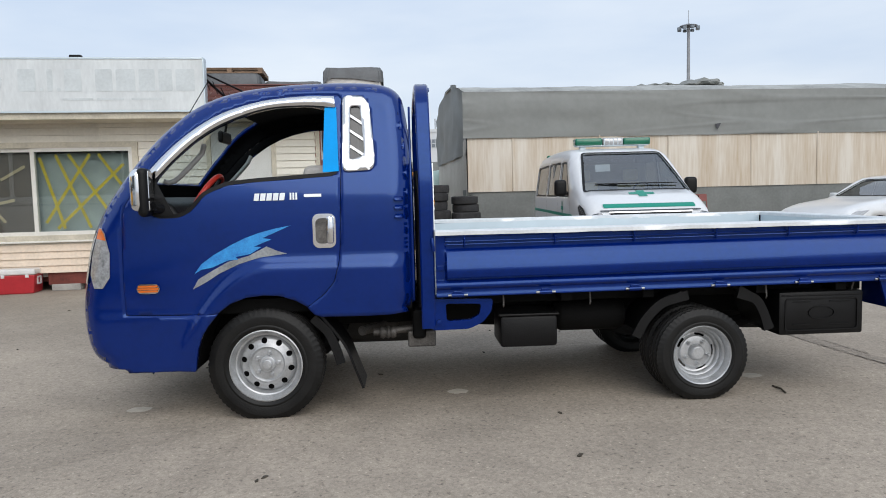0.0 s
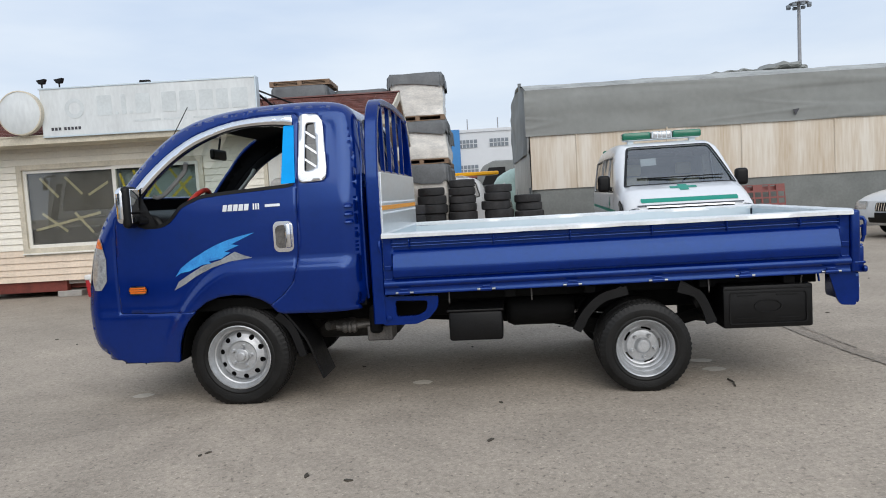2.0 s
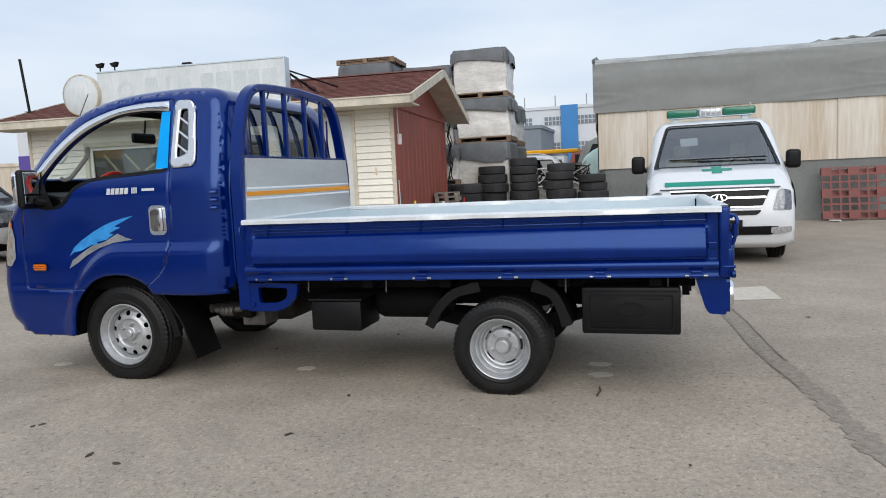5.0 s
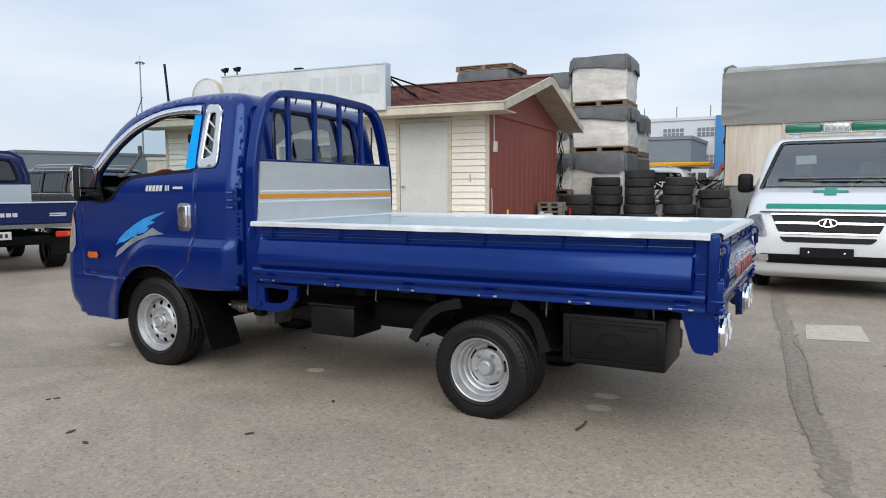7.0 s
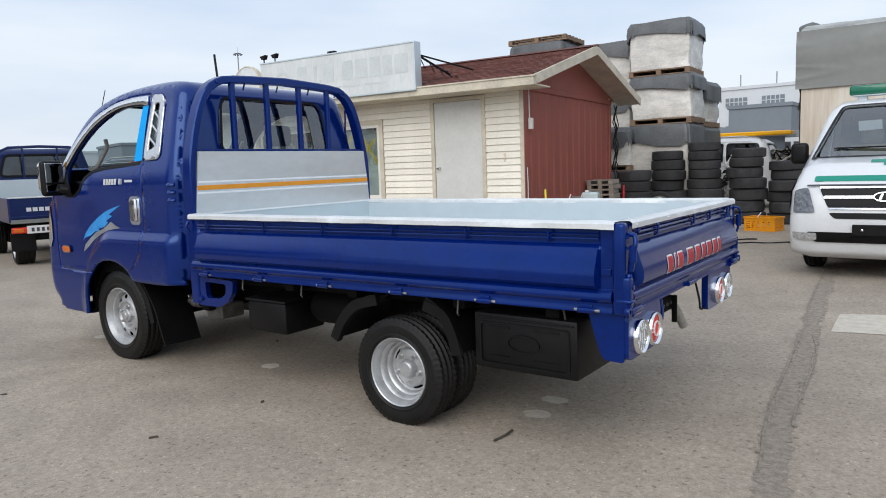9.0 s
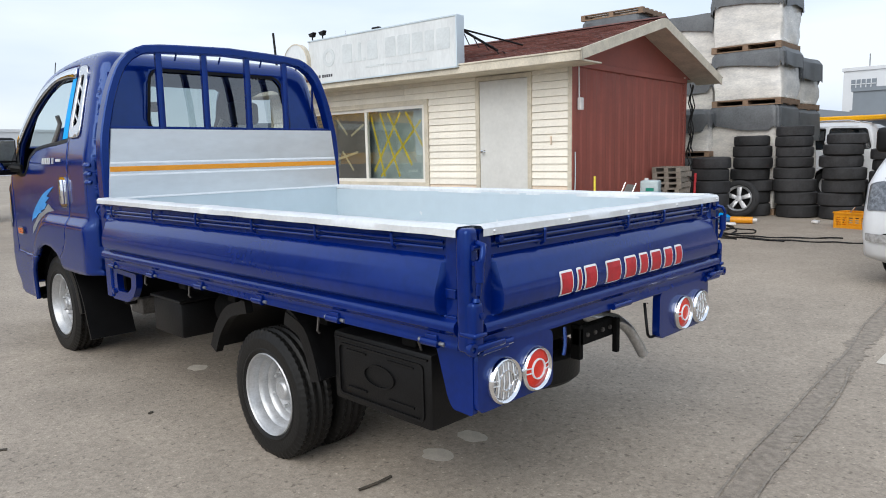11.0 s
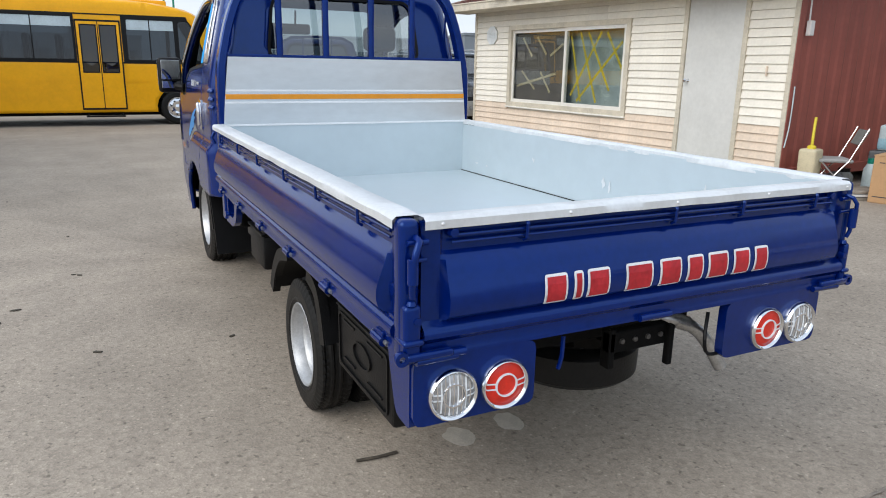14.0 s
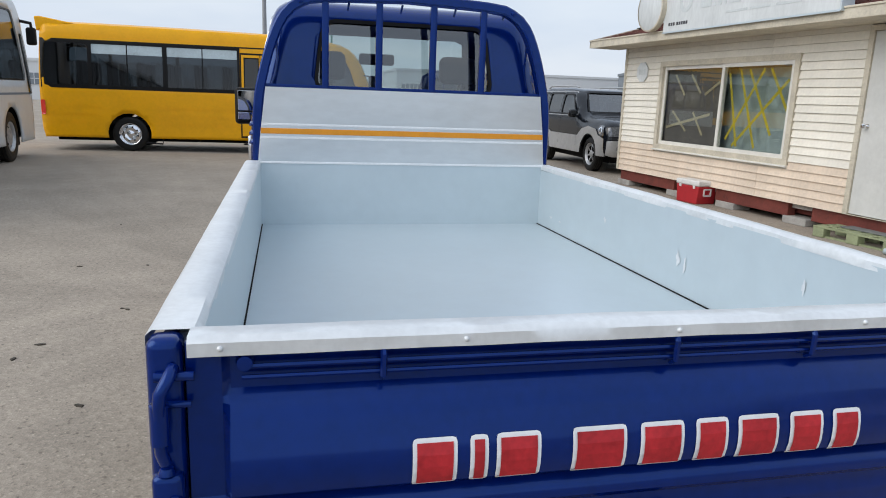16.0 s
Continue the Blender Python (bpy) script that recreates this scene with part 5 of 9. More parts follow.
for sgn in (-1, 1):
    y0, y1 = sorted((sgn * 0.83, sgn * 0.46))
    part("rear_mudguard", curved_guard([(2.47, 0.675), (2.36, 0.62), (2.27, 0.53), (2.215, 0.43)], y0, y1, 0.02), BLACK, truck, "black plastic rear mudguard", 40)
    part("rear_mudguard", curved_guard([(2.82, 0.675), (2.91, 0.62), (2.975, 0.53), (3.02, 0.43)], y0, y1, 0.02), BLACK, truck, smooth=40)
    e0, e1 = sorted((sgn * 0.835, sgn * 0.80))
    part("mudguard_edge", curved_guard([(2.50, 0.675), (2.34, 0.63), (2.23, 0.53), (2.165, 0.42)], e0, e1, 0.055), BLACK, truck, smooth=40)
    part("mudguard_edge", curved_guard([(2.82, 0.675), (2.94, 0.63), (3.0, 0.53), (3.03, 0.43)], e0, e1, -0.055), BLACK, truck, smooth=40)
    y0, y1 = sorted((sgn * 0.84, sgn * 0.56))
    part("front_mudguard", curved_guard([(0.32, 0.60), (0.40, 0.50), (0.465, 0.40), (0.51, 0.28), (0.555, 0.16)], y0, y1, 0.014), BLACK, truck, "black rubber mud flap", 40)
    e0, e1 = sorted((sgn * 0.845, sgn * 0.82))
    part("front_mudguard_edge", curved_guard([(0.30, 0.605), (0.385, 0.52), (0.43, 0.42), (0.46, 0.32)], e0, e1, -0.05), BLACK, truck, smooth=40)
    part("wheel_arch_liner", curved_guard([(0.36, 0.50), (0.27, 0.64), (0.12, 0.72), (-0.06, 0.73), (-0.22, 0.66), (-0.34, 0.52), (-0.40, 0.30)], y0 if sgn > 0 else -0.80, y1 if sgn < 0 else 0.80, -0.01), BLACK_MATT, truck, smooth=40)
bm = tube(smooth_line([(3.0, 0.20, 0.52), (3.40, 0.20, 0.565), (3.54, 0.27, 0.56), (3.60, 0.36, 0.538), (3.63, 0.43, 0.482), (3.66, 0.505, 0.36)], 0.035), 0.0245, seg=18)
bm.faces.ensure_lookup_table()
mouth = bm.faces[-1]
axis = mouth.normal.copy()
bmesh.ops.inset_region(bm, faces=[mouth], thickness=0.004, depth=0.0)
bmesh.ops.translate(bm, verts=list(mouth.verts), vec=-abs(0.07) * (axis if axis.z < 0 else -axis))
part("exhaust_pipe", bm, PIPE, truck, "bare steel exhaust tail pipe", 60)
part("pipe_clamp", tube([(3.585, 0.335, 0.546), (3.605, 0.372, 0.532)], 0.029, seg=16), PIPE, truck)
part("silencer", lathe([(0, 2.2), (0.07, 2.22), (0.085, 2.3), (0.085, 2.9), (0.07, 2.98), (0, 3.0)], "x", 20, at=(0, 0.28, 0.45)), STEEL_DIRTY, truck, smooth=60)
part("rear_cross_member", box((3.42, -0.46, 0.50), (3.52, 0.46, 0.62), 0.01), BLACK_MATT, truck)
part("tow_plate", box((3.66, -0.07, 0.525), (3.70, 0.185, 0.60), 0.006), BLACK_MATT, truck)
part("tow_leg", box((3.655, -0.07, 0.47), (3.70, -0.045, 0.61), 0.004), BLACK_MATT, truck)
for k in range(4):
    part("tow_bolt", lathe([(0.0, 0.008), (0.009, 0.007), (0.010, 0.0)], "x", 8, at=(3.70, -0.02 + 0.055 * k, 0.565)), STEEL_DIRTY, truck)
part("tow_leg", box((3.70, 0.165, 0.455), (3.725, 0.188, 0.60), 0.004), BLACK_MATT, truck)
part("lamp_wire", tube(smooth_line([(3.80, 0.25, 0.66), (3.83, 0.215, 0.58), (3.83, 0.24, 0.525), (3.84, 0.33, 0.53)], 0.02), 0.006, seg=6), BLACK, truck)
part("wire_hanger", tube(smooth_line([(3.82, -0.35, 0.68), (3.83, -0.36, 0.62), (3.83, -0.37, 0.585)], 0.02), 0.007, seg=6), BLUE_BED, truck)
part("spare_tyre", lathe([(0.19, -0.07), (0.24, -0.07), (0.262, -0.05), (0.265, 0.05), (0.24, 0.07), (0.19, 0.07), (0.16, 0.0), (0.19, -0.07)], "z", 48, at=(3.28, 0.09, 0.365)), RUBBER, truck, "black spare tyre hung under the bed", 40)
part("spare_carrier", tube([(3.28, 0.09, 0.37), (3.28, 0.09, 0.62)], 0.02), BLACK_MATT, truck)


# ---- ground ----
ground = tagged(link("ground", panel([(-900, -900), (900, -900), (900, 900), (-900, 900)], [], 1e6, lambda x, y: (x, y, 0)), ASPHALT), "worn grey-brown asphalt yard", "ground", kind="structure")
LIGHT_PATCH = material("pale_worn_patch", (0.58, 0.53, 0.45), 0.92, 0, 0.12, 14, bump=0.2)
DARK_CRACK = material("dark_filled_crack", (0.17, 0.15, 0.125), 0.95, 0, 0.35, 22, color2=(0.33, 0.285, 0.235), bump=0.5, bscale=60)
DEBRIS = material("dry_leaf_debris", (0.09, 0.075, 0.055), 0.9, 0, 0.3, 20)


for i, (x, y, rx, ry) in enumerate([(1.148, 0.434, 0.07, 0.055), (3.15, 0.535, 0.075, 0.06), (3.13, 0.78, 0.08, 0.055), (-0.84, 0.31, 0.075, 0.055)]):
    o = tagged(link("ground_stain", blot_mesh(rx, ry, 0.0, i), LIGHT_PATCH), "pale round spot worn into the asphalt", "stain", kind="structure")
    o.location = (x, y, 0.003)
o = tagged(link("ground_patch", panel(cut_corners([(4.17, 3.84), (4.62, 4.02), (4.66, 3.26), (4.19, 3.16)], 0.03), [], 1e3, lambda a, b: (a, b, 0.003)), LIGHT_PATCH), "pale rectangular repair patch in the asphalt", "patch", kind="structure")


def strip_mesh(pts, width, z, seed):
    """A ragged strip along a line on the ground."""
    p = np.array(smooth_line(pts, 0.022))
    t = np.gradient(p, axis=0)
    t /= np.linalg.norm(t, axis=1)[:, None]
    n = np.column_stack((-t[:, 1], t[:, 0]))
    bm, rows = bmesh.new(), []
    for i, (q, m) in enumerate(zip(p, n)):
        w0 = width * (0.62 + 0.5 * noise.noise((i * 0.06, seed, 0)) + 0.5 * noise.noise((i * 0.43, seed, 2)))
        w1 = width * (0.62 + 0.5 * noise.noise((i * 0.07, seed, 5)) + 0.5 * noise.noise((i * 0.39, seed, 7)))
        rows.append((bm.verts.new((*(q + m * w0), z)), bm.verts.new((*(q - m * w1), z))))
    for a, b in zip(rows, rows[1:]):
        bm.faces.new((a[0], a[1], b[1], b[0]))
    return bm


WORN_STRIP = material("scuffed_asphalt_strip", (0.185, 0.158, 0.128), 0.95, 0, 0.3, 26, color2=(0.35, 0.30, 0.245), bump=0.8, bscale=60)
for k, (pts, w, mt) in enumerate([([(3.80, 6.6), (3.95, 4.3), (4.13, 2.4), (4.21, 1.3), (4.32, 0.4), (4.43, -0.6), (4.57, -1.6), (4.73, -3.2)], 0.10, WORN_STRIP),
                                  ([(3.72, 6.6), (3.88, 4.3), (3.99, 3.4), (4.06, 2.4), (4.10, 1.9), (4.14, 1.3), (4.27, 0.4)], 0.010, DARK_CRACK), ([(4.10, 3.0), (4.2, 2.4), (4.27, 1.3), (4.30, 1.0)], 0.009, DARK_CRACK)]):
    tagged(link("ground_crack", strip_mesh(pts, w, 0.003 + 0.003 * k, k + 2), mt), "dark ragged filled crack in the asphalt", "crack", kind="structure")
for k in range(34):
    rnd = random.Random(100 + k)
    x, y = rnd.uniform(-3.5, 6.5), rnd.uniform(-2.2, 5.5)
    fixed = [(0.78, -1.17, 0.03), (1.0, -1.24, 0.022), (0.15, -0.84, 0.018), (0.12, -0.88, 0.014)]
    x, y, r = fixed[k] if k < len(fixed) else (x, y, rnd.uniform(0.006, 0.022))
    bm = blot_mesh(r, r * 0.5, 0, k + 20, 9, 0.7)
    g = bmesh.ops.extrude_face_region(bm, geom=list(bm.faces))
    bmesh.ops.translate(bm, verts=[v for v in g["geom"] if isinstance(v, bmesh.types.BMVert)], vec=(0, 0, 0.006))
    o = tagged(link("dry_leaf", bm, DEBRIS), "small dry brown leaf scrap on asphalt", "leaf", "litter on the asphalt")
    o.matrix_world = pose(x, y, 0.0, 0, 0, rnd.uniform(0, 360))
tagged(link("twig", tube([(3.155, 0.10, 0.006), (3.17, 0.18, 0.01), (3.16, 0.26, 0.006)], 0.006, seg=6), DEBRIS), "thin dark twig lying on asphalt", "twig")

# ---- site office: cream siding in front, red container wall at the end ----
BUILD = pose(-0.43, 6.80, 0, 0, 0, 4.5)
office = thing("site_office", BUILD, "small cream-sided office cabin with a shingle roof", "building")
WIN, DOORWAY = (-5.62, 0.79, -2.68, 2.115), (-1.60, 0.27, -0.70, 2.365)
rect = lambda a, b, c, d: [(a, b), (c, b), (c, d), (a, d)]
bm = plate([(-6.78, 0.27), (DOORWAY[0], 0.27), (DOORWAY[0], DOORWAY[3]), (DOORWAY[2], DOORWAY[3]), (DOORWAY[2], 0.27), (0, 0.27), (0, 2.56), (-6.78, 2.56)], [rect(*WIN)], 0.02, 0.12)
front = part("front_wall", bm, SIDING, office, "cream clapboard front wall")
made = {}


def board(u0, u1, z, h, mat):
    key = (round(u1 - u0, 3), round(h, 3), mat.name)
    if key not in made:
        bm = prism([(0.02, 0), (-0.016, 0), (-0.013, 0.012), (0.004, h), (0.02, h)], 0, u1 - u0, "x")
        me = bpy.data.meshes.new("board")
        bmesh.ops.recalc_face_normals(bm, faces=bm.faces)
        bm.to_mesh(me)
        bm.free()
        me.materials.append(mat)
        made[key] = me
    o = new("board", made[key])
    o.parent = front
    o.location = (u0, 0, z)


z = 0.27
while z < 2.5:
    h = min(0.105, 2.56 - z)
    segs = [(-6.78, -0.0)]
    for a, b, c, d in (WIN, DOORWAY):
        m = 0.055
        if z < d + m - 0.03 and z + h > b - m + 0.03:
            segs = [t for u0, u1 in segs for t in ((u0, max(u0, min(u1, a - m))), (min(u1, max(u0, c + m)), u1)) if t[1] - t[0] > 0.02]
    for u0, u1 in segs:
        for p0, p1 in ([(u0, u1)] if u1 - u0 < 4 else [(u0, u0 + 3.62), (u0 + 3.624, u1)]):
            board(p0, p1, z, h - 0.004, SIDING_LOW if z < 0.70 else SIDING)
    z += 0.105
part("corner_trim", box((-0.05, -0.024, 0.27), (0.012, 0.03, 2.56), 0.004), FASCIA, office)
part("corner_trim", box((-6.80, -0.024, 0.27), (-6.74, 0.03, 2.56), 0.004), FASCIA, office)
part("left_wall", box((-6.78, 0.12, 0.27), (-6.70, 4.1, 2.56)), SIDING, office)
part("back_wall", box((-6.78, 4.02, 0.27), (0, 4.1, 2.56)), SIDING, office)
part("cabin_floor", box((-6.75, 0.1, 0.20), (-0.02, 4.05, 0.27)), ROOM_DARK, office)
part("cabin_ceiling", box((-6.70, 0.12, 2.46), (-0.1, 4.02, 2.5)), ROOM_DARK, office)
part("room_partition", box((-6.6, 1.6, 0.27), (-0.2, 1.66, 2.46)), ROOM_DARK, office)
# corrugated red end wall
pts, v = [], 0.0
while v < 4.1:
    pts += [(0.0, v), (0.0, v + 0.11), (-0.014, v + 0.15), (-0.014, v + 0.26)]
    v += 0.30
pts = [(u, min(4.1, w)) for u, w in pts if w < 4.12]
bm = bmesh.new()
lo, hi = [bm.verts.new((u, w, 0.27)) for u, w in pts], [bm.verts.new((u, w, 2.47)) for u, w in pts]
for a, b, c, d in zip(lo, lo[1:], hi[1:], hi):
    bm.faces.new((a, b, c, d))
rw = part("end_wall", bm, RED_WALL, office, "faded red corrugated container wall")
rw.modifiers.new("thickness", "SOLIDIFY").thickness = 0.03
part("end_wall_post", box((-0.06, -0.01, 0.22), (0.02, 0.10, 2.50), 0.01), RED_WALL, rw)
part("end_wall_post", box((-0.06, 4.02, 0.22), (0.02, 4.13, 2.50), 0.01), RED_WALL, rw)
part("end_wall_top_rail", box((-0.05, 0.0, 2.44), (0.025, 4.12, 2.53), 0.008), RED_WALL, rw)
part("end_wall_bottom_rail", box((-0.05, 0.0, 0.16), (0.025, 4.12, 0.29), 0.008), RED_WALL, rw)
part("gable_infill", prism([(-0.3, 2.53), (4.4, 2.53), (2.05, 3.22)], -0.03, 0.0, "x"), RED_WALL, rw)
# roof
U0, U1, VE, VR, VB, ZE, ZR = -7.15, 0.47, -0.55, 2.05, 4.65, 2.58, 3.30
roof = part("roof", prism([(VE, ZE - 0.03), (VR, ZR - 0.03), (VB, ZE - 0.03), (VB, ZE - 0.07), (VR, ZR - 0.07), (VE, ZE - 0.07)], U0 + 0.02, U1 - 0.02, "x"), FASCIA, office, "shallow pitched roof with brown-red shingles")
rs = random.Random(4)
bm = bmesh.new()
for side in (0, 1):
    v0, v1 = (VE, VR) if side == 0 else (VB, VR)
    run = Vector((0, v1 - v0, ZR - ZE))
    L = run.length
    run.normalize()
    nrm = Vector((1, 0, 0)).cross(run) * (1 if side == 0 else -1)
    k, d = 0, -0.03
    while d < L:
        u = U0 - (k % 2) * 0.15
        while u < U1:
            a, b = max(U0, u), min(U1, u + 0.295)
            if b - a > 0.03:
                o0 = Vector((0, v0, ZE - 0.028)) + run * d + nrm * (0.012 + rs.uniform(0, 0.006))
                o1 = Vector((0, v0, ZE - 0.028)) + run * min(L, d + 0.16) + nrm * 0.002
                vs = [bm.verts.new(p) for p in (o0 + Vector((a, 0, 0)), o0 + Vector((b, 0, 0)), o1 + Vector((b, 0, 0)), o1 + Vector((a, 0, 0)))]
                ws = [bm.verts.new(p.co - nrm * 0.012) for p in vs[:2]]
                bm.faces.new(vs)
                bm.faces.new((vs[1], vs[0], ws[0], ws[1]))
            u += 0.30
        d += 0.145
        k += 1
tagged(part("shingles", bm, SHINGLE, roof), kind="stuff")
part("ridge_cap", prism([(VR - 0.12, ZR - 0.03), (VR, ZR + 0.012), (VR + 0.12, ZR - 0.03)], U0, U1, "x"), SHINGLE, roof)
part("front_fascia", box((U0, VE - 0.03, ZE - 0.15), (U1, VE, ZE - 0.02), 0.004), FASCIA, roof, "beige eaves board, stained")
part("eaves_lip", box((U0, VE - 0.045, ZE - 0.035), (U1, VE - 0.0, ZE - 0.012), 0.004), FASCIA, roof)
part("front_soffit", box((U0 + 0.03, VE, ZE - 0.15), (U1 - 0.03, 0.02, ZE - 0.13)), FASCIA, roof)
for u in (U0, U1 - 0.03):
    part("barge_board", prism([(VE - 0.03, ZE - 0.15), (VR, ZR - 0.16), (VB, ZE - 0.15), (VB, ZE - 0.01), (VR, ZR - 0.01), (VE - 0.03, ZE - 0.01)], u, u + 0.03, "x"), FASCIA, roof, "beige gable edge board")
part("gable_soffit", prism([(VE, ZE - 0.13), (VR, ZR - 0.13), (VB, ZE - 0.13), (VB, ZE - 0.11), (VR, ZR - 0.11), (VE, ZE - 0.11)], 0.0, U1 - 0.03, "x"), FASCIA, roof)
# base beam on blocks
for a, b in ((-6.7, -5.05), (-4.0, -2.55), (-2.15, -0.1)):
    part("base_beam", box((a, 0.03, 0.09), (b, 0.16, 0.265), 0.006), RED_BEAM, office, "red-brown steel base beam")
part("base_beam", box((-6.7, 0.22, 0.12), (-0.1, 0.32, 0.265)), RED_BEAM, office)
for u in (-6.55, -5.0, -3.75, -2.4, -0.5):
    part("support_block", box((u - 0.2, 0.0, 0.0), (u + 0.2, 0.3, 0.095), 0.01), CONCRETE, office, "grey concrete support block")
for u in (-6.55, -0.5, -3.5):
    part("support_block", box((u - 0.2, 3.7, 0.0), (u + 0.2, 4.05, 0.2), 0.01), CONCRETE, office)
# window
wf = part("window", plate(rect(WIN[0] - 0.05, WIN[1] - 0.05, WIN[2] + 0.05, WIN[3] + 0.05), [rect(WIN[0] + 0.03, WIN[1] + 0.03, WIN[2] - 0.03, WIN[3] - 0.03)], -0.03, 0.12), FASCIA, office, "white-framed sliding window with tape behind the glass")
mid = (WIN[0] + WIN[2]) / 2 + 0.06
for a, b, y in ((WIN[0] + 0.03, mid + 0.03, 0.03), (mid - 0.03, WIN[2] - 0.03, 0.0)):
    sash = part("sash", plate(rect(a, WIN[1] + 0.03, b, WIN[3] - 0.03), [rect(a + 0.055, WIN[1] + 0.085, b - 0.055, WIN[3] - 0.085)], y - 0.012, y + 0.016), ALU, wf)
    part("pane", box((a + 0.05, y, WIN[1] + 0.08), (b - 0.05, y + 0.004, WIN[3] - 0.08)), GLASS_OFFICE, wf).visible_shadow = False
part("window_sill", box((WIN[0] - 0.06, -0.05, WIN[1] - 0.075), (WIN[2] + 0.06, 0.0, WIN[1] - 0.05), 0.004), ALU, wf)
P0, P1, Q0, Q1, ZT, ZB = mid + 0.03, WIN[2] - 0.09, WIN[0] + 0.09, mid - 0.03, WIN[3] - 0.12, WIN[1] + 0.12
for i, (side, u0, v0, u1, v1) in enumerate([(1, 0.03, 0.04, 0.26, 1.0), (1, 0.20, 0.0, 0.54, 1.0), (1, 0.34, 0.0, 0.76, 0.82), (1, 0.57, 0.0, 0.06, 0.92), (1, 0.93, 0.14, 0.18, 1.0), (1, 0.66, 0.0, 0.96, 0.54),
                                           (0, 0.13, 0.04, 0.33, 0.34), (0, 0.42, 0.04, 0.61, 0.31), (0, 0.92, 0.15, 0.68, 0.33), (0, 0.03, 0.82, 0.80, 0.60), (0, 0.12, 0.57, 0.40, 0.86), (0, 0.5, 0.58, 0.7, 0.9)]):
    a0, a1 = (P0, P1) if side else (Q0, Q1)
    x0, x1, za, zb = a0 + (a1 - a0) * u0, a0 + (a1 - a0) * u1, ZT + (ZB - ZT) * v0, ZT + (ZB - ZT) * v1
    dx, dz = x1 - x0, zb - za
    ln = math.hypot(dx, dz)
    nx, nz = -dz / ln * 0.021, dx / ln * 0.021
    yb = 0.055 + i * 0.002
    part("yellow_tape" if side else "pale_tape", prism([(x0 - nx, za - nz), (x1 - nx, zb - nz), (x1 + nx, zb + nz), (x0 + nx, za + nz)], yb, yb + 0.001), YELLOW_TAPE if side else PLASTIC_CREAM, wf, "strip of yellow tape" if side else "faded strip of tape")
part("roller_screen", box((mid - 0.30, 0.22, WIN[1] + 0.0), (WIN[2] - 0.02, 0.23, WIN[3] - 0.1)), PLASTIC_PALE, wf, "pale blue sheet behind the glass")
part("grey_blind", box((WIN[0] + 0.035, 0.088, WIN[1] + 0.035), (mid - 0.02, 0.092, WIN[3] - 0.035)), material("grey_brown_film", (0.20, 0.18, 0.165), 0.7, 0, 0.15, 3), wf, "dull grey-brown film behind the glass")
part("inner_post", box((mid + 0.22, 0.3, 0.5), (mid - 0.37, 0.34, 2.4)), WHITE_PLASTIC, wf)
part("inner_post", box((WIN[2] - 0.42, 0.3, 0.5), (WIN[2] - 0.37, 0.34, 2.4)), WHITE_PLASTIC, wf)
# door
part("door_frame", plate(rect(DOORWAY[0] - 0.055, 0.27, DOORWAY[2] + 0.055, DOORWAY[3] + 0.05), [rect(DOORWAY[0] + 0.01, 0.275, DOORWAY[2] - 0.01, DOORWAY[3] - 0.01)], -0.028, 0.10), FASCIA, office)
door = part("door", box((DOORWAY[0] + 0.014, -0.006, 0.285), (DOORWAY[2] - 0.014, 0.035, DOORWAY[3] - 0.014), 0.003), DOOR_GREY, office, "plain pale grey metal door, shut")
part("door_knob", lathe([(0, -0.075), (0.026, -0.07), (0.03, -0.055), (0.022, -0.04), (0.012, -0.03), (0.03, -0.012), (0.032, -0.006)], "y", 20, at=(DOORWAY[0] + 0.085, 0, 1.30)), CHROME, door, "round steel knob", 60)
for zz in (0.6, 2.0):
    part("hinge", box((DOORWAY[2] - 0.03, -0.02, zz), (DOORWAY[2] - 0.005, 0.0, zz + 0.1), 0.003), DOOR_GREY, door)
part("meter_box", box((0.022, 0.12, 1.85), (0.08, 0.20, 2.02), 0.008), WHITE_PLASTIC, office, "small white switch box")
part("conduit", tube([(0.035, 0.15, 2.02), (0.035, 0.13, 2.5)], 0.01, seg=8), WHITE_PLASTIC, office)
part("wall_hose", tube(smooth_line([(0.03, 0.05, 1.27), (0.04, 0.04, 1.0), (0.045, 0.02, 0.75), (0.05, -0.03, 0.55)], 0.06), 0.008, seg=6), PLASTIC_PALE, office)
part("wall_plug", box((-0.33, -0.035, 1.38), (-0.31, -0.01, 1.50), 0.004), SIDING_LOW, office)
for k in range(4):
    pts = [(0.06 + 0.02 * k, 4.17 + 0.02 * math.sin(2.1 * k + q), 2.42 - 0.30 * q + 0.02 * math.cos(q * 3 + k)) for q in range(6 - k % 2)]
    part("wall_cable", tube([(a + 0.03 * math.sin(1.7 * i + k), b, c) for i, (a, b, c) in enumerate(smooth_line(pts, 0.12))], 0.011, seg=6), BLACK, office)
octo = ring_points(0.175, 8, math.pi / 8, (-6.2, 2.01))
part("octagon_plate", plate(octo, [], -0.034, -0.016), SIGN_WHITE, office, "faded white octagonal plate")
for k in range(3):
    part("plate_mark", box((-6.30 + 0.075 * k, -0.037, 1.97), (-6.245 + 0.075 * k, -0.033, 2.06)), SIGN_FADED, office)
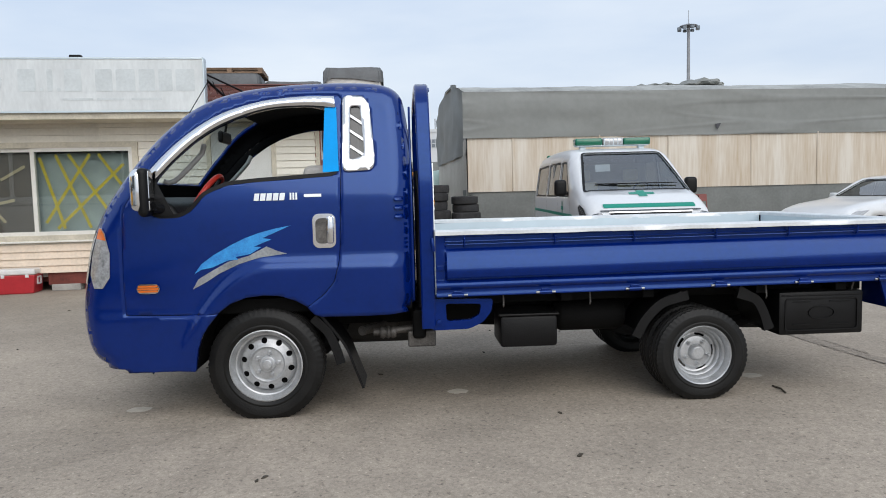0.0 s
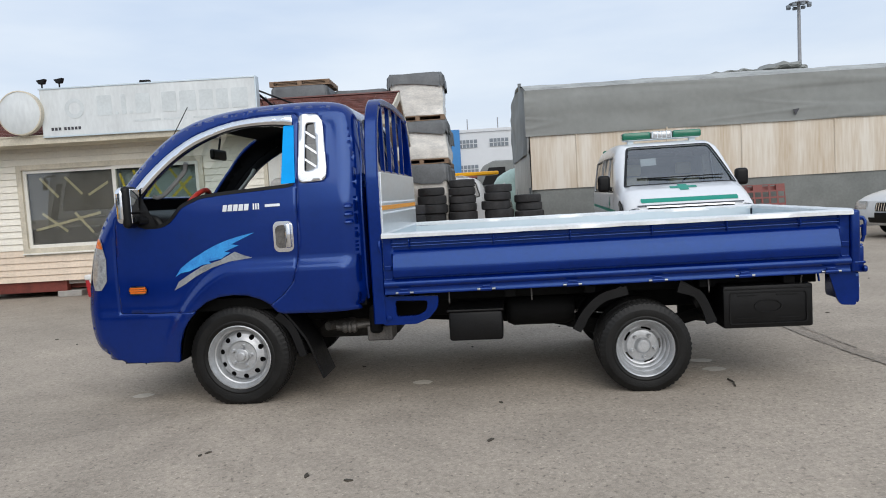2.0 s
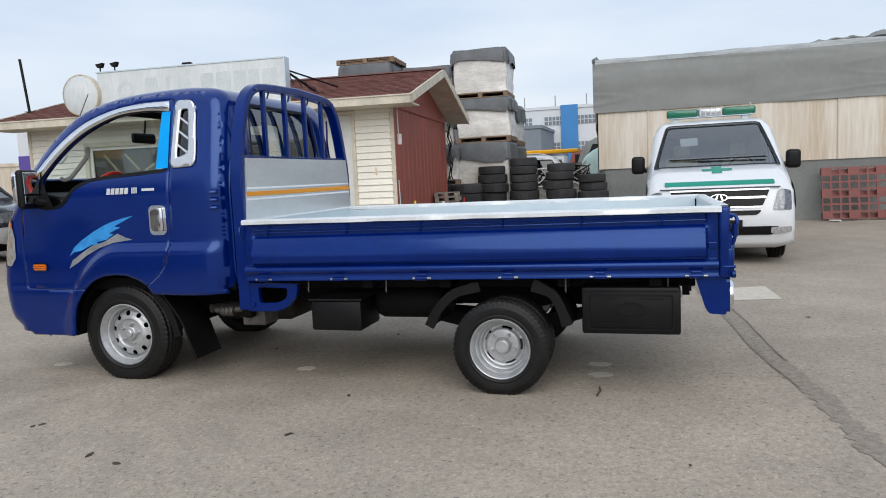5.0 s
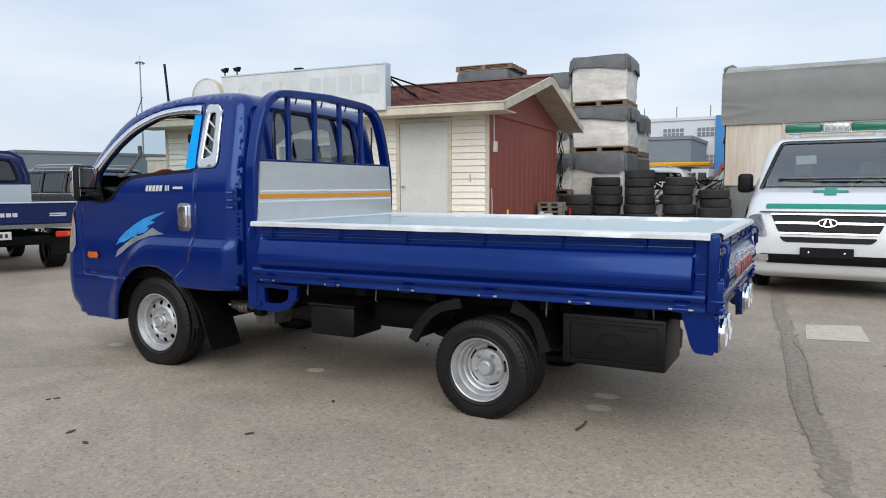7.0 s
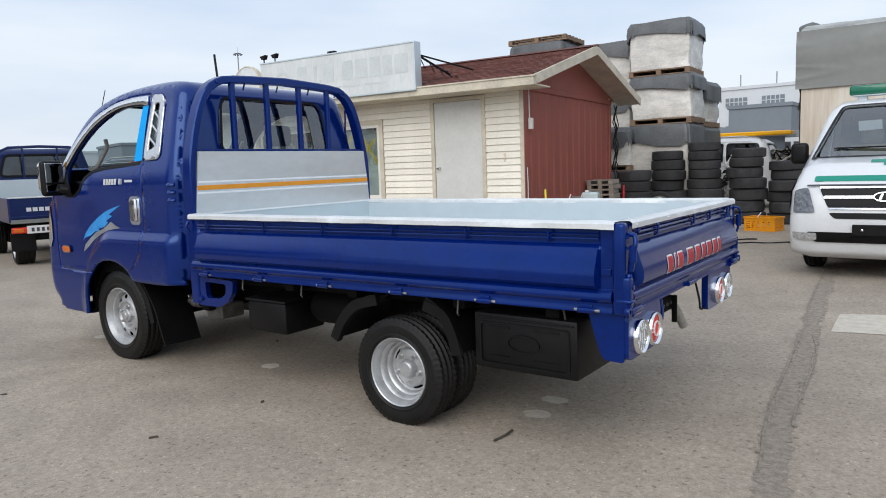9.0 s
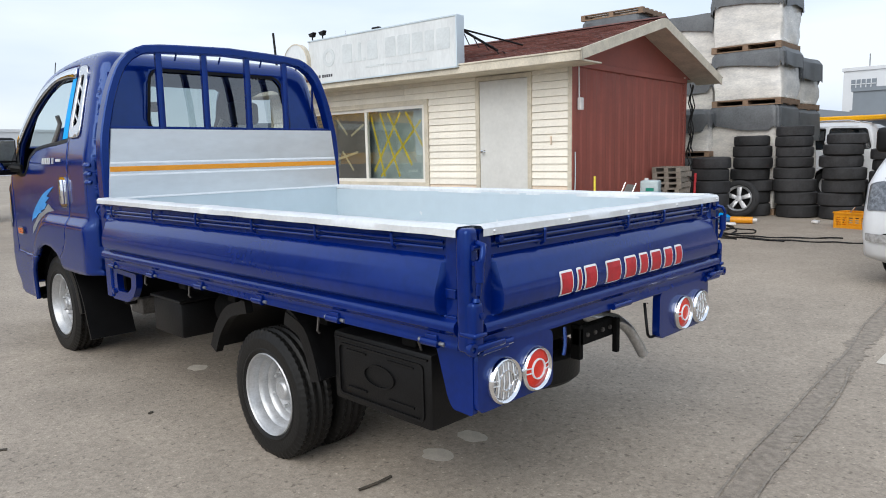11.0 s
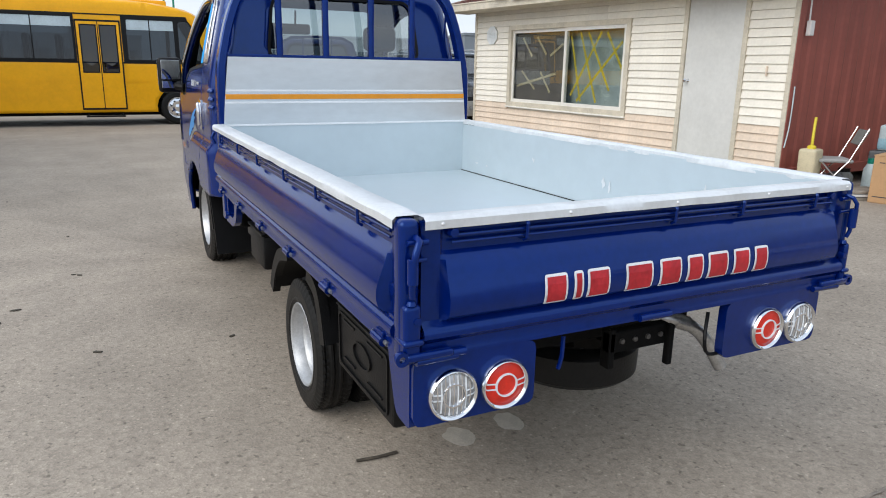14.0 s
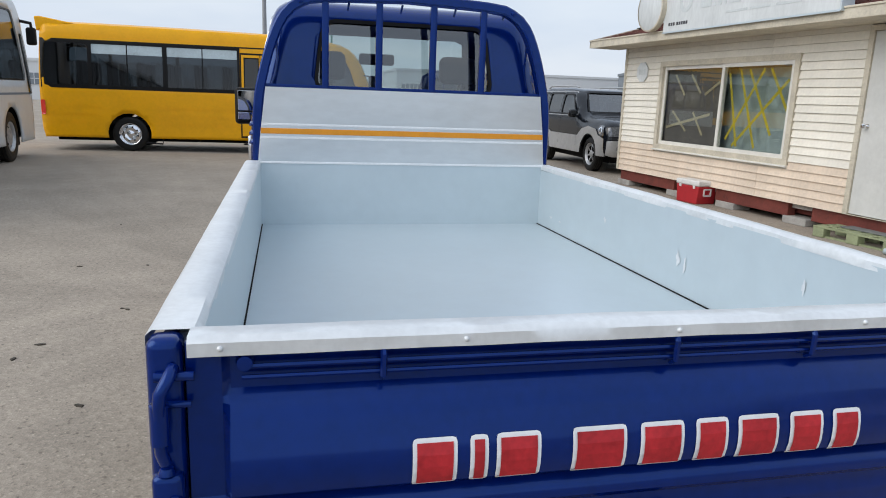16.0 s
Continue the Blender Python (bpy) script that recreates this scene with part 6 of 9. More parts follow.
# roof sign
sign = thing("roof_sign", BUILD, "faded white shop sign board with a round disc", "sign")
sb = part("sign_board", box((-4.82, -0.62, 2.53), (-1.53, -0.46, 3.25), 0.01), SIGN_WHITE, sign)
part("sign_edge", box((-4.83, -0.63, 3.235), (-1.52, -0.45, 3.26), 0.004), GALV, sb)
part("sign_edge", box((-1.535, -0.63, 2.52), (-1.515, -0.45, 3.26), 0.004), GALV, sb)
part("sign_bottom_drip", box((-4.82, -0.625, 2.515), (-1.53, -0.6, 2.535)), GALV, sb)
u = -3.95
for w in (0.22, 0.05, 0.07, 0.05, 0.22, None, 0.22, 0.25, 0.21, 0.18, 0.25):
    if w is None:
        u += 0.13
        continue
    zb, zt = (2.80, 3.10) if w > 0.06 else (2.80, 2.85)
    part("letter_bar", plate(cut_corners(rect(u, zb, u + w, zt), 0.02, 2), [], -0.624, -0.619), SIGN_FADED, sb, "washed-out letter bar")
    u += w + 0.05
part("ring_mark", plate(ring_points(0.15, 28, 0, (-4.30, 2.93)), [ring_points(0.09, 28, 0, (-4.30, 2.93))], -0.624, -0.619), SIGN_FADED, sb)
for k, (a, b) in enumerate(((-3.4, -3.0), (-2.95, -2.6), (-2.5, -2.1))):
    part("small_mark", box((a, -0.623, 2.68), (b, -0.619, 2.71)), SIGN_FADED, sb)
u = -4.68
for k in range(8):
    part("dark_letter_bar", box((u, -0.624, 2.615), (u + 0.038, -0.619, 2.66)), DARK_INK, sb)
    u += 0.055 + (0.03 if k == 2 else 0)
disc = part("sign_disc", lathe([(0, -0.70), (0.31, -0.70), (0.325, -0.69), (0.325, -0.62), (0, -0.62)], "y", 44, at=(-5.10, 0, 2.90)), SIGN_WHITE, sign, "round white sign disc, blank", 40)
part("disc_rim", lathe([(0.315, -0.705), (0.335, -0.7), (0.335, -0.61), (0.315, -0.61)], "y", 44, at=(-5.10, 0, 2.90)), FASCIA, disc)
for u in (-4.6, -3.2, -1.7):
    part("sign_strut", tube([(u, -0.46, 3.15), (u + 0.35, 0.15, 2.80)], 0.02, seg=8), BLACK, sign)
    part("sign_foot", box((u - 0.04, -0.56, 2.50), (u + 0.04, -0.47, 2.56)), BLACK, sign)
for k in range(5):
    part("strut_lattice", tube([(-1.55 + 0.09 * k, -0.44 + 0.12 * k, 3.05 - 0.07 * k), (-1.5 + 0.09 * k, -0.35 + 0.12 * k, 2.85 - 0.04 * k)], 0.008, seg=5), BLACK, sign)
part("strut_chord", tube([(-1.55, -0.44, 3.07), (-1.0, 0.3, 2.86)], 0.014, seg=6), BLACK, sign)
for u in (-4.82, -4.55):
    fl = thing("floodlight", BUILD @ pose(u, -0.52, 3.255), "small black floodlight on the sign", "lamp", "floodlights on the sign")
    part("stem", tube([(0, 0, 0), (0, 0, 0.09)], 0.012), BLACK, fl)
    part("head", prism([(-0.07, 0.14), (0.07, 0.16), (0.04, 0.085), (-0.03, 0.08)], -0.04, 0.04, bevel=0.008), BLACK, fl)
fl = thing("floodlight", BUILD @ pose(-3.22, -0.54, 3.255), "low black floodlight on the sign", "lamp", "floodlights on the sign")
part("head", box((-0.08, -0.04, 0.0), (0.08, 0.04, 0.05), 0.015), BLACK, fl)
pole = thing("roof_pole", BUILD @ pose(-7.12, 0.45, 2.83), "thin black pole standing on the roof", "pole")
part("shaft", tube([(0, 0, 0), (-0.10, 0, 0.98)], 0.024, seg=8), BLACK, pole, smooth=60)
part("foot", box((-0.06, -0.06, -0.02), (0.06, 0.06, 0.02), 0.005), BLACK, pole)

# ---- warehouse tent ----
tent = thing("storage_tent", pose(2.4, 12.8, 0, 0, 0, 2.5), "long storage tent of grey-green and beige tarpaulin", "tent")
TL, TD = 26.0, 7.0


def cloth(put, nu, nv):
    bm = bmesh.new()
    g = [[bm.verts.new(put(i / nu, j / nv)) for j in range(nv + 1)] for i in range(nu + 1)]
    for i in range(nu):
        for j in range(nv):
            bm.faces.new((g[i][j], g[i + 1][j], g[i + 1][j + 1], g[i][j + 1]))
    return bm


part("base_wall", box((0.02, 0.0, 0.0), (TL, 0.12, 1.36)), WALL_GREY, tent, "grey painted base wall")
part("base_wall", box((0.0, 0.0, 0.0), (0.12, TD, 1.36)), WALL_GREY, tent)
n3 = lambda x, y, z: noise.noise((x, y, z))
crease = lambda x, z, q: max(0.0, 1 - abs(n3(x, z, q)) / 0.07)
part("beige_band", cloth(lambda u, v: (u * TL, -0.03 + 0.025 * n3(u * TL * 0.9, v * 1.3, 1), 1.30 + 1.34 * v), 90, 5), CANVAS_BEIGE, tent, "rust-streaked beige tarpaulin band", 60)
part("beige_band_end", cloth(lambda u, v: (-0.02 + 0.05 * n3(u * 5, v * 2, 4), u * TD, 0.4 + 2.26 * v), 24, 5), material("pale_end_tarpaulin", (0.55, 0.53, 0.47), 0.7, 0, 0.10, 1.1, bump=0.25, bscale=3, color2=(0.44, 0.41, 0.35)), tent, "pale loose end sheet", smooth=60)
part("dark_skirt", cloth(lambda u, v: (u * TL - 0.10, -0.06 + 0.045 * n3(u * TL * 0.7, v * 2.5, 7) - 0.035 * crease(u * TL * 0.16, v * 2.6, 21) * (0.5 + n3(u * TL * 0.3, 3, 2)) - 0.028 * crease(u * TL * 0.30 + v, v * 1.7, 44) * max(0.0, n3(u * TL * 0.21, 9, 6)) + 0.12 * max(0, v - 0.8), 2.585 + 0.012 * n3(u * 40, 0, 2) * (1 - v) + 1.10 * v), 220, 34), CANVAS_DARK, tent, "grey-green tarpaulin skirt with creases", 60)
part("dark_skirt_end", cloth(lambda u, v: (-0.06 + 0.10 * n3(u * 6, v * 3, 3) - 0.05 * math.sin(u * 9) * v, u * TD - 0.05, 2.2 + 1.49 * v + (0.60 * math.sin(math.pi * min(1, u * 1.0)) * v)), 34, 10), CANVAS_DARK, tent, "loose grey-green tarpaulin end", 60)
rz = lambda u, v: 3.66 + 0.52 * math.sin(math.pi * v) ** 0.8 + 0.05 * n3(u * TL * 0.5, v * 3, 5) + 0.02 * n3(u * TL * 1.7, v * 9, 9)
part("roof_cover", cloth(lambda u, v: (u * TL - 0.06, 0.05 + v * (TD - 0.1), rz(u, v)), 90, 20), CANVAS_TOP, tent, "weathered pale grey roof tarpaulin", 60)
part("back_wall", box((0.0, TD - 0.1, 0), (TL, TD, 3.7)), WALL_GREY, tent)
part("far_end_wall", box((TL - 0.1, 0, 0), (TL, TD, 3.9)), WALL_GREY, tent)
for k in range(11):
    u = 1.1 + 1.95 * k + 0.2 * (k % 2)
    part("frame_post", tube([(u, -0.035, 1.32), (u, -0.035, 2.62)], 0.022, seg=8), CANVAS_BEIGE, tent)
part("tear_flap", plate([(6.16, 2.84), (6.31, 2.86), (6.22, 2.70)], [], -0.12, -0.112), DARK_INK, tent, "black torn hole in the tarpaulin")
for k in range(5):
    rr = random.Random(30 + k)
    o = part("bunched_cover", wavy(dense_ball(rr.uniform(0.35, 0.7), rr.uniform(0.3, 0.5), rr.uniform(0.10, 0.20)), 0.09, 5), CANVAS_DARK, tent, "bunched loose tarpaulin on the roof", 40)
    o.location = (5.4 + 0.42 * k, rr.uniform(1.5, 2.4), 4.02)


# ---- pallets of wrapped bags ----
slats = {}


def pallet_parts(parent, w, d, mat, at):
    """The boards of a wooden pallet, each a piece of its own."""
    def piece(name, size, lo):
        key = (size, mat.name)
        if key not in slats:
            bm = box((0, 0, 0), size)
            me = bpy.data.meshes.new(name)
            bm.to_mesh(me)
            bm.free()
            me.materials.append(mat)
            slats[key] = me
        o = new(name, slats[key])
        o.parent, o.location = parent, Vector(lo) + Vector(at)
    for k in range(6):
        piece("slat", (w, 0.1, 0.02), (-w / 2, -d / 2 + (d - 0.1) * k / 5, 0.10))
    for x in (-w / 2, -0.05, w / 2 - 0.1):
        piece("bearer", (0.1, d, 0.08), (x, -d / 2, 0.02))
    for k in range(3):
        piece("slat", (w, 0.1, 0.02), (-w / 2, -d / 2 + (d - 0.1) * k / 2, 0.0))


def wrapped(name, x, y, rz, tiers, w=1.28, d=1.15, base=0.0):
    """A stack of pallets: wood below, wrapped bags, a dark sheet over each."""
    s = thing(name, pose(x, y, base, 0, 0, rz), "stack of film-wrapped bags on pallets under grey sheets", "pallet stack", "wrapped pallet stacks")
    z = 0.0
    for i, (hb, ht) in enumerate(tiers):
        j = 0.04 * n3(x * 3, y, i * 5.0)
        pallet_parts(s, w, d, WOOD, (j, 0, z))
        z += 0.12
        bm = box((-w / 2 + 0.03, -d / 2 + 0.03, 0), (w / 2 - 0.03, d / 2 - 0.03, hb), 0.03)
        bmesh.ops.subdivide_edges(bm, edges=[e for e in bm.edges if e.calc_length() > 0.3], cuts=5, use_grid_fill=True)
        for v in bm.verts:
            k = noise.noise((v.co.x * 3 + i * 9, v.co.y * 3 + x, v.co.z * 4)) * 0.045 + 0.02 * math.cos(v.co.z / 0.155 * 2 * math.pi)
            v.co.x += k * np.sign(v.co.x)
            v.co.y += k * np.sign(v.co.y)
        o = part("wrapped_load", bm, WRAP, s, "pale bags in clear stretch film", 70)
        o.location = (j, 0, z)
        z += hb
        bm = bmesh.new()
        nn = 72
        top, mid_, low = [], [], []
        for k in range(nn):
            a = 2 * math.pi * k / nn
            c, q = math.cos(a), math.sin(a)
            e = 0.13
            px, py = math.copysign(abs(c) ** e, c) * w / 2, math.copysign(abs(q) ** e, q) * d / 2
            r1, r2 = n3(k * 0.61, i, x), n3(k * 0.37, i + 5, x) + 0.6 * n3(k * 0.93, i + 8, x)
            top.append(bm.verts.new((px * 0.97, py * 0.97, 0.045 + 0.03 * r1)))
            mid_.append(bm.verts.new((px * (1.055 + 0.02 * r2), py * (1.055 + 0.02 * r2), -0.04 + 0.02 * r1)))
            low.append(bm.verts.new((px * (1.075 + 0.04 * r1), py * (1.075 + 0.04 * r1), -ht - 0.16 * r2)))
        c = bm.verts.new((0.1 * w, 0, 0.11))
        for k in range(nn):
            m = (k + 1) % nn
            bm.faces.new((c, top[k], top[m]))
            bm.faces.new((top[k], mid_[k], mid_[m], top[m]))
            bm.faces.new((mid_[k], low[k], low[m], mid_[m]))
        o = part("cover_sheet", bm, TARP_GREY, s, "dark grey cover sheet", 28)
        o.location = (j, 0, z)
        z += 0.03
    return s, z


wrapped("pallet_stack", -0.23, 12.78, 2, [(1.91, 0.42), (0.87, 0.26), (0.95, 0.30)])
wrapped("pallet_stack", -0.28, 14.1, -3, [(1.85, 0.5), (0.85, 0.35)])
s3, zt = wrapped("pallet_stack", -2.95, 12.45, 4, [(1.65, 0.3), (1.05, 0.3), (0.9, 0.3)])
pallet_parts(s3, 1.42, 1.15, WOOD, (0, 0, zt))
s4, zt = wrapped("pallet_stack", -1.7, 13.2, 6, [(1.55, 0.3), (1.0, 0.35), (0.95, 0.3)])
wrapped("pallet_stack", -1.45, 12.45, 6, [(0.95, 0.3), (0.75, 0.3)])


# ---- used tyres ----
def loose_tyre(R, w, seed):
    bm = tyre_mesh(R, w, R * 0.6, 0, 72, 4)
    bmesh.ops.rotate(bm, verts=bm.verts, cent=(0, 0, 0), matrix=Matrix.Rotation(radians(90), 3, "X"))
    return bm


proto = [tagged(link("tyre", loose_tyre(R, w, k), RUBBER_OLD, None, "", 40), "worn black used car tyre lying flat", "tyre", "stacked used tyres") for k, (R, w) in enumerate(((0.345, 0.215), (0.315, 0.19), (0.36, 0.235)))]
used = set()


def tyre_at(k, m):
    if k not in used:
        used.add(k)
        proto[k].matrix_world = m
        return proto[k]
    return copy_thing(proto[k], m)


rw_ = random.Random(12)
for x, y, kinds in ((-0.80, 12.15, (2, 2, 0, 0, 0, )), (0.03, 12.12, (2, 2, 0, 0, 0, 0, 1)), (0.78, 12.2, (2, 2, 2, 0, 1, 1, 1, 1)), (1.56, 12.18, (2, 2, 2, 0, 0, 1, 1)), (2.27, 12.3, (0, 0, 0, 0, 1, 1)), (-0.42, 11.2, (2, 2, 2, 0, 0)), (0.45, 12.95, (0, 0, 0, 0, 0, 0))):
    z = 0.0
    for k in kinds:
        h = (0.215, 0.19, 0.235)[k]
        tyre_at(k, pose(x + rw_.uniform(-0.05, 0.05), y + rw_.uniform(-0.05, 0.05), z + h / 2 - 0.003, rw_.uniform(-0.9, 0.9), 0, rw_.uniform(0, 360)))
        z += h - 0.004
# loose alloy wheel leaning on the stack
aw = thing("alloy_wheel", pose(0.02, 11.58, 0.335, -12, 0, 8), "silver five-spoke alloy wheel with tyre, leaning", "wheel")
part("tyre", tyre_mesh(0.345, 0.21, 0.235, 4, 48), RUBBER_OLD, aw, smooth=40)
bm = lathe([(0.2, -0.06), (0.232, -0.095), (0.238, -0.09), (0.236, 0.09)], "y", 40)
for k in range(5):
    a = k * 2 * math.pi / 5 + 0.3
    prism([(0.05 * math.cos(a) - 0.035 * math.sin(a), 0.05 * math.sin(a) + 0.035 * math.cos(a)), (0.225 * math.cos(a) - 0.045 * math.sin(a), 0.225 * math.sin(a) + 0.045 * math.cos(a)),
           (0.225 * math.cos(a) + 0.045 * math.sin(a), 0.225 * math.sin(a) - 0.045 * math.cos(a)), (0.05 * math.cos(a) + 0.035 * math.sin(a), 0.05 * math.sin(a) - 0.035 * math.cos(a))], -0.075, -0.05, "y", bm, 0.006)
lathe([(0, -0.085), (0.05, -0.082), (0.062, -0.07), (0.062, -0.04), (0, -0.04)], "y", 20, bm)
part("rim", bm, SILVER, aw, "silver alloy rim", 40)
part("rim_back", lathe([(0.23, 0.0), (0, 0.0)], "y", 24), BLACK_MATT, aw)


# ---- clutter by the red wall ----
def crate_at(m, mat, label):
    c = thing("plastic_crate", m, label, "crate")
    for y in (-0.17, 0.17):
        holes = [rect(-0.23 + 0.095 * i, 0.05 + 0.035 * j, -0.23 + 0.095 * i + 0.07, 0.05 + 0.035 * j + 0.018) for i in range(5) for j in range(4)]
        part("side", plate(rect(-0.27, 0.0, 0.27, 0.24), holes, y - 0.008, y + 0.008), mat, c)
    for x in (-0.27, 0.27):
        holes = [rect(-0.13 + 0.09 * i, 0.05 + 0.035 * j, -0.13 + 0.09 * i + 0.065, 0.05 + 0.035 * j + 0.018) for i in range(3) for j in range(3)] + [rect(-0.05, 0.18, 0.05, 0.215)]
        part("end", plate(rect(-0.17, 0.0, 0.17, 0.24), holes, x - 0.008, x + 0.008, "x"), mat, c)
    part("rim", plate(rounded(-0.295, -0.195, 0.295, 0.195, 0.03), [rounded(-0.262, -0.162, 0.262, 0.162, 0.02)], 0.225, 0.25, "z"), mat, c)
    part("bottom", box((-0.27, -0.17, 0.0), (0.27, 0.17, 0.012)), mat, c)
    return c


crate_at(pose(2.18, 10.75, 0, 0, 0, -14), CRATE_ORANGE, "orange plastic crate with tools in it")
tl = thing("hand_tool", pose(2.0, 10.72, 0.12, 0, 0, 20), "thin silver tool sticking out of a crate", "tool")
part("blade", tube([(0, 0, 0), (0.14, 0, 0.2)], 0.012, seg=6), CHROME, tl)
part("grip", tube([(-0.05, 0, -0.10), (0, 0, 0)], 0.018, seg=8), BLACK, tl)


def plastic_pallet(m, mat, label, w=1.15, d=1.05, h=0.13, grid=7):
    p = thing("plastic_pallet", m, label, "pallet")
    holes, st = [], w / grid
    for i in range(grid):
        for j in range(grid):
            if i % 3 == 0 and j % 3 == 0:
                continue
            holes.append(rect(-w / 2 + st * i + 0.02, -d / 2 + d / grid * j + 0.02, -w / 2 + st * (i + 1) - 0.02, -d / 2 + d / grid * (j + 1) - 0.02))
    part("deck", plate(rect(-w / 2, -d / 2, w / 2, d / 2), holes, h - 0.02, h, "z"), mat, p)
    for i in (0, 3, 6):
        for j in (0, 3, 6):
            x, y = -w / 2 + st * i, -d / 2 + d / grid * j
            part("foot", box((x, y, 0), (x + st, y + d / grid, h - 0.02), 0.01), mat, p)
    for j in (0, 3, 6):
        y = -d / 2 + d / grid * j
        part("runner", box((-w / 2, y + 0.03, 0), (w / 2, y + d / grid - 0.03, 0.02)), mat, p)
    return p


plastic_pallet(pose(7.62, 12.72, 0.56, 80, 0, 0), PALLET_RED, "red plastic pallet leaning upright on a wall", 1.22, 1.1)
plastic_pallet(pose(-1.64, 6.79, 0, 0, 0, 8), PALLET_GREEN, "pale green plastic pallet lying on asphalt", 1.05, 0.85)
wood_step = thing("door_mat_board", pose(-1.62, 6.83, 0.13, 0, 0, 8), "dark worn board on a green pallet", "board")
part("board", box((-0.36, -0.26, 0), (0.46, 0.30, 0.014), 0.004), WALL_GREY, wood_step)

ck = thing("cool_box", pose(-4.76, 6.40, 0, 0, 0, 7) @ Matrix.Scale(0.80, 4), "red cool box with a white lid", "cool box")
part("body", prism([(-0.29, 0.0), (0.29, 0.0), (0.325, 0.34), (-0.325, 0.34)], -0.215, 0.215, bevel=0.02), RED_COOLER, ck, "red plastic body")
part("lid", box((-0.335, -0.23, 0.34), (0.335, 0.23, 0.445), 0.03, seg=3), WHITE_PLASTIC, ck, "white lid")
for x in (-0.33, 0.31):
    part("handle", plate(rounded(-0.09, 0.15, 0.09, 0.30, 0.02), [rounded(-0.062, 0.178, 0.062, 0.272, 0.012)], x, x + 0.02, "x"), WHITE_PLASTIC, ck, "white carrying handle")
for x in (-0.2, 0.2):
    part("catch", box((x - 0.03, -0.228, 0.29), (x + 0.03, -0.21, 0.35), 0.006), WHITE_PLASTIC, ck)

cb = thing("cardboard_box", pose(0.585, 7.66, 0, 0, 0, 16) @ Matrix.Scale(1.14, 4), "brown cardboard box with a rounded black mark", "box")
part("body", box((-0.225, -0.30, 0), (0.225, 0.30, 0.47), 0.008), CARTON, cb)
part("flap", box((-0.229, -0.304, 0.469), (-0.004, 0.304, 0.478), 0.002), CARTON, cb)
part("flap", box((0.004, -0.304, 0.469), (0.229, 0.304, 0.475), 0.002), CARTON, cb)
part("tape", box((-0.03, -0.306, 0.36), (0.03, -0.3, 0.47)), PLASTIC_CREAM, cb, "clear brown packing tape")
for pts, hl in (([(-0.085, 0.30), (-0.055, 0.30), (-0.055, 0.235), (-0.005, 0.235), (-0.005, 0.21), (-0.07, 0.20), (-0.085, 0.215)], []), (rounded(0.0, 0.20, 0.075, 0.268, 0.03), [rounded(0.026, 0.222, 0.052, 0.246, 0.012)]), ([(0.002, 0.30), (0.028, 0.30), (0.028, 0.25), (0.002, 0.25)], [])):
    part("printed_mark", plate(pts, hl, -0.3025, -0.2995), DARK_INK, cb)
for x, z, w in ((-0.17, 0.40, 0.05), (0.05, 0.40, 0.12), (-0.19, 0.06, 0.22), (-0.05, 0.045, 0.2)):
    part("printed_line", box((x, -0.302, z), (x + w, -0.299, z + 0.009)), DARK_INK, cb)

jc = thing("fuel_can", pose(-0.16, 6.98, 0, 0, 0, 15), "cream plastic fuel can with a yellow spout", "can")
bm = box((-0.105, -0.125, 0), (0.105, 0.125, 0.56), 0.035, seg=3)
for v in bm.verts:
    v.co.x, v.co.y = v.co.x * (0.88 + 0.2 * v.co.z), v.co.y * (0.88 + 0.2 * v.co.z)
part("body", bm, PLASTIC_CREAM, jc, smooth=50)
part("collar", lathe([(0.05, 0.55), (0.05, 0.585), (0.03, 0.60)], "z", 16), YELLOW_TAPE, jc)
part("spout", tube(smooth_line([(0, 0, 0.58), (-0.005, 0.01, 0.70), (-0.02, 0.05, 0.82), (-0.03, 0.085, 0.92)], 0.04), 0.017, seg=12), YELLOW_TAPE, jc, "yellow spout", 60)

fc = thing("folding_chair", pose(-0.08, 7.26, 0, 0, 0, 52) @ Matrix.Scale(0.95, 4), "old grey folding chair with a chrome tube frame", "chair")
bm = box((-0.2, -0.2, 0.43), (0.2, 0.2, 0.475), 0.02, seg=3)
part("seat", bm, TRIM_GREY, fc, smooth=50)
bm = box((0.0, -0.17, 0.0), (0.02, 0.17, 0.20), 0.012)
for v in bm.verts:
    v.co.x += 0.5 * v.co.y ** 2
bmesh.ops.rotate(bm, verts=bm.verts, cent=(0, 0, 0), matrix=Matrix.Rotation(radians(24), 3, "Y"))
bmesh.ops.translate(bm, verts=bm.verts, vec=(0.225, 0, 0.66))
part("backrest", bm, WALL_GREY, fc)
for y in (-0.2, 0.2):
    part("leg", tube([(-0.22, y, 0.011), (0.14, y, 0.46), (0.31, y, 0.86)], 0.011, seg=8), CHROME, fc)
    part("leg", tube([(0.24, y, 0.011), (-0.17, y, 0.44)], 0.011, seg=8), CHROME, fc)
part("crossbar", tube([(-0.2, -0.2, 0.03), (-0.2, 0.2, 0.03)], 0.009, seg=8), CHROME, fc)

jug = thing("water_jug", pose(-0.03, 8.32, 0.50, 0, 0, 18) @ Matrix.Scale(0.8, 4), "pale translucent square jug with blue liquid on a crate", "jug")
part("body", box((-0.17, -0.18, 0), (0.17, 0.18, 0.40), 0.04, seg=3), PLASTIC_PALE, jug, smooth=50)
part("liquid", box((-0.173, -0.183, 0.01), (0.173, 0.183, 0.22), 0.04, seg=3), material("pale_blue_liquid", (0.33, 0.56, 0.66), 0.35, 0, 0.15, 8), jug, "blue liquid showing through", 50)
part("cap", lathe([(0.04, 0.39), (0.04, 0.44), (0, 0.44)], "z", 14, at=(-0.08, 0, 0)), WHITE_PLASTIC, jug)
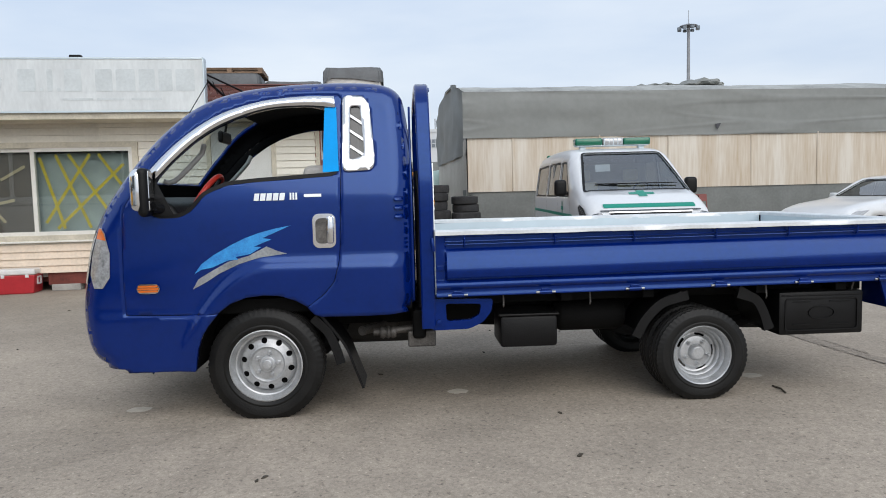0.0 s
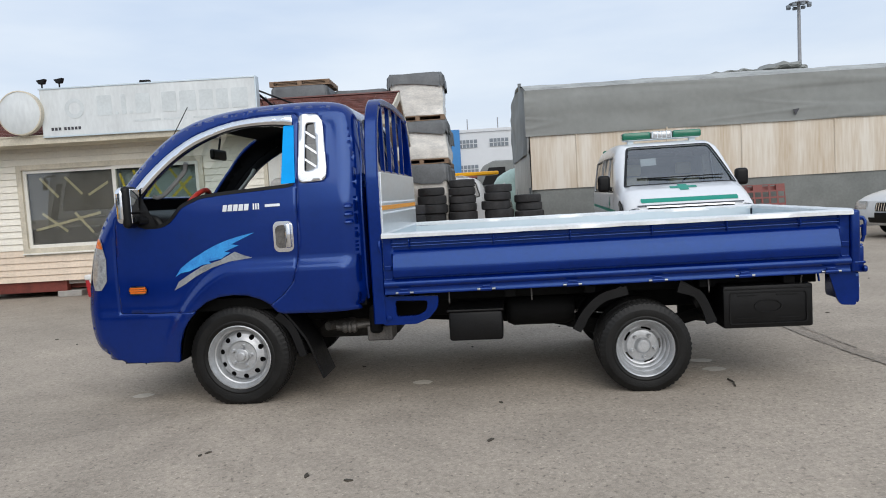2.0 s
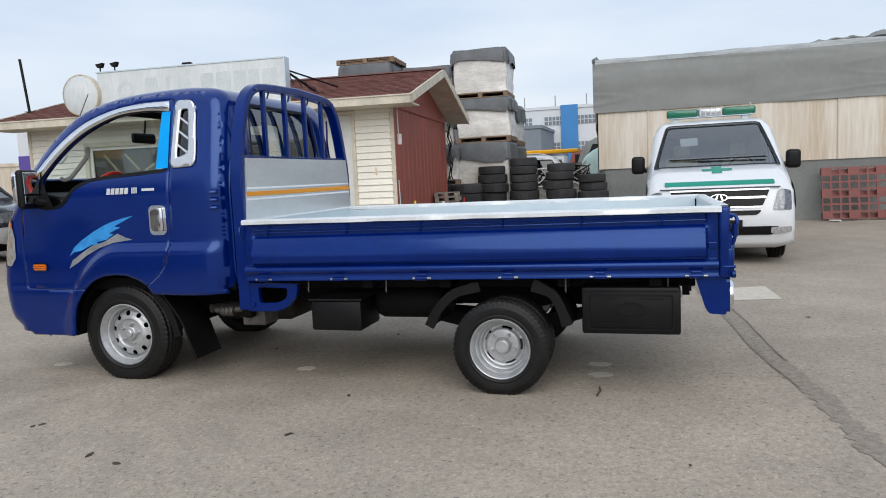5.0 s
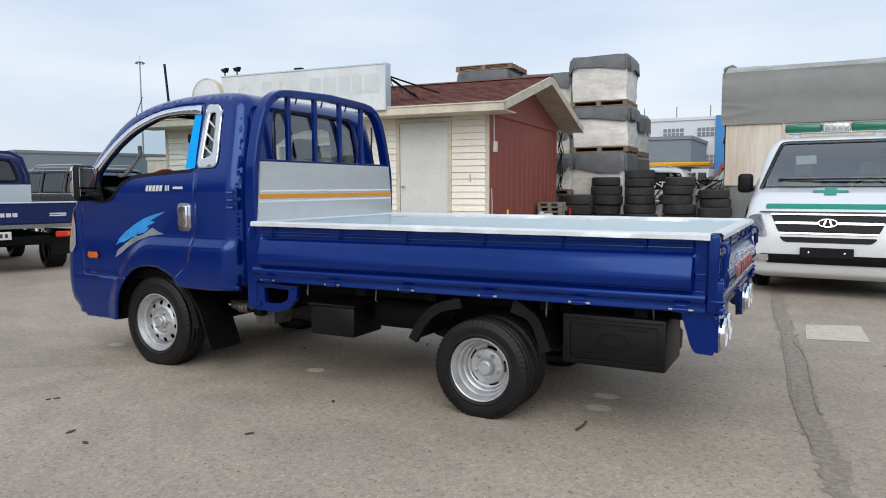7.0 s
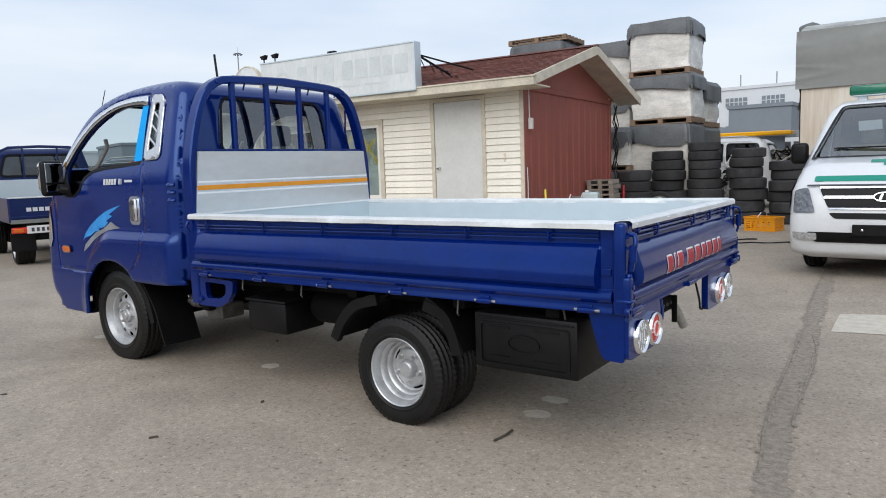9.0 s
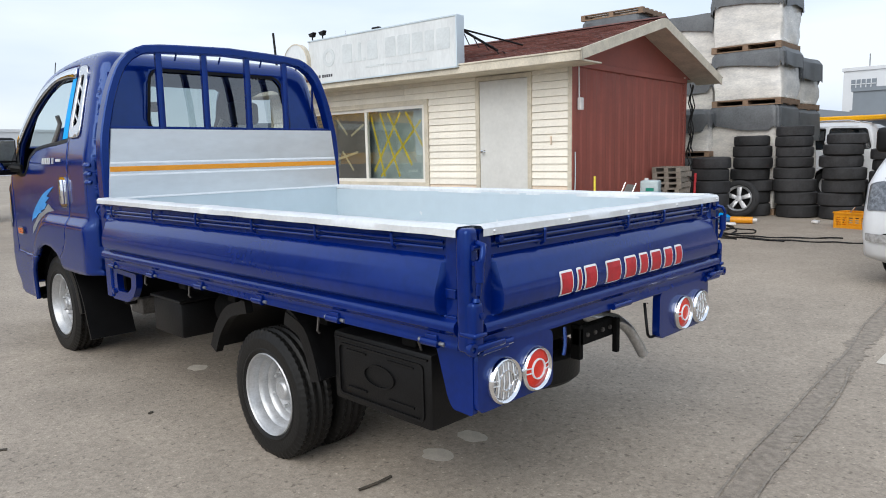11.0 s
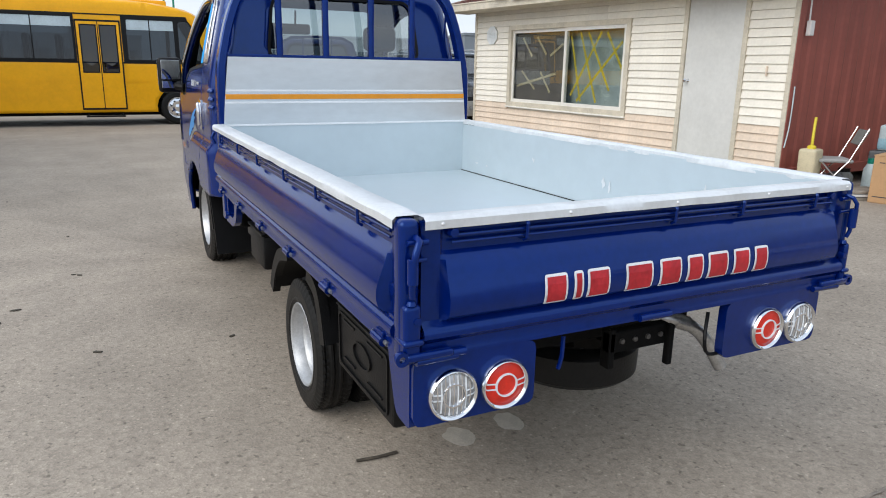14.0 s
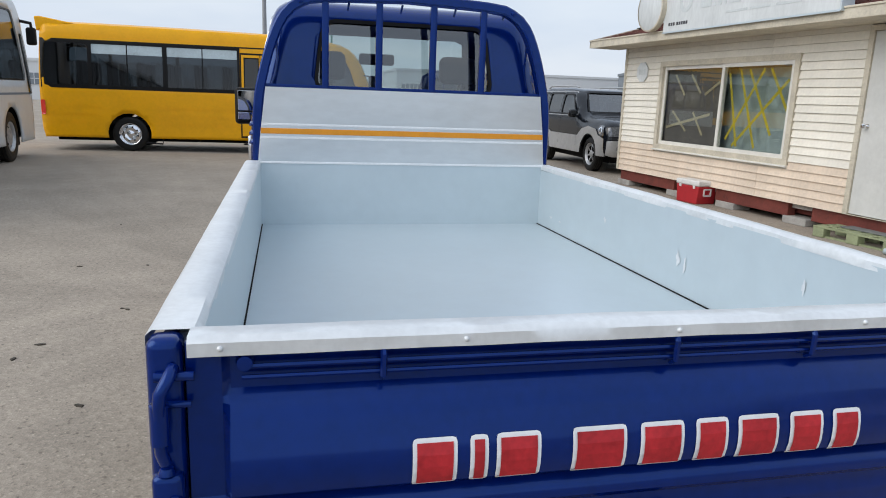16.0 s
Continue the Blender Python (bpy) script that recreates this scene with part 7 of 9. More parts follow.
part("label_bar", box((-0.06, -0.187, 0.20), (0.09, -0.183, 0.26)), GREEN, jug)
cr = thing("low_crate", pose(-0.03, 8.32, 0, 0, 0, 18), "dark plastic crate under a water jug", "crate")
part("body", box((-0.2, -0.2, 0), (0.2, 0.2, 0.50), 0.02), TARP_GREY, cr)
for x, y, h, r, mat, lb in ((0.10, 7.78, 0.44, 0.09, PLASTIC_PALE, "pale green plastic bottle with a green cap"), (-0.14, 7.62, 0.30, 0.11, WALL_GREY, "dark plastic canister by the wall")):
    dr = thing("plastic_bottle", pose(x, y, 0), lb, "bottle")
    part("body", lathe([(0, 0), (r * 0.95, 0), (r, 0.03), (r, h * 0.7), (r * 0.6, h * 0.86), (r * 0.5, h * 0.9), (0, h * 0.9)], "z", 24), mat, dr, smooth=50)
    part("cap", lathe([(r * 0.62, h * 0.86), (r * 0.62, h), (0, h)], "z", 20), GREEN if r < 0.1 else BLACK, dr, smooth=50)
bs = thing("grey_bag", pose(-0.12, 7.33, 0), "crumpled dark grey bag beside a chair", "bag")
part("body", wavy(dense_ball(0.2, 0.24, 0.28), 0.05, 6), TARP_GREY, bs, smooth=60)
pp = thing("stacked_boards", pose(0.22, 7.45, 0, 0, 0, 70), "flat boards and scrap lying under a chair", "boards")
for k in range(3):
    part("board", box((-0.3 + 0.04 * k, -0.18, 0.04 * k), (0.28 + 0.03 * k, 0.17, 0.04 * k + 0.03), 0.004), WOOD_GREY if k != 1 else WHITE_PLASTIC, pp)

for k in range(11):
    o = thing("wooden_pallet", pose(-0.42 + 0.02 * (k % 2), 9.75, 0.0895 * k, 0, 0, 9 + 2 * (k % 3)) @ Matrix.Scale(0.735, 4), "old grey wooden pallet in a pile", "pallet", "piled wooden pallets")
    pallet_parts(o, 0.64, 0.85, WOOD_GREY, (0, 0, 0))

for x, y, a in ((-0.98, 6.36, 20), (-0.86, 6.46, 75)):
    wb = thing("water_bottle", pose(x, y, 0.036, 0, 0, a), "clear empty plastic bottle lying by the office door", "bottle", "bottles by the door")
    part("body", lathe([(0, -0.11), (0.030, -0.108), (0.034, -0.09), (0.032, -0.03), (0.034, 0.03), (0.030, 0.07), (0.013, 0.10), (0.013, 0.115)], "x", 16), PLASTIC_PALE, wb, smooth=50)
    part("cap", lathe([(0.015, 0.112), (0.015, 0.13), (0.0, 0.13)], "x", 12), PLASTIC_BLUE, wb)
    part("label_band", lathe([(0.0345, -0.025), (0.0345, 0.025)], "x", 16), PLASTIC_BLUE, wb)

# tools, tub and hoses on the ground
tub = thing("black_tub", pose(-0.19, 10.42, 0.22, 66, 0, 24) @ Matrix.Scale(0.8, 4), "dark grey rubber tub tipped on its side", "tub")
part("wall", lathe([(0.0, -0.16), (0.18, -0.16), (0.24, 0.14), (0.25, 0.14), (0.25, 0.15), (0.235, 0.15), (0.17, -0.145), (0, -0.145)], "z", 30), WALL_GREY, tub, smooth=50)
pb = thing("blue_container", pose(-0.47, 10.28, 0, 0, 0, 20), "blue plastic water container on the asphalt", "container")
part("body", box((-0.14, -0.12, 0), (0.14, 0.12, 0.34), 0.03, seg=3), PLASTIC_BLUE, pb, smooth=50)
part("cap", lathe([(0.03, 0.33), (0.03, 0.37), (0, 0.37)], "z", 12), WHITE_PLASTIC, pb)
ob = thing("power_tool", pose(0.38, 10.45, 0, 0, 0, 18), "orange and blue power tool lying on asphalt", "tool")
part("body", tube([(-0.05, 0, 0.06), (0.3, 0, 0.06)], 0.058, seg=12), CRATE_ORANGE, ob, smooth=50)
part("grip", tube([(-0.35, 0.02, 0.05), (-0.05, 0, 0.06)], 0.042, seg=12), PLASTIC_BLUE, ob, smooth=50)
part("nose", tube([(0.3, 0, 0.06), (0.37, 0, 0.06)], 0.03, seg=12), WHITE_PLASTIC, ob)
bt = thing("blue_tub", pose(-0.36, 10.62, 0.24, 60, 0, 10) @ Matrix.Scale(0.72, 4), "faded blue plastic tub tipped behind a grey one", "tub")
part("wall", lathe([(0.0, -0.18), (0.20, -0.18), (0.27, 0.16), (0.285, 0.16), (0.285, 0.17), (0.262, 0.17), (0.19, -0.165), (0, -0.165)], "z", 30), PLASTIC_BLUE, bt, smooth=50)
bsh = thing("blue_sheet", pose(0.02, 10.72, 0, 0, 0, 25) @ Matrix.Scale(0.8, 4), "crumpled bright blue plastic sheet on asphalt", "sheet")
part("sheet", wavy(dense_ball(0.26, 0.22, 0.16), 0.07, 8), TAPE_BLUE, bsh, smooth=30)
tq = thing("turquoise_case", pose(-0.30, 10.17, 0, 0, 0, 24) @ Matrix.Scale(0.7, 4), "turquoise plastic case lying on asphalt", "case")
part("body", box((-0.2, -0.14, 0), (0.2, 0.14, 0.12), 0.02, seg=3), material("turquoise_plastic", (0.02, 0.30, 0.42), 0.4, 0, 0.12, 8), tq, smooth=50)
part("handle", tube([(-0.07, -0.145, 0.06), (-0.06, -0.175, 0.06), (0.06, -0.175, 0.06), (0.07, -0.145, 0.06)], 0.01, seg=6), BLACK, tq)
gas = thing("fire_pipe", pose(-0.20, 10.14, 0), "short red metal pipe standing by pallets", "pipe")
part("shaft", tube([(0, 0, 0), (0.02, 0.02, 0.86)], 0.022, seg=8), RED_COOLER, gas)
for k, pts in enumerate(([(1.25, 7.1), (1.35, 7.37), (1.2, 7.75), (0.95, 8.0), (0.83, 8.22), (0.92, 8.53), (1.46, 8.51), (2.2, 8.6), (3.0, 8.9)], [(-0.1, 10.35), (0.39, 10.03), (0.86, 9.4), (0.98, 8.81), (1.02, 8.4), (1.3, 8.3)],
                         [(1.02, 8.35), (0.6, 9.2), (0.44, 9.53), (0.25, 10.2), (0.64, 9.8), (0.83, 8.95), (1.5, 8.75), (2.4, 9.2)], [(0.2, 9.9), (0.5, 9.5), (1.0, 9.6), (1.2, 9.1), (0.8, 8.7), (1.1, 8.55), (1.9, 8.4)])):
    h = thing("air_hose", pose(0, 0, 0.0), "thin black rubber hose lying in loops", "hose", "hoses on the asphalt")
    part("hose", tube([(x, y, 0.012 + 0.006 * math.sin(i)) for i, (x, y) in enumerate(smooth_line(pts, 0.08))], 0.011, seg=6), BLACK, h, smooth=60)
for x, y, mat in ((0.42, 10.15, WHITE_PLASTIC), (0.1, 10.3, PLASTIC_BLUE), (0.25, 7.9, WHITE_PLASTIC), (7.2, 12.3, WHITE_PLASTIC), (8.4, 12.35, WHITE_PLASTIC), (1.45, 11.2, WHITE_PLASTIC)):
    o = tagged(link("scrap_piece", wavy(box((-0.11, -0.05, 0), (0.11, 0.05, 0.035), 0.01), 0.02, 12), mat), "crumpled plastic scrap on the asphalt", "scrap", "scraps by the wall")
    o.matrix_world = pose(x, y, 0.006, 0, 0, x * 70)


# ---- vehicles round the yard ----
def arches(rear, front, wheels, R, zb):
    """The lower edge of a body side from rear to front, cut out over the wheels."""
    out = [(rear, zb)]
    for xw, zw in sorted(wheels, reverse=True):
        a0 = math.asin(max(-0.9, (zb - zw) / R))
        for i in range(13):
            a = a0 + (math.pi - 2 * a0) * i / 12
            out.append((xw + R * math.cos(a), zw + R * math.sin(a)))
    return out + [(front, zb)]


def road_wheel(parent, x, y, R, w, rim, mat, holes=6, steel=False):
    sgn = 1 if y > 0 else -1
    e = new("wheel")
    e.parent, e.matrix_local = parent, pose(x, y, R, 0, 15, 0 if sgn < 0 else 180)
    part("tyre", tyre_mesh(R, w, rim, 3, 48, 2), RUBBER, e, smooth=40)
    f = lambda a, b: (a, np.interp(math.hypot(a, b), [0, rim * 0.2, rim * 0.3, rim * 0.6, rim * 0.9], [-w * 0.36, -w * 0.36, -w * 0.22, -w * 0.34, -w * 0.2]), b)
    hl = []
    for k in range(holes):
        a, h = 2 * math.pi * k / holes, (0.42 if not steel else 0.16) * math.pi / holes * 2
        r0, r1 = (rim * 0.36, rim * 0.78) if not steel else (rim * 0.6, rim * 0.74)
        hl.append([(r0 * math.cos(a - h * 0.7), r0 * math.sin(a - h * 0.7)), (r1 * math.cos(a - h), r1 * math.sin(a - h)), (r1 * math.cos(a), r1 * math.sin(a)), (r1 * math.cos(a + h), r1 * math.sin(a + h)), (r0 * math.cos(a + h * 0.7), r0 * math.sin(a + h * 0.7))])
    bm = panel(ring_points(rim * 0.9, 32), hl, rim * 0.16, f)
    lathe([(rim * 0.9, -w * 0.2), (rim * 0.95, -w * 0.4), (rim * 1.02, -w * 0.46), (rim * 1.03, -w * 0.38), (rim * 0.97, w * 0.4)], "y", 32, bm)
    part("rim", bm, mat, e, smooth=40)
    part("hub_shade", lathe([(rim * 0.95, 0), (0, 0)], "y", 20), BLACK_MATT, e)


def vehicle(name, m, label, category, prof, hw, r, lean, belt, paint, wheels, R, windows=(), wind=None, rear=None, glass_mat=None, arch=0.05, zb=0.25, rim=None, rimmat=None, tw=0.2, bulge=None, holes=6, power=1.2, group="", steel=False, step=0.12):
    v = thing(name, m, label, category, group)
    bottom = arches(prof[-1][0] - 0.05, prof[0][0] + 0.05, [(x, R) for x in wheels], R + arch, zb)
    sh = Shell(prof, bottom, hw, r, lean, belt, bulge, step=0.1, power=power)
    skin = []
    for q in (wind, rear):
        if q:
            (xa, za), (xb, zb_), wa, wb = q
            s0, s1 = sorted((sh.at(xa, za), sh.at(xb, zb_)))
            lo, hi = (wa, wb) if sh.at(xa, za) < sh.at(xb, zb_) else (wb, wa)
            skin.append(cut_corners([(s0, -lo), (s0, lo), (s1, hi), (s1, -hi)], 0.09))
    body = sheet("body", sh.body(list(windows), skin, step), [paint, BLACK], v, 0.03, (prof[0][0] * 0.5 + prof[-1][0] * 0.5, 0, belt * 0.8))
    gm = glass_mat or GLASS_DARK
    for k in skin:
        part("windscreen" if k is skin[0] else "rear_window", panel(k, [], 0.25, sh.skin(-0.015)), (GLASS_VAN if name == "ambulance_van" else GLASS_WIND) if k is skin[0] else gm, body, smooth=60)
        part("glass_seal", panel(inset_loop(k, -0.02), [inset_loop(k, 0.02)], 0.2, sh.skin(0.004)), BLACK, body)
    for sgn in (-1, 1):
        for w in windows:
            part("side_window", panel(w, [], 0.3, sh.side(sgn, -0.012)), gm, body, smooth=60)
            part("window_seal", panel(inset_loop(w, -0.015), [inset_loop(w, 0.012)], 0.3, sh.side(sgn, 0.004)), BLACK, body)
    for x in wheels:
        for sgn in (-1, 1):
            road_wheel(v, x, sgn * (hw - tw * 0.5 - 0.04), R, tw, rim or R * 0.62, rimmat or SILVER, holes, steel)
    part("underbody", box((prof[0][0] + 0.3, -hw + 0.25, 0.22), (prof[-1][0] - 0.25, hw - 0.25, 0.45)), BLACK_MATT, v)
    return v, body, sh


def on_skin(sh, x0, z0, x1, z1, w0, w1, off, corner=0.02, w2=None, w3=None):
    """A patch on the outer skin between two heights and two widths."""
    s0, s1 = sorted((sh.at(x0, z0), sh.at(x1, z1)))
    c, d = (w0, w1) if w2 is None else (w2, w3)
    return panel(cut_corners([(s0, w0), (s0, w1), (s1, d), (s1, c)], corner), [], 0.08, sh.skin(off))


# white ambulance van
VAN = [(0.12, 0.22), (0.03, 0.36), (0.0, 0.55), (0.03, 0.78), (0.10, 0.97), (0.26, 1.095), (0.56, 1.225), (0.80, 1.315), (1.12, 1.52), (1.56, 1.81), (1.82, 1.925), (2.3, 1.99), (3.4, 2.015), (4.6, 1.985), (4.93, 1.88), (5.05, 1.5), (5.12, 0.95), (5.1, 0.35), (5.06, 0.28)]
V_WIN = [cut_corners([(1.42, 1.20), (2.28, 1.20), (2.28, 1.75), (1.90, 1.75)], 0.05), cut_corners([(2.40, 1.20), (3.45, 1.20), (3.45, 1.76), (2.40, 1.76)], 0.06), cut_corners([(3.55, 1.20), (4.75, 1.20), (4.70, 1.74), (3.55, 1.76)], 0.08)]
van, vb, vs = vehicle("ambulance_van", pose(4.33, 5.62, 0, 0, 0, 88), "white ambulance van with green cross and roof light bar", "van", VAN, 0.905, 0.21, 0.13, 1.12, WHITE_CAR, (0.95, 4.15), 0.33, V_WIN, ((0.71, 1.282), (1.71, 1.88), 0.82, 0.70), None, arch=0.06, zb=0.26, rim=0.21)
part("cabin_floor", box((1.1, -0.85, 0.5), (4.9, 0.85, 0.62)), BLACK_MATT, van)
part("dashboard", prism([(0.95, 0.7), (0.95, 1.20), (1.35, 1.27), (1.65, 1.15), (1.65, 0.7)], -0.82, 0.82, bevel=0.03), TRIM_GREY, van, smooth=50)
for y in (-0.42, 0.42):
    st = part("seat_back", box((2.45, y - 0.25, 0.7), (2.6, y + 0.25, 1.42), 0.05, seg=3), PLASTIC_CREAM, van, smooth=50)
    part("headrest", box((2.5, y - 0.13, 1.44), (2.6, y + 0.13, 1.64), 0.04, seg=3), PLASTIC_CREAM, st, smooth=50)
ringp = [pose(1.75, -0.42, 1.24, 0, -55, 0) @ Vector((0.18 * math.cos(a), 0.18 * math.sin(a), 0)) for a in np.linspace(0, 2 * math.pi, 25)[:-1]]
part("steering_wheel", tube(ringp, 0.016, closed=True, seg=8), BLACK, van, smooth=60)
part("cabin_partition", box((3.0, -0.85, 0.6), (3.05, 0.85, 1.75)), TRIM_GREY, van)
part("wall_notice", plate([(0.20, 1.585), (0.44, 1.575), (0.45, 1.69), (0.21, 1.695)], [], 1.53, 1.533, "x"), WHITE_PLASTIC, van, "white paper notice behind the windscreen")
bm = bmesh.new()
part("bonnet_seam", on_skin(vs, 0.115, 0.97, 0.13, 0.985, -0.72, 0.72, 0.003, 0.004), DARK_INK, vb)
part("green_band", on_skin(vs, 0.16, 1.015, 0.235, 1.075, -0.66, 0.66, 0.004, 0.02), GREEN, vb, "green band along the bonnet edge")
s_c = vs.at(0.56, 1.20)
part("green_cross", panel([(s_c - 0.04, -0.19), (s_c - 0.04, -0.065), (s_c - 0.12, -0.065), (s_c - 0.12, 0.065), (s_c - 0.04, 0.065), (s_c - 0.04, 0.19), (s_c + 0.04, 0.19), (s_c + 0.04, 0.065), (s_c + 0.12, 0.065), (s_c + 0.12, -0.065), (s_c + 0.04, -0.065), (s_c + 0.04, -0.19)], [], 0.06, vs.skin(0.005)), GREEN, vb, "green cross on the bonnet")
gr = part("grille", on_skin(vs, 0.028, 0.74, 0.105, 0.965, -0.50, 0.50, 0.004, 0.05, -0.60, 0.60), BLACK, vb, "black radiator grille with chrome bars")
for z0, z1 in ((0.845, 0.87), (0.945, 0.962), (0.735, 0.752)):
    k = 0.50 + 0.10 * (z0 - 0.74) / 0.22
    x = np.interp(z0, [0.55, 0.78, 0.96], [0.0, 0.03, 0.10])
    part("chrome_bar", on_skin(vs, x, z0, np.interp(z1, [0.55, 0.78, 0.96], [0.0, 0.03, 0.10]), z1, -k, k, 0.016, 0.008), CHROME, gr)
s_b = vs.at(0.055, 0.86)
oval = lambda a, b, n=24: [(s_b + a * math.cos(t), b * math.sin(t)) for t in np.linspace(0, 2 * math.pi, n + 1)[:-1]]
part("oval_badge", panel(oval(0.05, 0.10), [oval(0.04, 0.088)], 0.05, vs.skin(0.024)), CHROME, gr, "chrome oval badge")
part("badge_fill", panel(oval(0.04, 0.088), [], 0.05, vs.skin(0.020)), BLACK, gr)
part("badge_bar", panel([(s_b - 0.03, -0.05), (s_b - 0.03, -0.03), (s_b + 0.03, -0.01), (s_b + 0.03, -0.03)], [], 0.05, vs.skin(0.024)), CHROME, gr)
part("badge_bar", panel([(s_b - 0.03, 0.03), (s_b - 0.03, 0.05), (s_b + 0.03, 0.03), (s_b + 0.03, 0.01)], [], 0.05, vs.skin(0.024)), CHROME, gr)
part("upper_intake", on_skin(vs, 0.01, 0.64, 0.022, 0.70, -0.44, 0.44, 0.004, 0.03, -0.50, 0.50), BLACK, vb)
li = part("lower_intake", on_skin(vs, 0.012, 0.39, 0.0, 0.50, -0.62, 0.62, 0.005, 0.03, -0.70, 0.70), BLACK, vb, "black lower intake with slats")
for z in (0.41, 0.44, 0.47):
    part("intake_slat", on_skin(vs, 0.012, z, 0.01, z + 0.009, -0.6, 0.6, 0.012, 0.003), BLACK, li)
part("plate_holder", box((-0.03, -0.27, 0.47), (0.005, 0.27, 0.585), 0.006), BLACK, van, "blank black number plate holder")
for y in (-0.18, 0.18):
    part("plate_bolt", lathe([(0, -0.036), (0.012, -0.033), (0.014, -0.028)], "x", 10, at=(0, y, 0.53)), CHROME, van)
for sgn in (-1, 1):
    part("headlamp_surround", panel(inset_loop(cut_corners([(0.20, 0.74), (0.32, 0.70), (0.42, 0.78), (0.72, 1.02), (0.62, 1.06), (0.40, 1.0), (0.22, 0.90)], 0.03), -0.012), [], 0.07, vs.side(sgn, 0.005)), BLACK, vb, smooth=60)
    part("headlamp", panel(cut_corners([(0.20, 0.74), (0.32, 0.70), (0.42, 0.78), (0.72, 1.02), (0.62, 1.06), (0.40, 1.0), (0.22, 0.90)], 0.03), [], 0.07, vs.side(sgn, 0.008)), LENS_SMOKE, vb, "large clear headlamp", 60)
    for cx, cz, r in ((0.345, 0.83, 0.072), (0.50, 0.935, 0.045)):
        part("lamp_reflector", panel(ring_points(r, 20, 0, (cx, cz)), [ring_points(r * 0.8, 20, 0, (cx, cz))], 0.05, vs.side(sgn, 0.014)), CHROME, vb)
        part("lamp_bowl", panel(ring_points(r * 0.8, 20, 0, (cx, cz)), [], 0.05, vs.side(sgn, 0.011)), MIRROR, vb)
    a, b = sorted((sgn * 0.62, sgn * vs.W))
    c, d = sorted((sgn * 0.70, sgn * vs.W))
    part("headlamp_front", on_skin(vs, 0.02, 0.70, 0.10, 0.955, a, b, 0.008, 0.03, c, d), LENS_SMOKE, vb, smooth=60)
    fa, fb = sorted((sgn * 0.60, sgn * 0.86))
    part("fog_lamp", on_skin(vs, 0.006, 0.41, 0.0, 0.49, fa, fb, 0.01, 0.02), LENS_CLEAR, vb)
    mr = part("door_mirror", box((1.30, min(sgn * 0.95, sgn * 1.14), 1.20), (1.44, max(sgn * 0.95, sgn * 1.14), 1.46), 0.05, seg=4), BLACK, van, "black door mirror", 50)
    part("mirror_arm", tube([(1.38, sgn * 0.92, 1.24), (1.38, sgn * 1.02, 1.27)], 0.03), BLACK, mr)
    part("side_band", panel([(1.0, 0.86), (4.95, 0.90), (4.95, 0.95), (1.2, 0.91)], [], 0.2, vs.side(sgn, 0.004)), GREEN, vb, "green side band")
    cx, cz = 1.95, 1.0
    part("side_cross", panel([(cx - 0.03, cz - 0.11), (cx + 0.03, cz - 0.11), (cx + 0.03, cz - 0.03), (cx + 0.10, cz - 0.03), (cx + 0.10, cz + 0.03), (cx + 0.03, cz + 0.03), (cx + 0.03, cz + 0.11), (cx - 0.03, cz + 0.11), (cx - 0.03, cz + 0.03), (cx - 0.10, cz + 0.03), (cx - 0.10, cz - 0.03), (cx - 0.03, cz - 0.03)], [], 0.1, vs.side(sgn, 0.004)), GREEN, vb)
    for x in (1.32, 2.34, 3.50):
        part("door_gap", panel([(x, 0.5), (x + 0.008, 0.5), (x + 0.008, 1.12), (x, 1.12)], [], 0.2, vs.side(sgn, 0.002)), DARK_INK, vb)
    part("door_handle", panel(rounded(2.12, 1.0, 2.28, 1.03, 0.012), [], 0.2, vs.side(sgn, 0.02)), WHITE_CAR, vb)
    for k in (0, 1):
        part("wiper", tube([(0.89 + 0.02 * k, sgn * 0.1 + 0.5 * k, 1.375), (0.88, sgn * 0.1 + 0.5 * k - 0.55, 1.375)], 0.009, seg=5), BLACK, van)
bar = part("light_bar_base", box((2.12, -0.61, 2.025), (2.32, 0.61, 2.04), 0.004), GALV, van, "emergency light bar with green covers")
for a, b, mt in ((-0.64, -0.18, GREEN_LENS), (0.18, 0.64, GREEN_LENS), (-0.175, 0.175, LENS_CLEAR)):
    part("light_cover", box((2.10, a, 2.036), (2.34, b, 2.16), 0.03, seg=3), mt, bar, smooth=50)
for k in range(5):
    part("cover_rib", box((2.095, -0.16 + 0.075 * k, 2.045), (2.345, -0.15 + 0.075 * k, 2.163), 0.002), GALV, bar)
for y in (-0.5, 0.5):
    part("bar_foot", box((2.17, y - 0.05, 1.94), (2.27, y + 0.05, 2.03), 0.01), GALV, bar)
part("green_beacon", lathe([(0.05, 0), (0.05, 0.06), (0.03, 0.09), (0, 0.095)], "z", 16, at=(4.3, 0.7, 1.90)), GREEN_LENS, van, smooth=50)

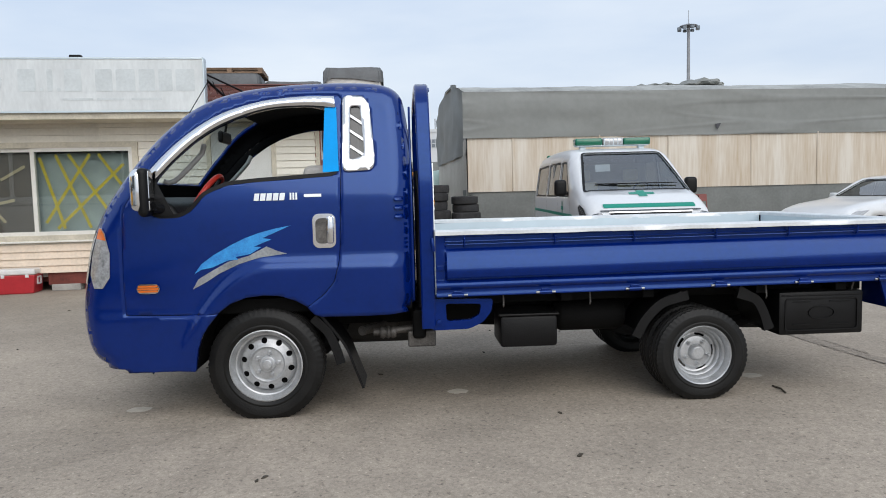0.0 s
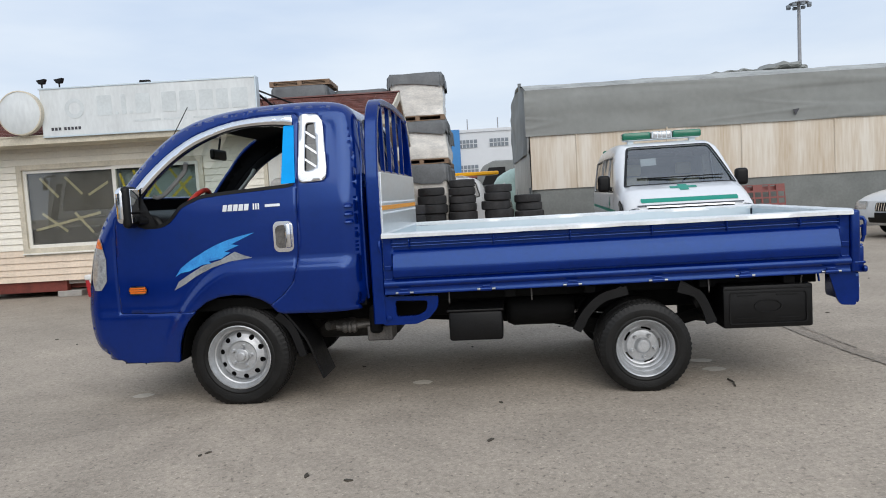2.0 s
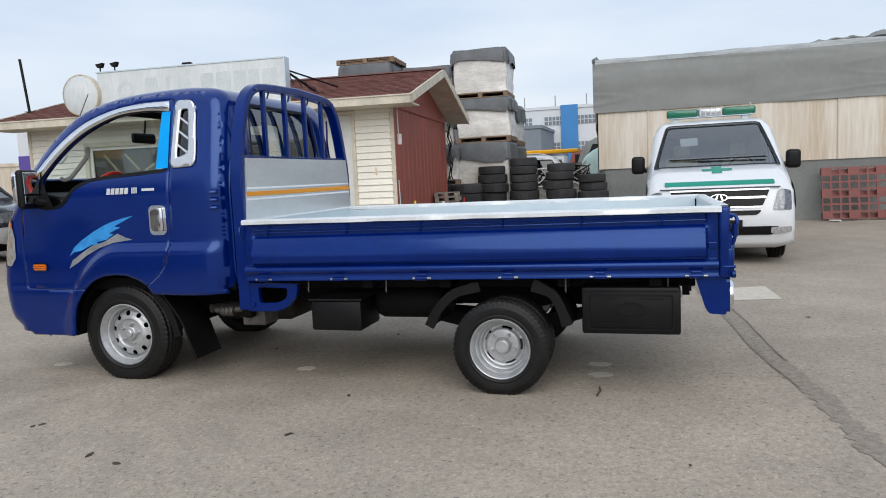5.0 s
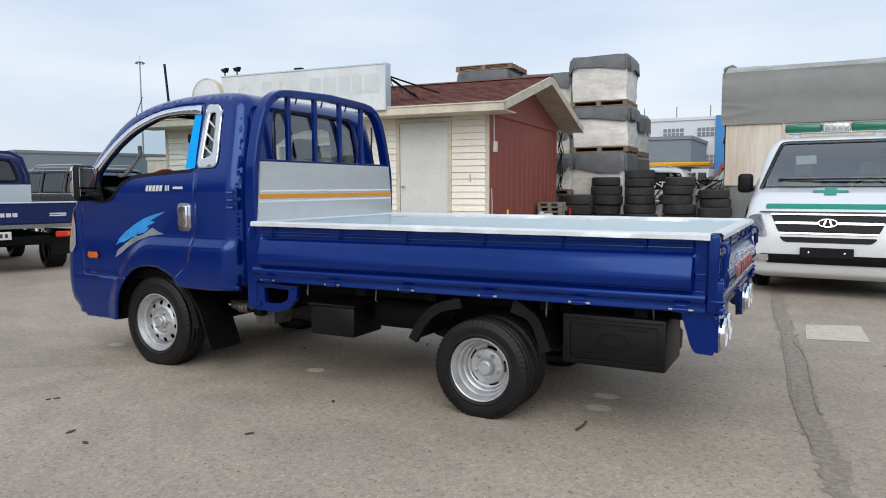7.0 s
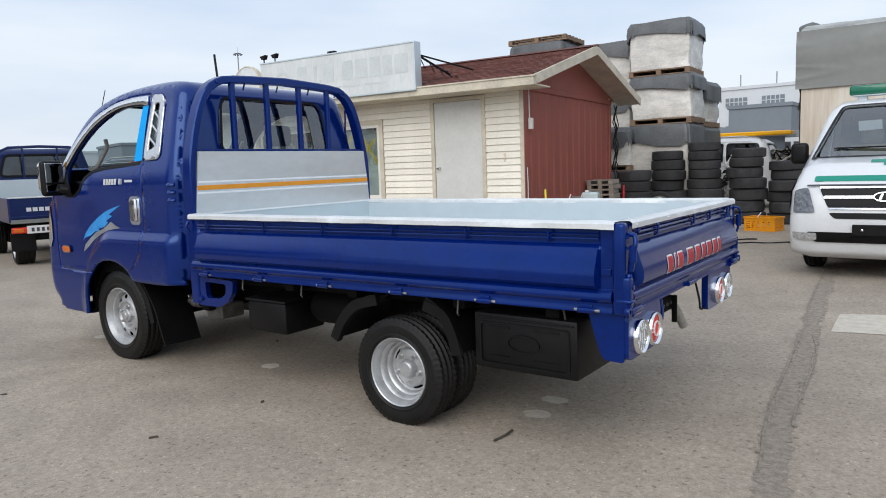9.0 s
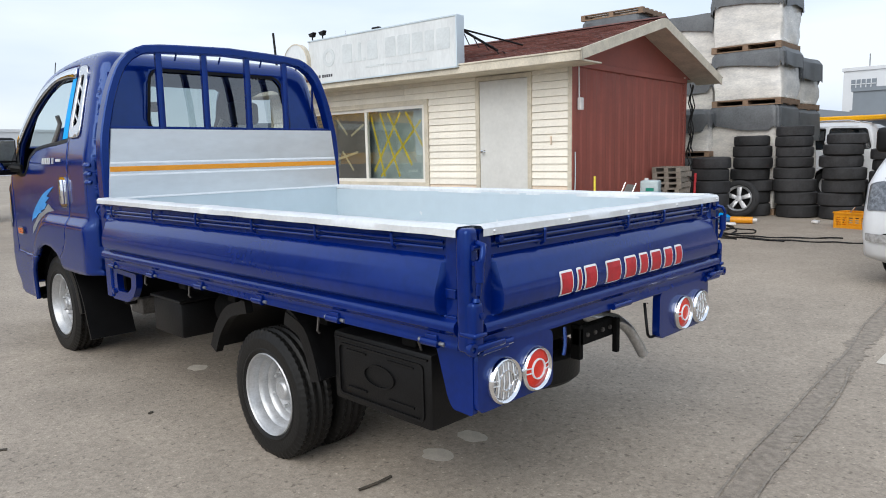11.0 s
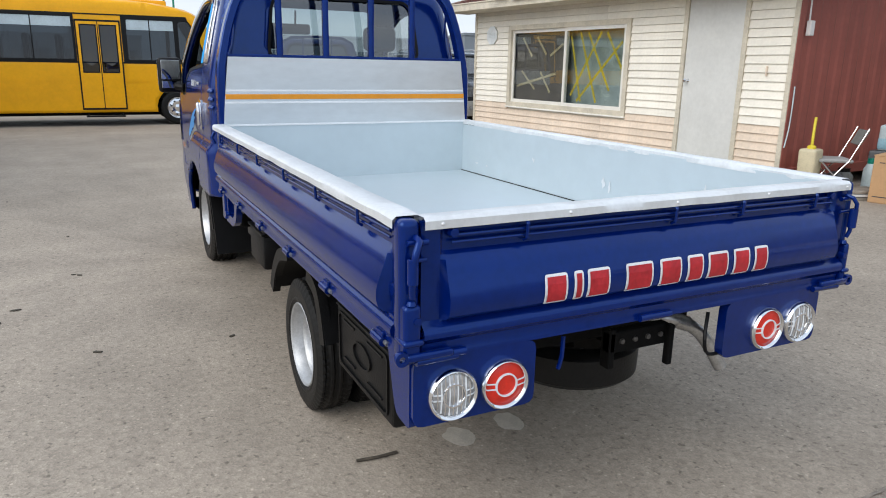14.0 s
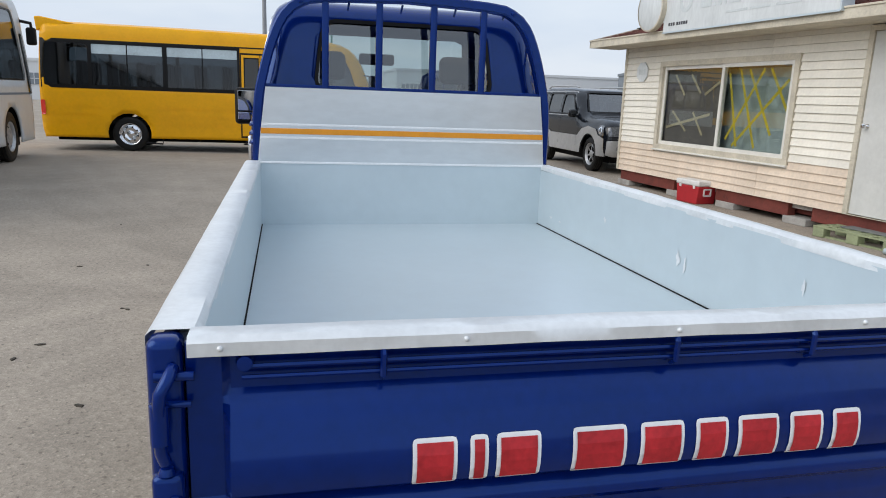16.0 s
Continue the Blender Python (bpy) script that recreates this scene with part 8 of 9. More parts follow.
# yellow minibus
BUS = [(0.05, 0.32), (0.0, 0.5), (0.0, 0.9), (0.06, 1.15), (0.30, 1.8), (0.50, 2.25), (0.74, 2.50), (1.1, 2.62), (2.0, 2.73), (4.5, 2.78), (7.0, 2.79), (7.38, 2.76), (7.48, 2.55), (7.54, 1.6), (7.54, 0.6), (7.5, 0.34)]
B_WIN = [cut_corners([(0.55, 1.44), (1.15, 1.44), (1.15, 2.33), (0.92, 2.33), (0.74, 2.0)], 0.08), cut_corners([(1.22, 1.44), (2.24, 1.44), (2.24, 2.33), (1.22, 2.33)], 0.05), cut_corners([(3.30, 1.44), (4.85, 1.44), (4.85, 2.35), (3.30, 2.35)], 0.04),
         cut_corners([(4.92, 1.44), (6.42, 1.44), (6.42, 2.35), (4.92, 2.35)], 0.04), cut_corners([(6.48, 1.44), (7.30, 1.44), (7.42, 1.7), (7.37, 2.35), (6.48, 2.35)], 0.10)]
bus, bb, bs = vehicle("minibus", pose(-13.33, 2.44, 0, 0, 0, -90), "yellow minibus with dark windows and folding door", "bus", BUS, 1.03, 0.16, 0.08, 1.5, YELLOW_BUS, (1.25, 5.69), 0.39, B_WIN, ((0.12, 1.28), (0.55, 2.28), 0.9, 0.84), None, GLASS_BUS, arch=0.07, zb=0.30, rim=0.235, holes=8, steel=True, rimmat=CHROME, power=1.0)
part("saloon_floor", box((0.3, -0.95, 0.6), (6.9, 0.95, 0.7)), BLACK_MATT, bus)
for k in range(8):
    for y in (-0.6, 0.6):
        part("passenger_seat", box((2.3 + 0.62 * k, y - 0.32, 1.0), (2.42 + 0.62 * k, y + 0.32, 1.98), 0.06), BLACK, bus)
for sgn in (-1, 1):
    part("window_belt", panel([(0.60, 1.37), (7.46, 1.37), (7.44, 2.42), (0.95, 2.42)], B_WIN + [rect(2.33, 1.40, 3.26, 2.39)], 0.3, bs.side(sgn, 0.006)), BLACK, bb, "black window surround")
    for z in (0.62, 0.80, 0.97):
        for q0, q1 in ((1.80, 2.33), (3.27, 5.14), (6.25, 7.4)):
            part("body_rib", panel([(q0, z), (q1, z), (q1, z + 0.02), (q0, z + 0.02)], [], 0.4, bs.side(sgn, 0.008)), YELLOW_BUS, bb)
# Bright sky in the upper window glass, painted as pale opaque strips.
SKY_STRIP = material("pale_sky_reflection", (0.52, 0.62, 0.66), 0.3, 0, 0.1, 3)
for q0, q1, q2 in ((1.24, 2.22, 2.10), (3.32, 4.84, 2.13), (4.94, 6.41, 2.13)):
    part("sunshade_strip", panel(rect(q0, q2, q1, 2.335), [], 0.4, bs.side(1, -0.006)), SKY_STRIP, bb, "pale strip painted for bright sky in the window top")
for q in (4.08, 5.68, 1.75):
    part("window_post", panel(rect(q - 0.012, 1.45, q + 0.012, 2.34), [], 0.4, bs.side(1, -0.004)), BLACK, bb)
dr = part("folding_door", panel(rect(2.37, 0.40, 3.23, 2.25), [rect(2.45, 1.18, 2.76, 2.17), rect(2.85, 1.18, 3.15, 2.17)], 0.3, bs.side(1, 0.012)), YELLOW_BUS, bus, "yellow two-leaf folding door")
part("door_glass", panel(rect(2.43, 1.16, 2.78, 2.19), [], 0.3, bs.side(1, 0.006)), GLASS_DARK, dr)
part("door_glass", panel(rect(2.83, 1.16, 3.17, 2.19), [], 0.3, bs.side(1, 0.006)), GLASS_DARK, dr)
for q0, q1 in ((2.43, 2.78), (2.83, 3.17)):
    part("glass_edge", panel(rect(q0, 1.16, q1, 2.19), [rect(q0 + 0.025, 1.185, q1 - 0.025, 2.165)], 0.3, bs.side(1, 0.015)), BLACK, dr)
part("door_gap", panel(rect(2.795, 0.40, 2.812, 2.25), [], 0.3, bs.side(1, 0.016)), BLACK, dr)
part("door_frame", panel(rect(2.345, 0.36, 3.255, 2.29), [rect(2.375, 0.40, 3.225, 2.25)], 0.3, bs.side(1, 0.014)), BLACK, dr)
part("door_step", box((2.40, 0.95, 0.20), (3.20, 1.12, 0.23), 0.006), BLACK, bus)
for q in (2.45, 3.15):
    part("step_bracket", tube([(q, 1.05, 0.22), (q, 0.95, 0.36)], 0.014, seg=6), BLACK, bus)
part("tail_lamp", panel(rounded(7.39, 0.78, 7.49, 1.10, 0.03), [], 0.2, bs.side(1, 0.01)), LENS_RED, bb, "red tail lamp")
part("rear_step", tube([(5.0, 0.95, 0.28), (5.0, 1.0, 0.18), (5.35, 1.0, 0.2)], 0.02, seg=6), BLACK, bus)
part("roof_spoiler", prism([(6.75, 2.755), (7.42, 2.87), (7.53, 2.86), (7.50, 2.56), (7.35, 2.66)], -0.9, 0.9, bevel=0.02), YELLOW_BUS, bus)
part("roof_vent", box((4.4, -0.3, 2.75), (5.0, 0.3, 2.82), 0.02), WHITE_PLASTIC, bus)
part("roof_board", box((1.3, -0.5, 2.60), (2.3, 0.5, 2.79), 0.03), YELLOW_BUS, bus)
part("front_rack", plate(rect(1.1, 2.58, 1.35, 2.98), [rect(1.14, 2.62, 1.31, 2.94)], 0.28, 0.34), GREEN, bus, "small green frame on the roof")
part("door_mirror", box((0.15, 1.10, 1.55), (0.30, 1.24, 1.9), 0.03), BLACK, bus)
part("mirror_arm", tube([(0.4, 0.98, 1.9), (0.25, 1.17, 1.88)], 0.015, seg=6), BLACK, bus)

# white coach
COACH = [(0.05, 0.35), (0.0, 0.6), (0.0, 1.1), (0.05, 1.8), (0.18, 2.6), (0.38, 2.95), (0.8, 3.1), (3.0, 3.15), (8.0, 3.15), (8.6, 3.1), (8.75, 2.6), (8.8, 1.2), (8.78, 0.4)]
C_WIN = [cut_corners([(0.20, 1.25), (0.40, 1.25), (0.62, 2.35), (0.46, 2.35)], 0.03), cut_corners([(0.60, 1.50), (2.4, 1.50), (2.4, 2.75), (0.95, 2.75), (0.76, 2.3)], 0.10), cut_corners([(2.55, 1.5), (5.5, 1.5), (5.5, 2.75), (2.55, 2.75)], 0.06), cut_corners([(5.6, 1.5), (8.5, 1.5), (8.5, 2.75), (5.6, 2.75)], 0.06)]
coach, cbd, cs = vehicle("coach", pose(-11.11, -6.03, 0, 0, 0, 4), "tall white coach with dark side windows", "bus", COACH, 1.22, 0.2, 0.06, 1.6, WHITE_BUS, (1.65, 6.6), 0.46, C_WIN, ((0.03, 1.35), (0.24, 2.75), 1.05, 0.98), None, arch=0.09, zb=0.33, rim=0.27, steel=True, power=1.0)
part("mirror_arm", tube([(0.40, 1.15, 2.62), (0.2, 1.30, 2.6), (0.16, 1.30, 2.5)], 0.03, seg=8), BLACK, coach)
part("door_mirror", box((0.10, 1.20, 2.18), (0.22, 1.38, 2.52), 0.04), BLACK, coach, "black drooping mirror")
for sgn in (-1, 1):
    part("waist_line", panel([(0.3, 1.22), (8.6, 1.22), (8.6, 1.26), (0.3, 1.26)], [], 0.5, cs.side(sgn, 0.004)), FAR_GREY, cbd)
    part("door_gap", panel([(0.24, 0.5), (0.25, 0.5), (0.25, 1.2), (0.24, 1.2)], [], 0.3, cs.side(sgn, 0.003)), DARK_INK, cbd)

# dark off-road car with silver lower body
SUV = [(0.06, 0.36), (0.0, 0.5), (0.0, 0.75), (0.06, 1.0), (0.35, 1.10), (1.15, 1.18), (1.35, 1.22), (1.85, 1.62), (2.05, 1.72), (2.6, 1.79), (3.8, 1.80), (4.3, 1.75), (4.5, 1.55), (4.62, 1.1), (4.64, 0.5), (4.6, 0.4)]
S_WIN = [cut_corners([(1.66, 1.20), (2.55, 1.20), (2.55, 1.64), (2.10, 1.64)], 0.05), cut_corners([(2.65, 1.20), (3.45, 1.20), (3.45, 1.66), (2.65, 1.66)], 0.04), cut_corners([(3.55, 1.20), (4.40, 1.20), (4.28, 1.64), (3.55, 1.66)], 0.06)]


def suv_at(m, label, paint, low, name="off_road_car"):
    v, b, sh = vehicle(name, m, label, "car", SUV, 0.93, 0.21, 0.22, 1.15, paint, (0.88, 3.62), 0.37, S_WIN, ((1.40, 1.26), (1.95, 1.68), 0.74, 0.62), ((4.45, 1.62), (4.58, 1.25), 0.66, 0.74), arch=0.06, zb=0.36, rim=0.235)
    for sgn in (-1, 1):
        low_poly = [(4.5, 0.37)] + arches(4.5, 0.12, [(0.88, 0.37), (3.62, 0.37)], 0.44, 0.37)[1:-1] + [(0.12, 0.37), (0.14, 0.74), (0.40, 0.80), (0.52, 0.92), (0.9, 0.97), (1.26, 0.90), (1.5, 0.74), (3.1, 0.74), (3.6, 0.90), (4.1, 0.80), (4.5, 0.74)]
        part("lower_cladding", panel(low_poly, [], 0.12, sh.side(sgn, 0.014)), low, b, "silver lower body cladding", 50)
        part("headlamp", panel(cut_corners([(0.14, 0.79), (0.36, 0.81), (0.44, 0.92), (0.38, 1.01), (0.2, 1.0)], 0.04), [], 0.05, sh.side(sgn, 0.01)), LENS_SMOKE, b, smooth=60)
        part("lamp_reflector", panel(ring_points(0.075, 20, 0, (0.29, 0.905)), [ring_points(0.045, 20, 0, (0.29, 0.905))], 0.03, sh.side(sgn, 0.018)), CHROME, b, smooth=60)
        a, c = sorted((sgn * 0.56, sgn * sh.W))
        part("headlamp_front", on_skin(sh, 0.01, 0.79, 0.055, 0.99, a, c, 0.01, 0.04), LENS_SMOKE, b, "clear headlamp", 60)
        part("fog_lamp", on_skin(sh, 0.005, 0.50, 0.0, 0.60, *sorted((sgn * 0.5, sgn * 0.7)), 0.02, 0.04), LENS_CLEAR, b)
        mr = part("door_mirror", box((1.55, min(sgn * 0.95, sgn * 1.13), 1.13), (1.68, max(sgn * 0.95, sgn * 1.13), 1.30), 0.04, seg=3), paint, v, smooth=50)
        part("mirror_arm", tube([(1.62, sgn * 0.9, 1.15), (1.62, sgn * 1.0, 1.18)], 0.025), BLACK, mr)
        part("roof_rail", tube([(2.2, sgn * 0.66, 1.80), (2.4, sgn * 0.67, 1.84), (3.9, sgn * 0.67, 1.84), (4.1, sgn * 0.66, 1.79)], 0.016, seg=8), SUV_SILVER, v, smooth=60)
        part("window_chrome", panel(inset_loop([(1.60, 1.17), (4.48, 1.17), (4.36, 1.70), (2.08, 1.70)], -0.01), [[(1.60, 1.17), (4.48, 1.17), (4.36, 1.70), (2.08, 1.70)]], 0.3, sh.side(sgn, 0.006)), SUV_SILVER, b)
        for x in (1.55, 2.60, 3.50):
            part("door_gap", panel([(x, 0.5), (x + 0.008, 0.5), (x + 0.008, 1.15), (x, 1.15)], [], 0.2, sh.side(sgn, 0.016)), DARK_INK, b)
    g = part("grille", on_skin(sh, 0.005, 0.76, 0.055, 0.99, -0.50, 0.50, 0.012, 0.05), BLACK, b, "black grille with upright bars")
    for k in range(7):
        y = -0.42 + 0.14 * k
        part("grille_bar", on_skin(sh, 0.005, 0.78, 0.05, 0.97, y - 0.012, y + 0.012, 0.024, 0.006), SUV_SILVER, g)
    part("front_bumper", on_skin(sh, 0.06, 0.38, 0.0, 0.70, -0.92, 0.92, 0.018, 0.03), low, b, "silver front bumper", 50)
    part("bumper_intake", on_skin(sh, 0.02, 0.46, 0.0, 0.58, -0.42, 0.42, 0.026, 0.03), BLACK, b)
    part("cabin_floor", box((1.2, -0.8, 0.5), (4.4, 0.8, 0.65)), BLACK_MATT, v)
    for y in (-0.4, 0.4):
        part("seat", box((2.35, y - 0.24, 0.7), (2.5, y + 0.24, 1.5), 0.05), SEAT_GREY, v)
    part("dashboard", box((1.35, -0.75, 0.8), (1.75, 0.75, 1.13), 0.05), BLACK, v)
    return v


suv_at(pose(-8.50, 7.55, 0, 0, 0, 180), "dark grey off-road car with silver lower body", SUV_DARK, SUV_SILVER)
suv_at(pose(-11.1, 9.9, 0, 0, 0, 118), "black off-road car parked beside a cabin", SUV_DARK, SUV_DARK)

# white saloon car
SED = [(0.05, 0.25), (0.0, 0.42), (0.02, 0.62), (0.12, 0.76), (0.6, 0.90), (1.25, 0.98), (1.5, 1.04), (2.05, 1.34), (2.35, 1.42), (2.9, 1.45), (3.5, 1.38), (3.95, 1.12), (4.5, 1.03), (4.66, 0.9), (4.7, 0.5), (4.66, 0.3)]
D_WIN = [cut_corners([(1.80, 0.99), (2.75, 0.99), (2.75, 1.34), (2.3, 1.33)], 0.05), cut_corners([(2.83, 0.99), (3.72, 1.02), (3.45, 1.30), (2.83, 1.34)], 0.05)]
sed, db, ds = vehicle("saloon_car", pose(8.85, 9.5, 0, 0, 0, 15), "white saloon car with dark glass", "car", SED, 0.9, 0.16, 0.35, 0.92, WHITE_CAR, (0.88, 3.62), 0.315, D_WIN, ((1.48, 1.05), (2.12, 1.36), 0.70, 0.58), ((3.45, 1.38), (3.95, 1.14), 0.58, 0.66), arch=0.05, zb=0.24, rim=0.205)
for sgn in (-1, 1):
    part("headlamp", panel(cut_corners([(0.12, 0.58), (0.40, 0.66), (0.62, 0.78), (0.30, 0.76), (0.16, 0.70)], 0.02), [], 0.08, ds.side(sgn, 0.006)), LENS_CLEAR, db, "clear headlamp", 60)
    part("headlamp_front", on_skin(ds, 0.01, 0.56, 0.07, 0.70, *sorted((sgn * 0.5, sgn * ds.W)), 0.006, 0.03), LENS_CLEAR, db, smooth=60)
    mr = part("door_mirror", box((1.72, min(sgn * 0.9, sgn * 1.06), 0.98), (1.86, max(sgn * 0.9, sgn * 1.06), 1.10), 0.035, seg=3), WHITE_CAR, sed, smooth=50)
    part("fog_lamp", on_skin(ds, 0.01, 0.34, 0.0, 0.42, *sorted((sgn * 0.55, sgn * 0.75)), 0.006, 0.02), LENS_CLEAR, db)
g = part("grille", on_skin(ds, 0.005, 0.52, 0.045, 0.68, -0.28, 0.28, 0.006, 0.04), BLACK, db, "dark grille with upright chrome bars")
for k in range(9):
    part("grille_bar", on_skin(ds, 0.006, 0.53, 0.04, 0.67, -0.24 + 0.06 * k - 0.008, -0.24 + 0.06 * k + 0.008, 0.014, 0.004), CHROME, g)
part("front_plate", on_skin(ds, 0.01, 0.385, 0.0, 0.495, -0.27, 0.27, 0.02, 0.01), BLACK, db, "blank black number plate holder")
part("lower_intake", on_skin(ds, 0.03, 0.30, 0.0, 0.40, -0.45, 0.45, 0.005, 0.02), BLACK, db)

# white car with a yellow rack behind the tyres
w2 = suv_at(pose(-3.45, 17.0, 0, 0, 0, 3), "white estate car with a yellow roof rack", WHITE_CAR, WHITE_CAR, "estate_car")
part("yellow_rack", box((2.1, -0.45, 1.84), (5.0, 0.45, 1.95), 0.03), YELLOW_BUS, w2, "yellow roof carrier")
suv_at(pose(-6.1, 17.6, 0, 0, 0, 3), "white car parked beyond the tyres", WHITE_CAR, WHITE_CAR, "estate_car")


# second pickup truck, tail towards the yard
T2 = [(-1.0, 0.3), (-1.08, 0.5), (-1.08, 0.8), (-1.02, 1.1), (-0.85, 1.35), (-0.5, 1.72), (-0.25, 1.86), (0.1, 1.92), (0.4, 1.92), (0.55, 1.88), (0.62, 1.7), (0.66, 1.3), (0.66, 0.6)]
tk, tkb, tks = vehicle("flatbed_truck", pose(-9.39, 3.69, 0, 0, 0, -15.8), "dark blue drop-side truck seen from behind", "truck", T2, 0.84, 0.15, 0.2, 1.3, BLUE_DARK, (0.0,), 0.32, [cut_corners([(-0.55, 1.25), (0.4, 1.38), (0.4, 1.75), (-0.1, 1.72)], 0.06)], ((-0.78, 1.45), (-0.3, 1.83), 0.66, 0.58), ((0.58, 1.80), (0.65, 1.42), 0.6, 0.66), arch=0.07, zb=0.45, rim=0.2)
for x, y in ((2.45, -0.62), (2.45, 0.62)):
    road_wheel(tk, x, y, 0.29, 0.28, 0.18, SILVER, 5, True)
part("bed_floor", box((0.78, -0.82, 0.68), (3.05, 0.82, 0.74)), WALL_GREY, tk)
for sgn in (-1, 1):
    part("side_gate", box((0.78, min(sgn * 0.80, sgn * 0.84), 0.70), (3.02, max(sgn * 0.80, sgn * 0.84), 1.07), 0.01), BLUE_DARK, tk, "dark blue side gate")
    part("tail_lamp", box((3.0, min(sgn * 0.50, sgn * 0.82), 0.53), (3.06, max(sgn * 0.50, sgn * 0.82), 0.62), 0.012), LENS_RED, tk, "red and orange tail lamp")
    part("lamp_insert", box((3.055, min(sgn * 0.66, sgn * 0.80), 0.545), (3.068, max(sgn * 0.66, sgn * 0.80), 0.605), 0.008), LENS_ORANGE, tk)
    part("mud_flap", box((2.80, min(sgn * 0.48, sgn * 0.82), 0.24), (2.83, max(sgn * 0.48, sgn * 0.82), 0.52), 0.004), BLACK, tk)
    part("guard_post", flat_bar([(0.74, sgn * 0.80, 0.7), (0.74, sgn * 0.78, 1.5), (0.74, sgn * 0.68, 1.84), (0.74, sgn * 0.5, 1.93), (0.74, 0, 1.95)], 0.05, 0.06), BLUE_DARK, tk)
    part("guard_bar", flat_bar([(0.74, sgn * 0.28, 1.35), (0.74, sgn * 0.28, 1.93)], 0.03, 0.03), BLUE_DARK, tk)
tg = part("tailgate", box((3.0, -0.83, 0.70), (3.045, 0.83, 1.07), 0.012), BLUE_DARK, tk, "dark blue tailgate with silver lettering bars")
part("gate_cap", box((2.99, -0.83, 1.065), (3.06, 0.83, 1.085), 0.006), GALV_CAP, tg)
part("gate_rib", box((3.04, -0.80, 0.76), (3.06, 0.80, 0.79), 0.008), BLUE_DARK, tg)
for k in range(7):
    part("letter_bar", box((3.044, -0.60 + 0.085 * k, 0.86), (3.05, -0.535 + 0.085 * k, 0.92)), BADGE, tg)
for k in range(2):
    part("letter_bar", box((3.044, 0.42, 0.86 + 0.03 * k), (3.05, 0.66, 0.88 + 0.03 * k)), BADGE, tg)
hbd = part("headboard", box((0.76, -0.80, 0.74), (0.79, 0.80, 1.36)), GALV, tk, "galvanised headboard")
part("plate", box((3.05, -0.62, 0.52), (3.065, -0.12, 0.64), 0.006), WHITE_PLASTIC, tk, "white number plate")
for k in range(6):
    part("plate_bar", box((3.064, -0.56 + 0.07 * k, 0.55), (3.068, -0.52 + 0.07 * k, 0.61)), DARK_INK, tk)
part("rear_frame", box((2.7, -0.45, 0.42), (3.02, 0.45, 0.56), 0.02), BLACK_MATT, tk)
part("chassis_rail", box((-0.8, -0.4, 0.45), (2.9, -0.3, 0.6)), BLACK_MATT, tk)
part("chassis_rail", box((-0.8, 0.3, 0.45), (2.9, 0.4, 0.6)), BLACK_MATT, tk)

# box trailer with a purple band beyond the cabin
PURPLE = material("purple_band", (0.10, 0.06, 0.30), 0.5, 0, 0.06, 3)
bt = thing("box_trailer", pose(-17.0, 16.5, 0, 0, 0, 5), "white box trailer with a purple band", "trailer")
part("box", box((-0.3, -1.2, 0.9), (6.5, 1.2, 3.5), 0.04), FAR_WHITE, bt)
part("band", box((-0.3, -1.215, 2.05), (6.5, -1.2, 2.65)), PURPLE, bt)
for k in range(3):
    part("lettering_bar", box((1.2 + 0.45 * k, -1.222, 2.22), (1.5 + 0.45 * k, -1.214, 2.52)), WHITE_PLASTIC, bt)
part("band_line", box((-0.3, -1.214, 1.88), (6.5, -1.2, 1.96)), PURPLE, bt)
for x in (0.5, 1.6, 5.2):
    for y in (-0.95, 0.95):
        part("wheel", lathe([(0, -0.14), (0.3, -0.14), (0.45, -0.12), (0.48, 0), (0.45, 0.12), (0, 0.14)], "y", 28, at=(x, y, 0.48)), RUBBER, bt, smooth=40)
part("frame", box((-0.2, -0.6, 0.7), (6.4, 0.6, 0.9)), BLACK_MATT, bt)


# ---- far buildings and masts ----
def far_block(name, m, size, mat, label, rows, cols, win=(1.6, 1.1), ribbon=False):
    b = thing(name, m, label, "building")
    w, d, h = size
    wall = part("wall", box((0, 0, 0), (w, d, h)), mat, b)
    part("parapet", box((-0.1, -0.1, h), (w + 0.1, d + 0.1, h + 0.25)), mat, b)
    for i in range(rows):
        for j in range(cols):
            x = w * (j + 0.5) / cols
            z = h * (i + 0.55) / rows
            ww, hh = win
            o = part("window", box((x - ww / 2, -0.06, z - hh / 2), (x + ww / 2, 0.02, z + hh / 2)), FAR_GREY, wall)
            for q in (-0.3, -0.1, 0.1, 0.3):
                part("mullion", box((x + q * ww - 0.03, -0.1, z - hh / 2), (x + q * ww + 0.03, -0.05, z + hh / 2)), mat, wall)
            part("mullion", box((x - ww / 2, -0.1, z - 0.03), (x + ww / 2, -0.05, z + 0.03)), mat, wall)
    return b


fb = far_block("factory_building", pose(-11.5, 60, 0), (17.0, 12, 6.9), FAR_WHITE, "white far factory building with window bands", 3, 6, (1.7, 0.72))
part("blue_panel", box((7.7, -0.2, 0), (9.2, 0.0, 7.2)), FAR_BLUE, fb, "tall blue facade panel")
for k in range(6):
    part("roof_mast", tube([(1.5 + 2.8 * k, 1, 7.1), (1.5 + 2.8 * k, 1, 8.2)], 0.05, seg=5), MAST, fb)
far_block("far_hall", pose(-8.7, 52, 0), (4.2, 8, 4.8), FAR_GREY, "dark grey far hall", 1, 1, (0.1, 0.1))
lh = thing("low_shed", pose(-7.5, 26, 0), "low grey shed with a shallow gable roof", "building")
part("wall", box((-3, 0, 0), (6.2, 6, 2.3)), FAR_GREY, lh)
part("roof", prism([(-3.4, 2.25), (1.6, 3.0), (6.6, 2.25), (6.6, 2.15), (-3.4, 2.15)], -0.3, 6.3), FAR_GREY, lh)
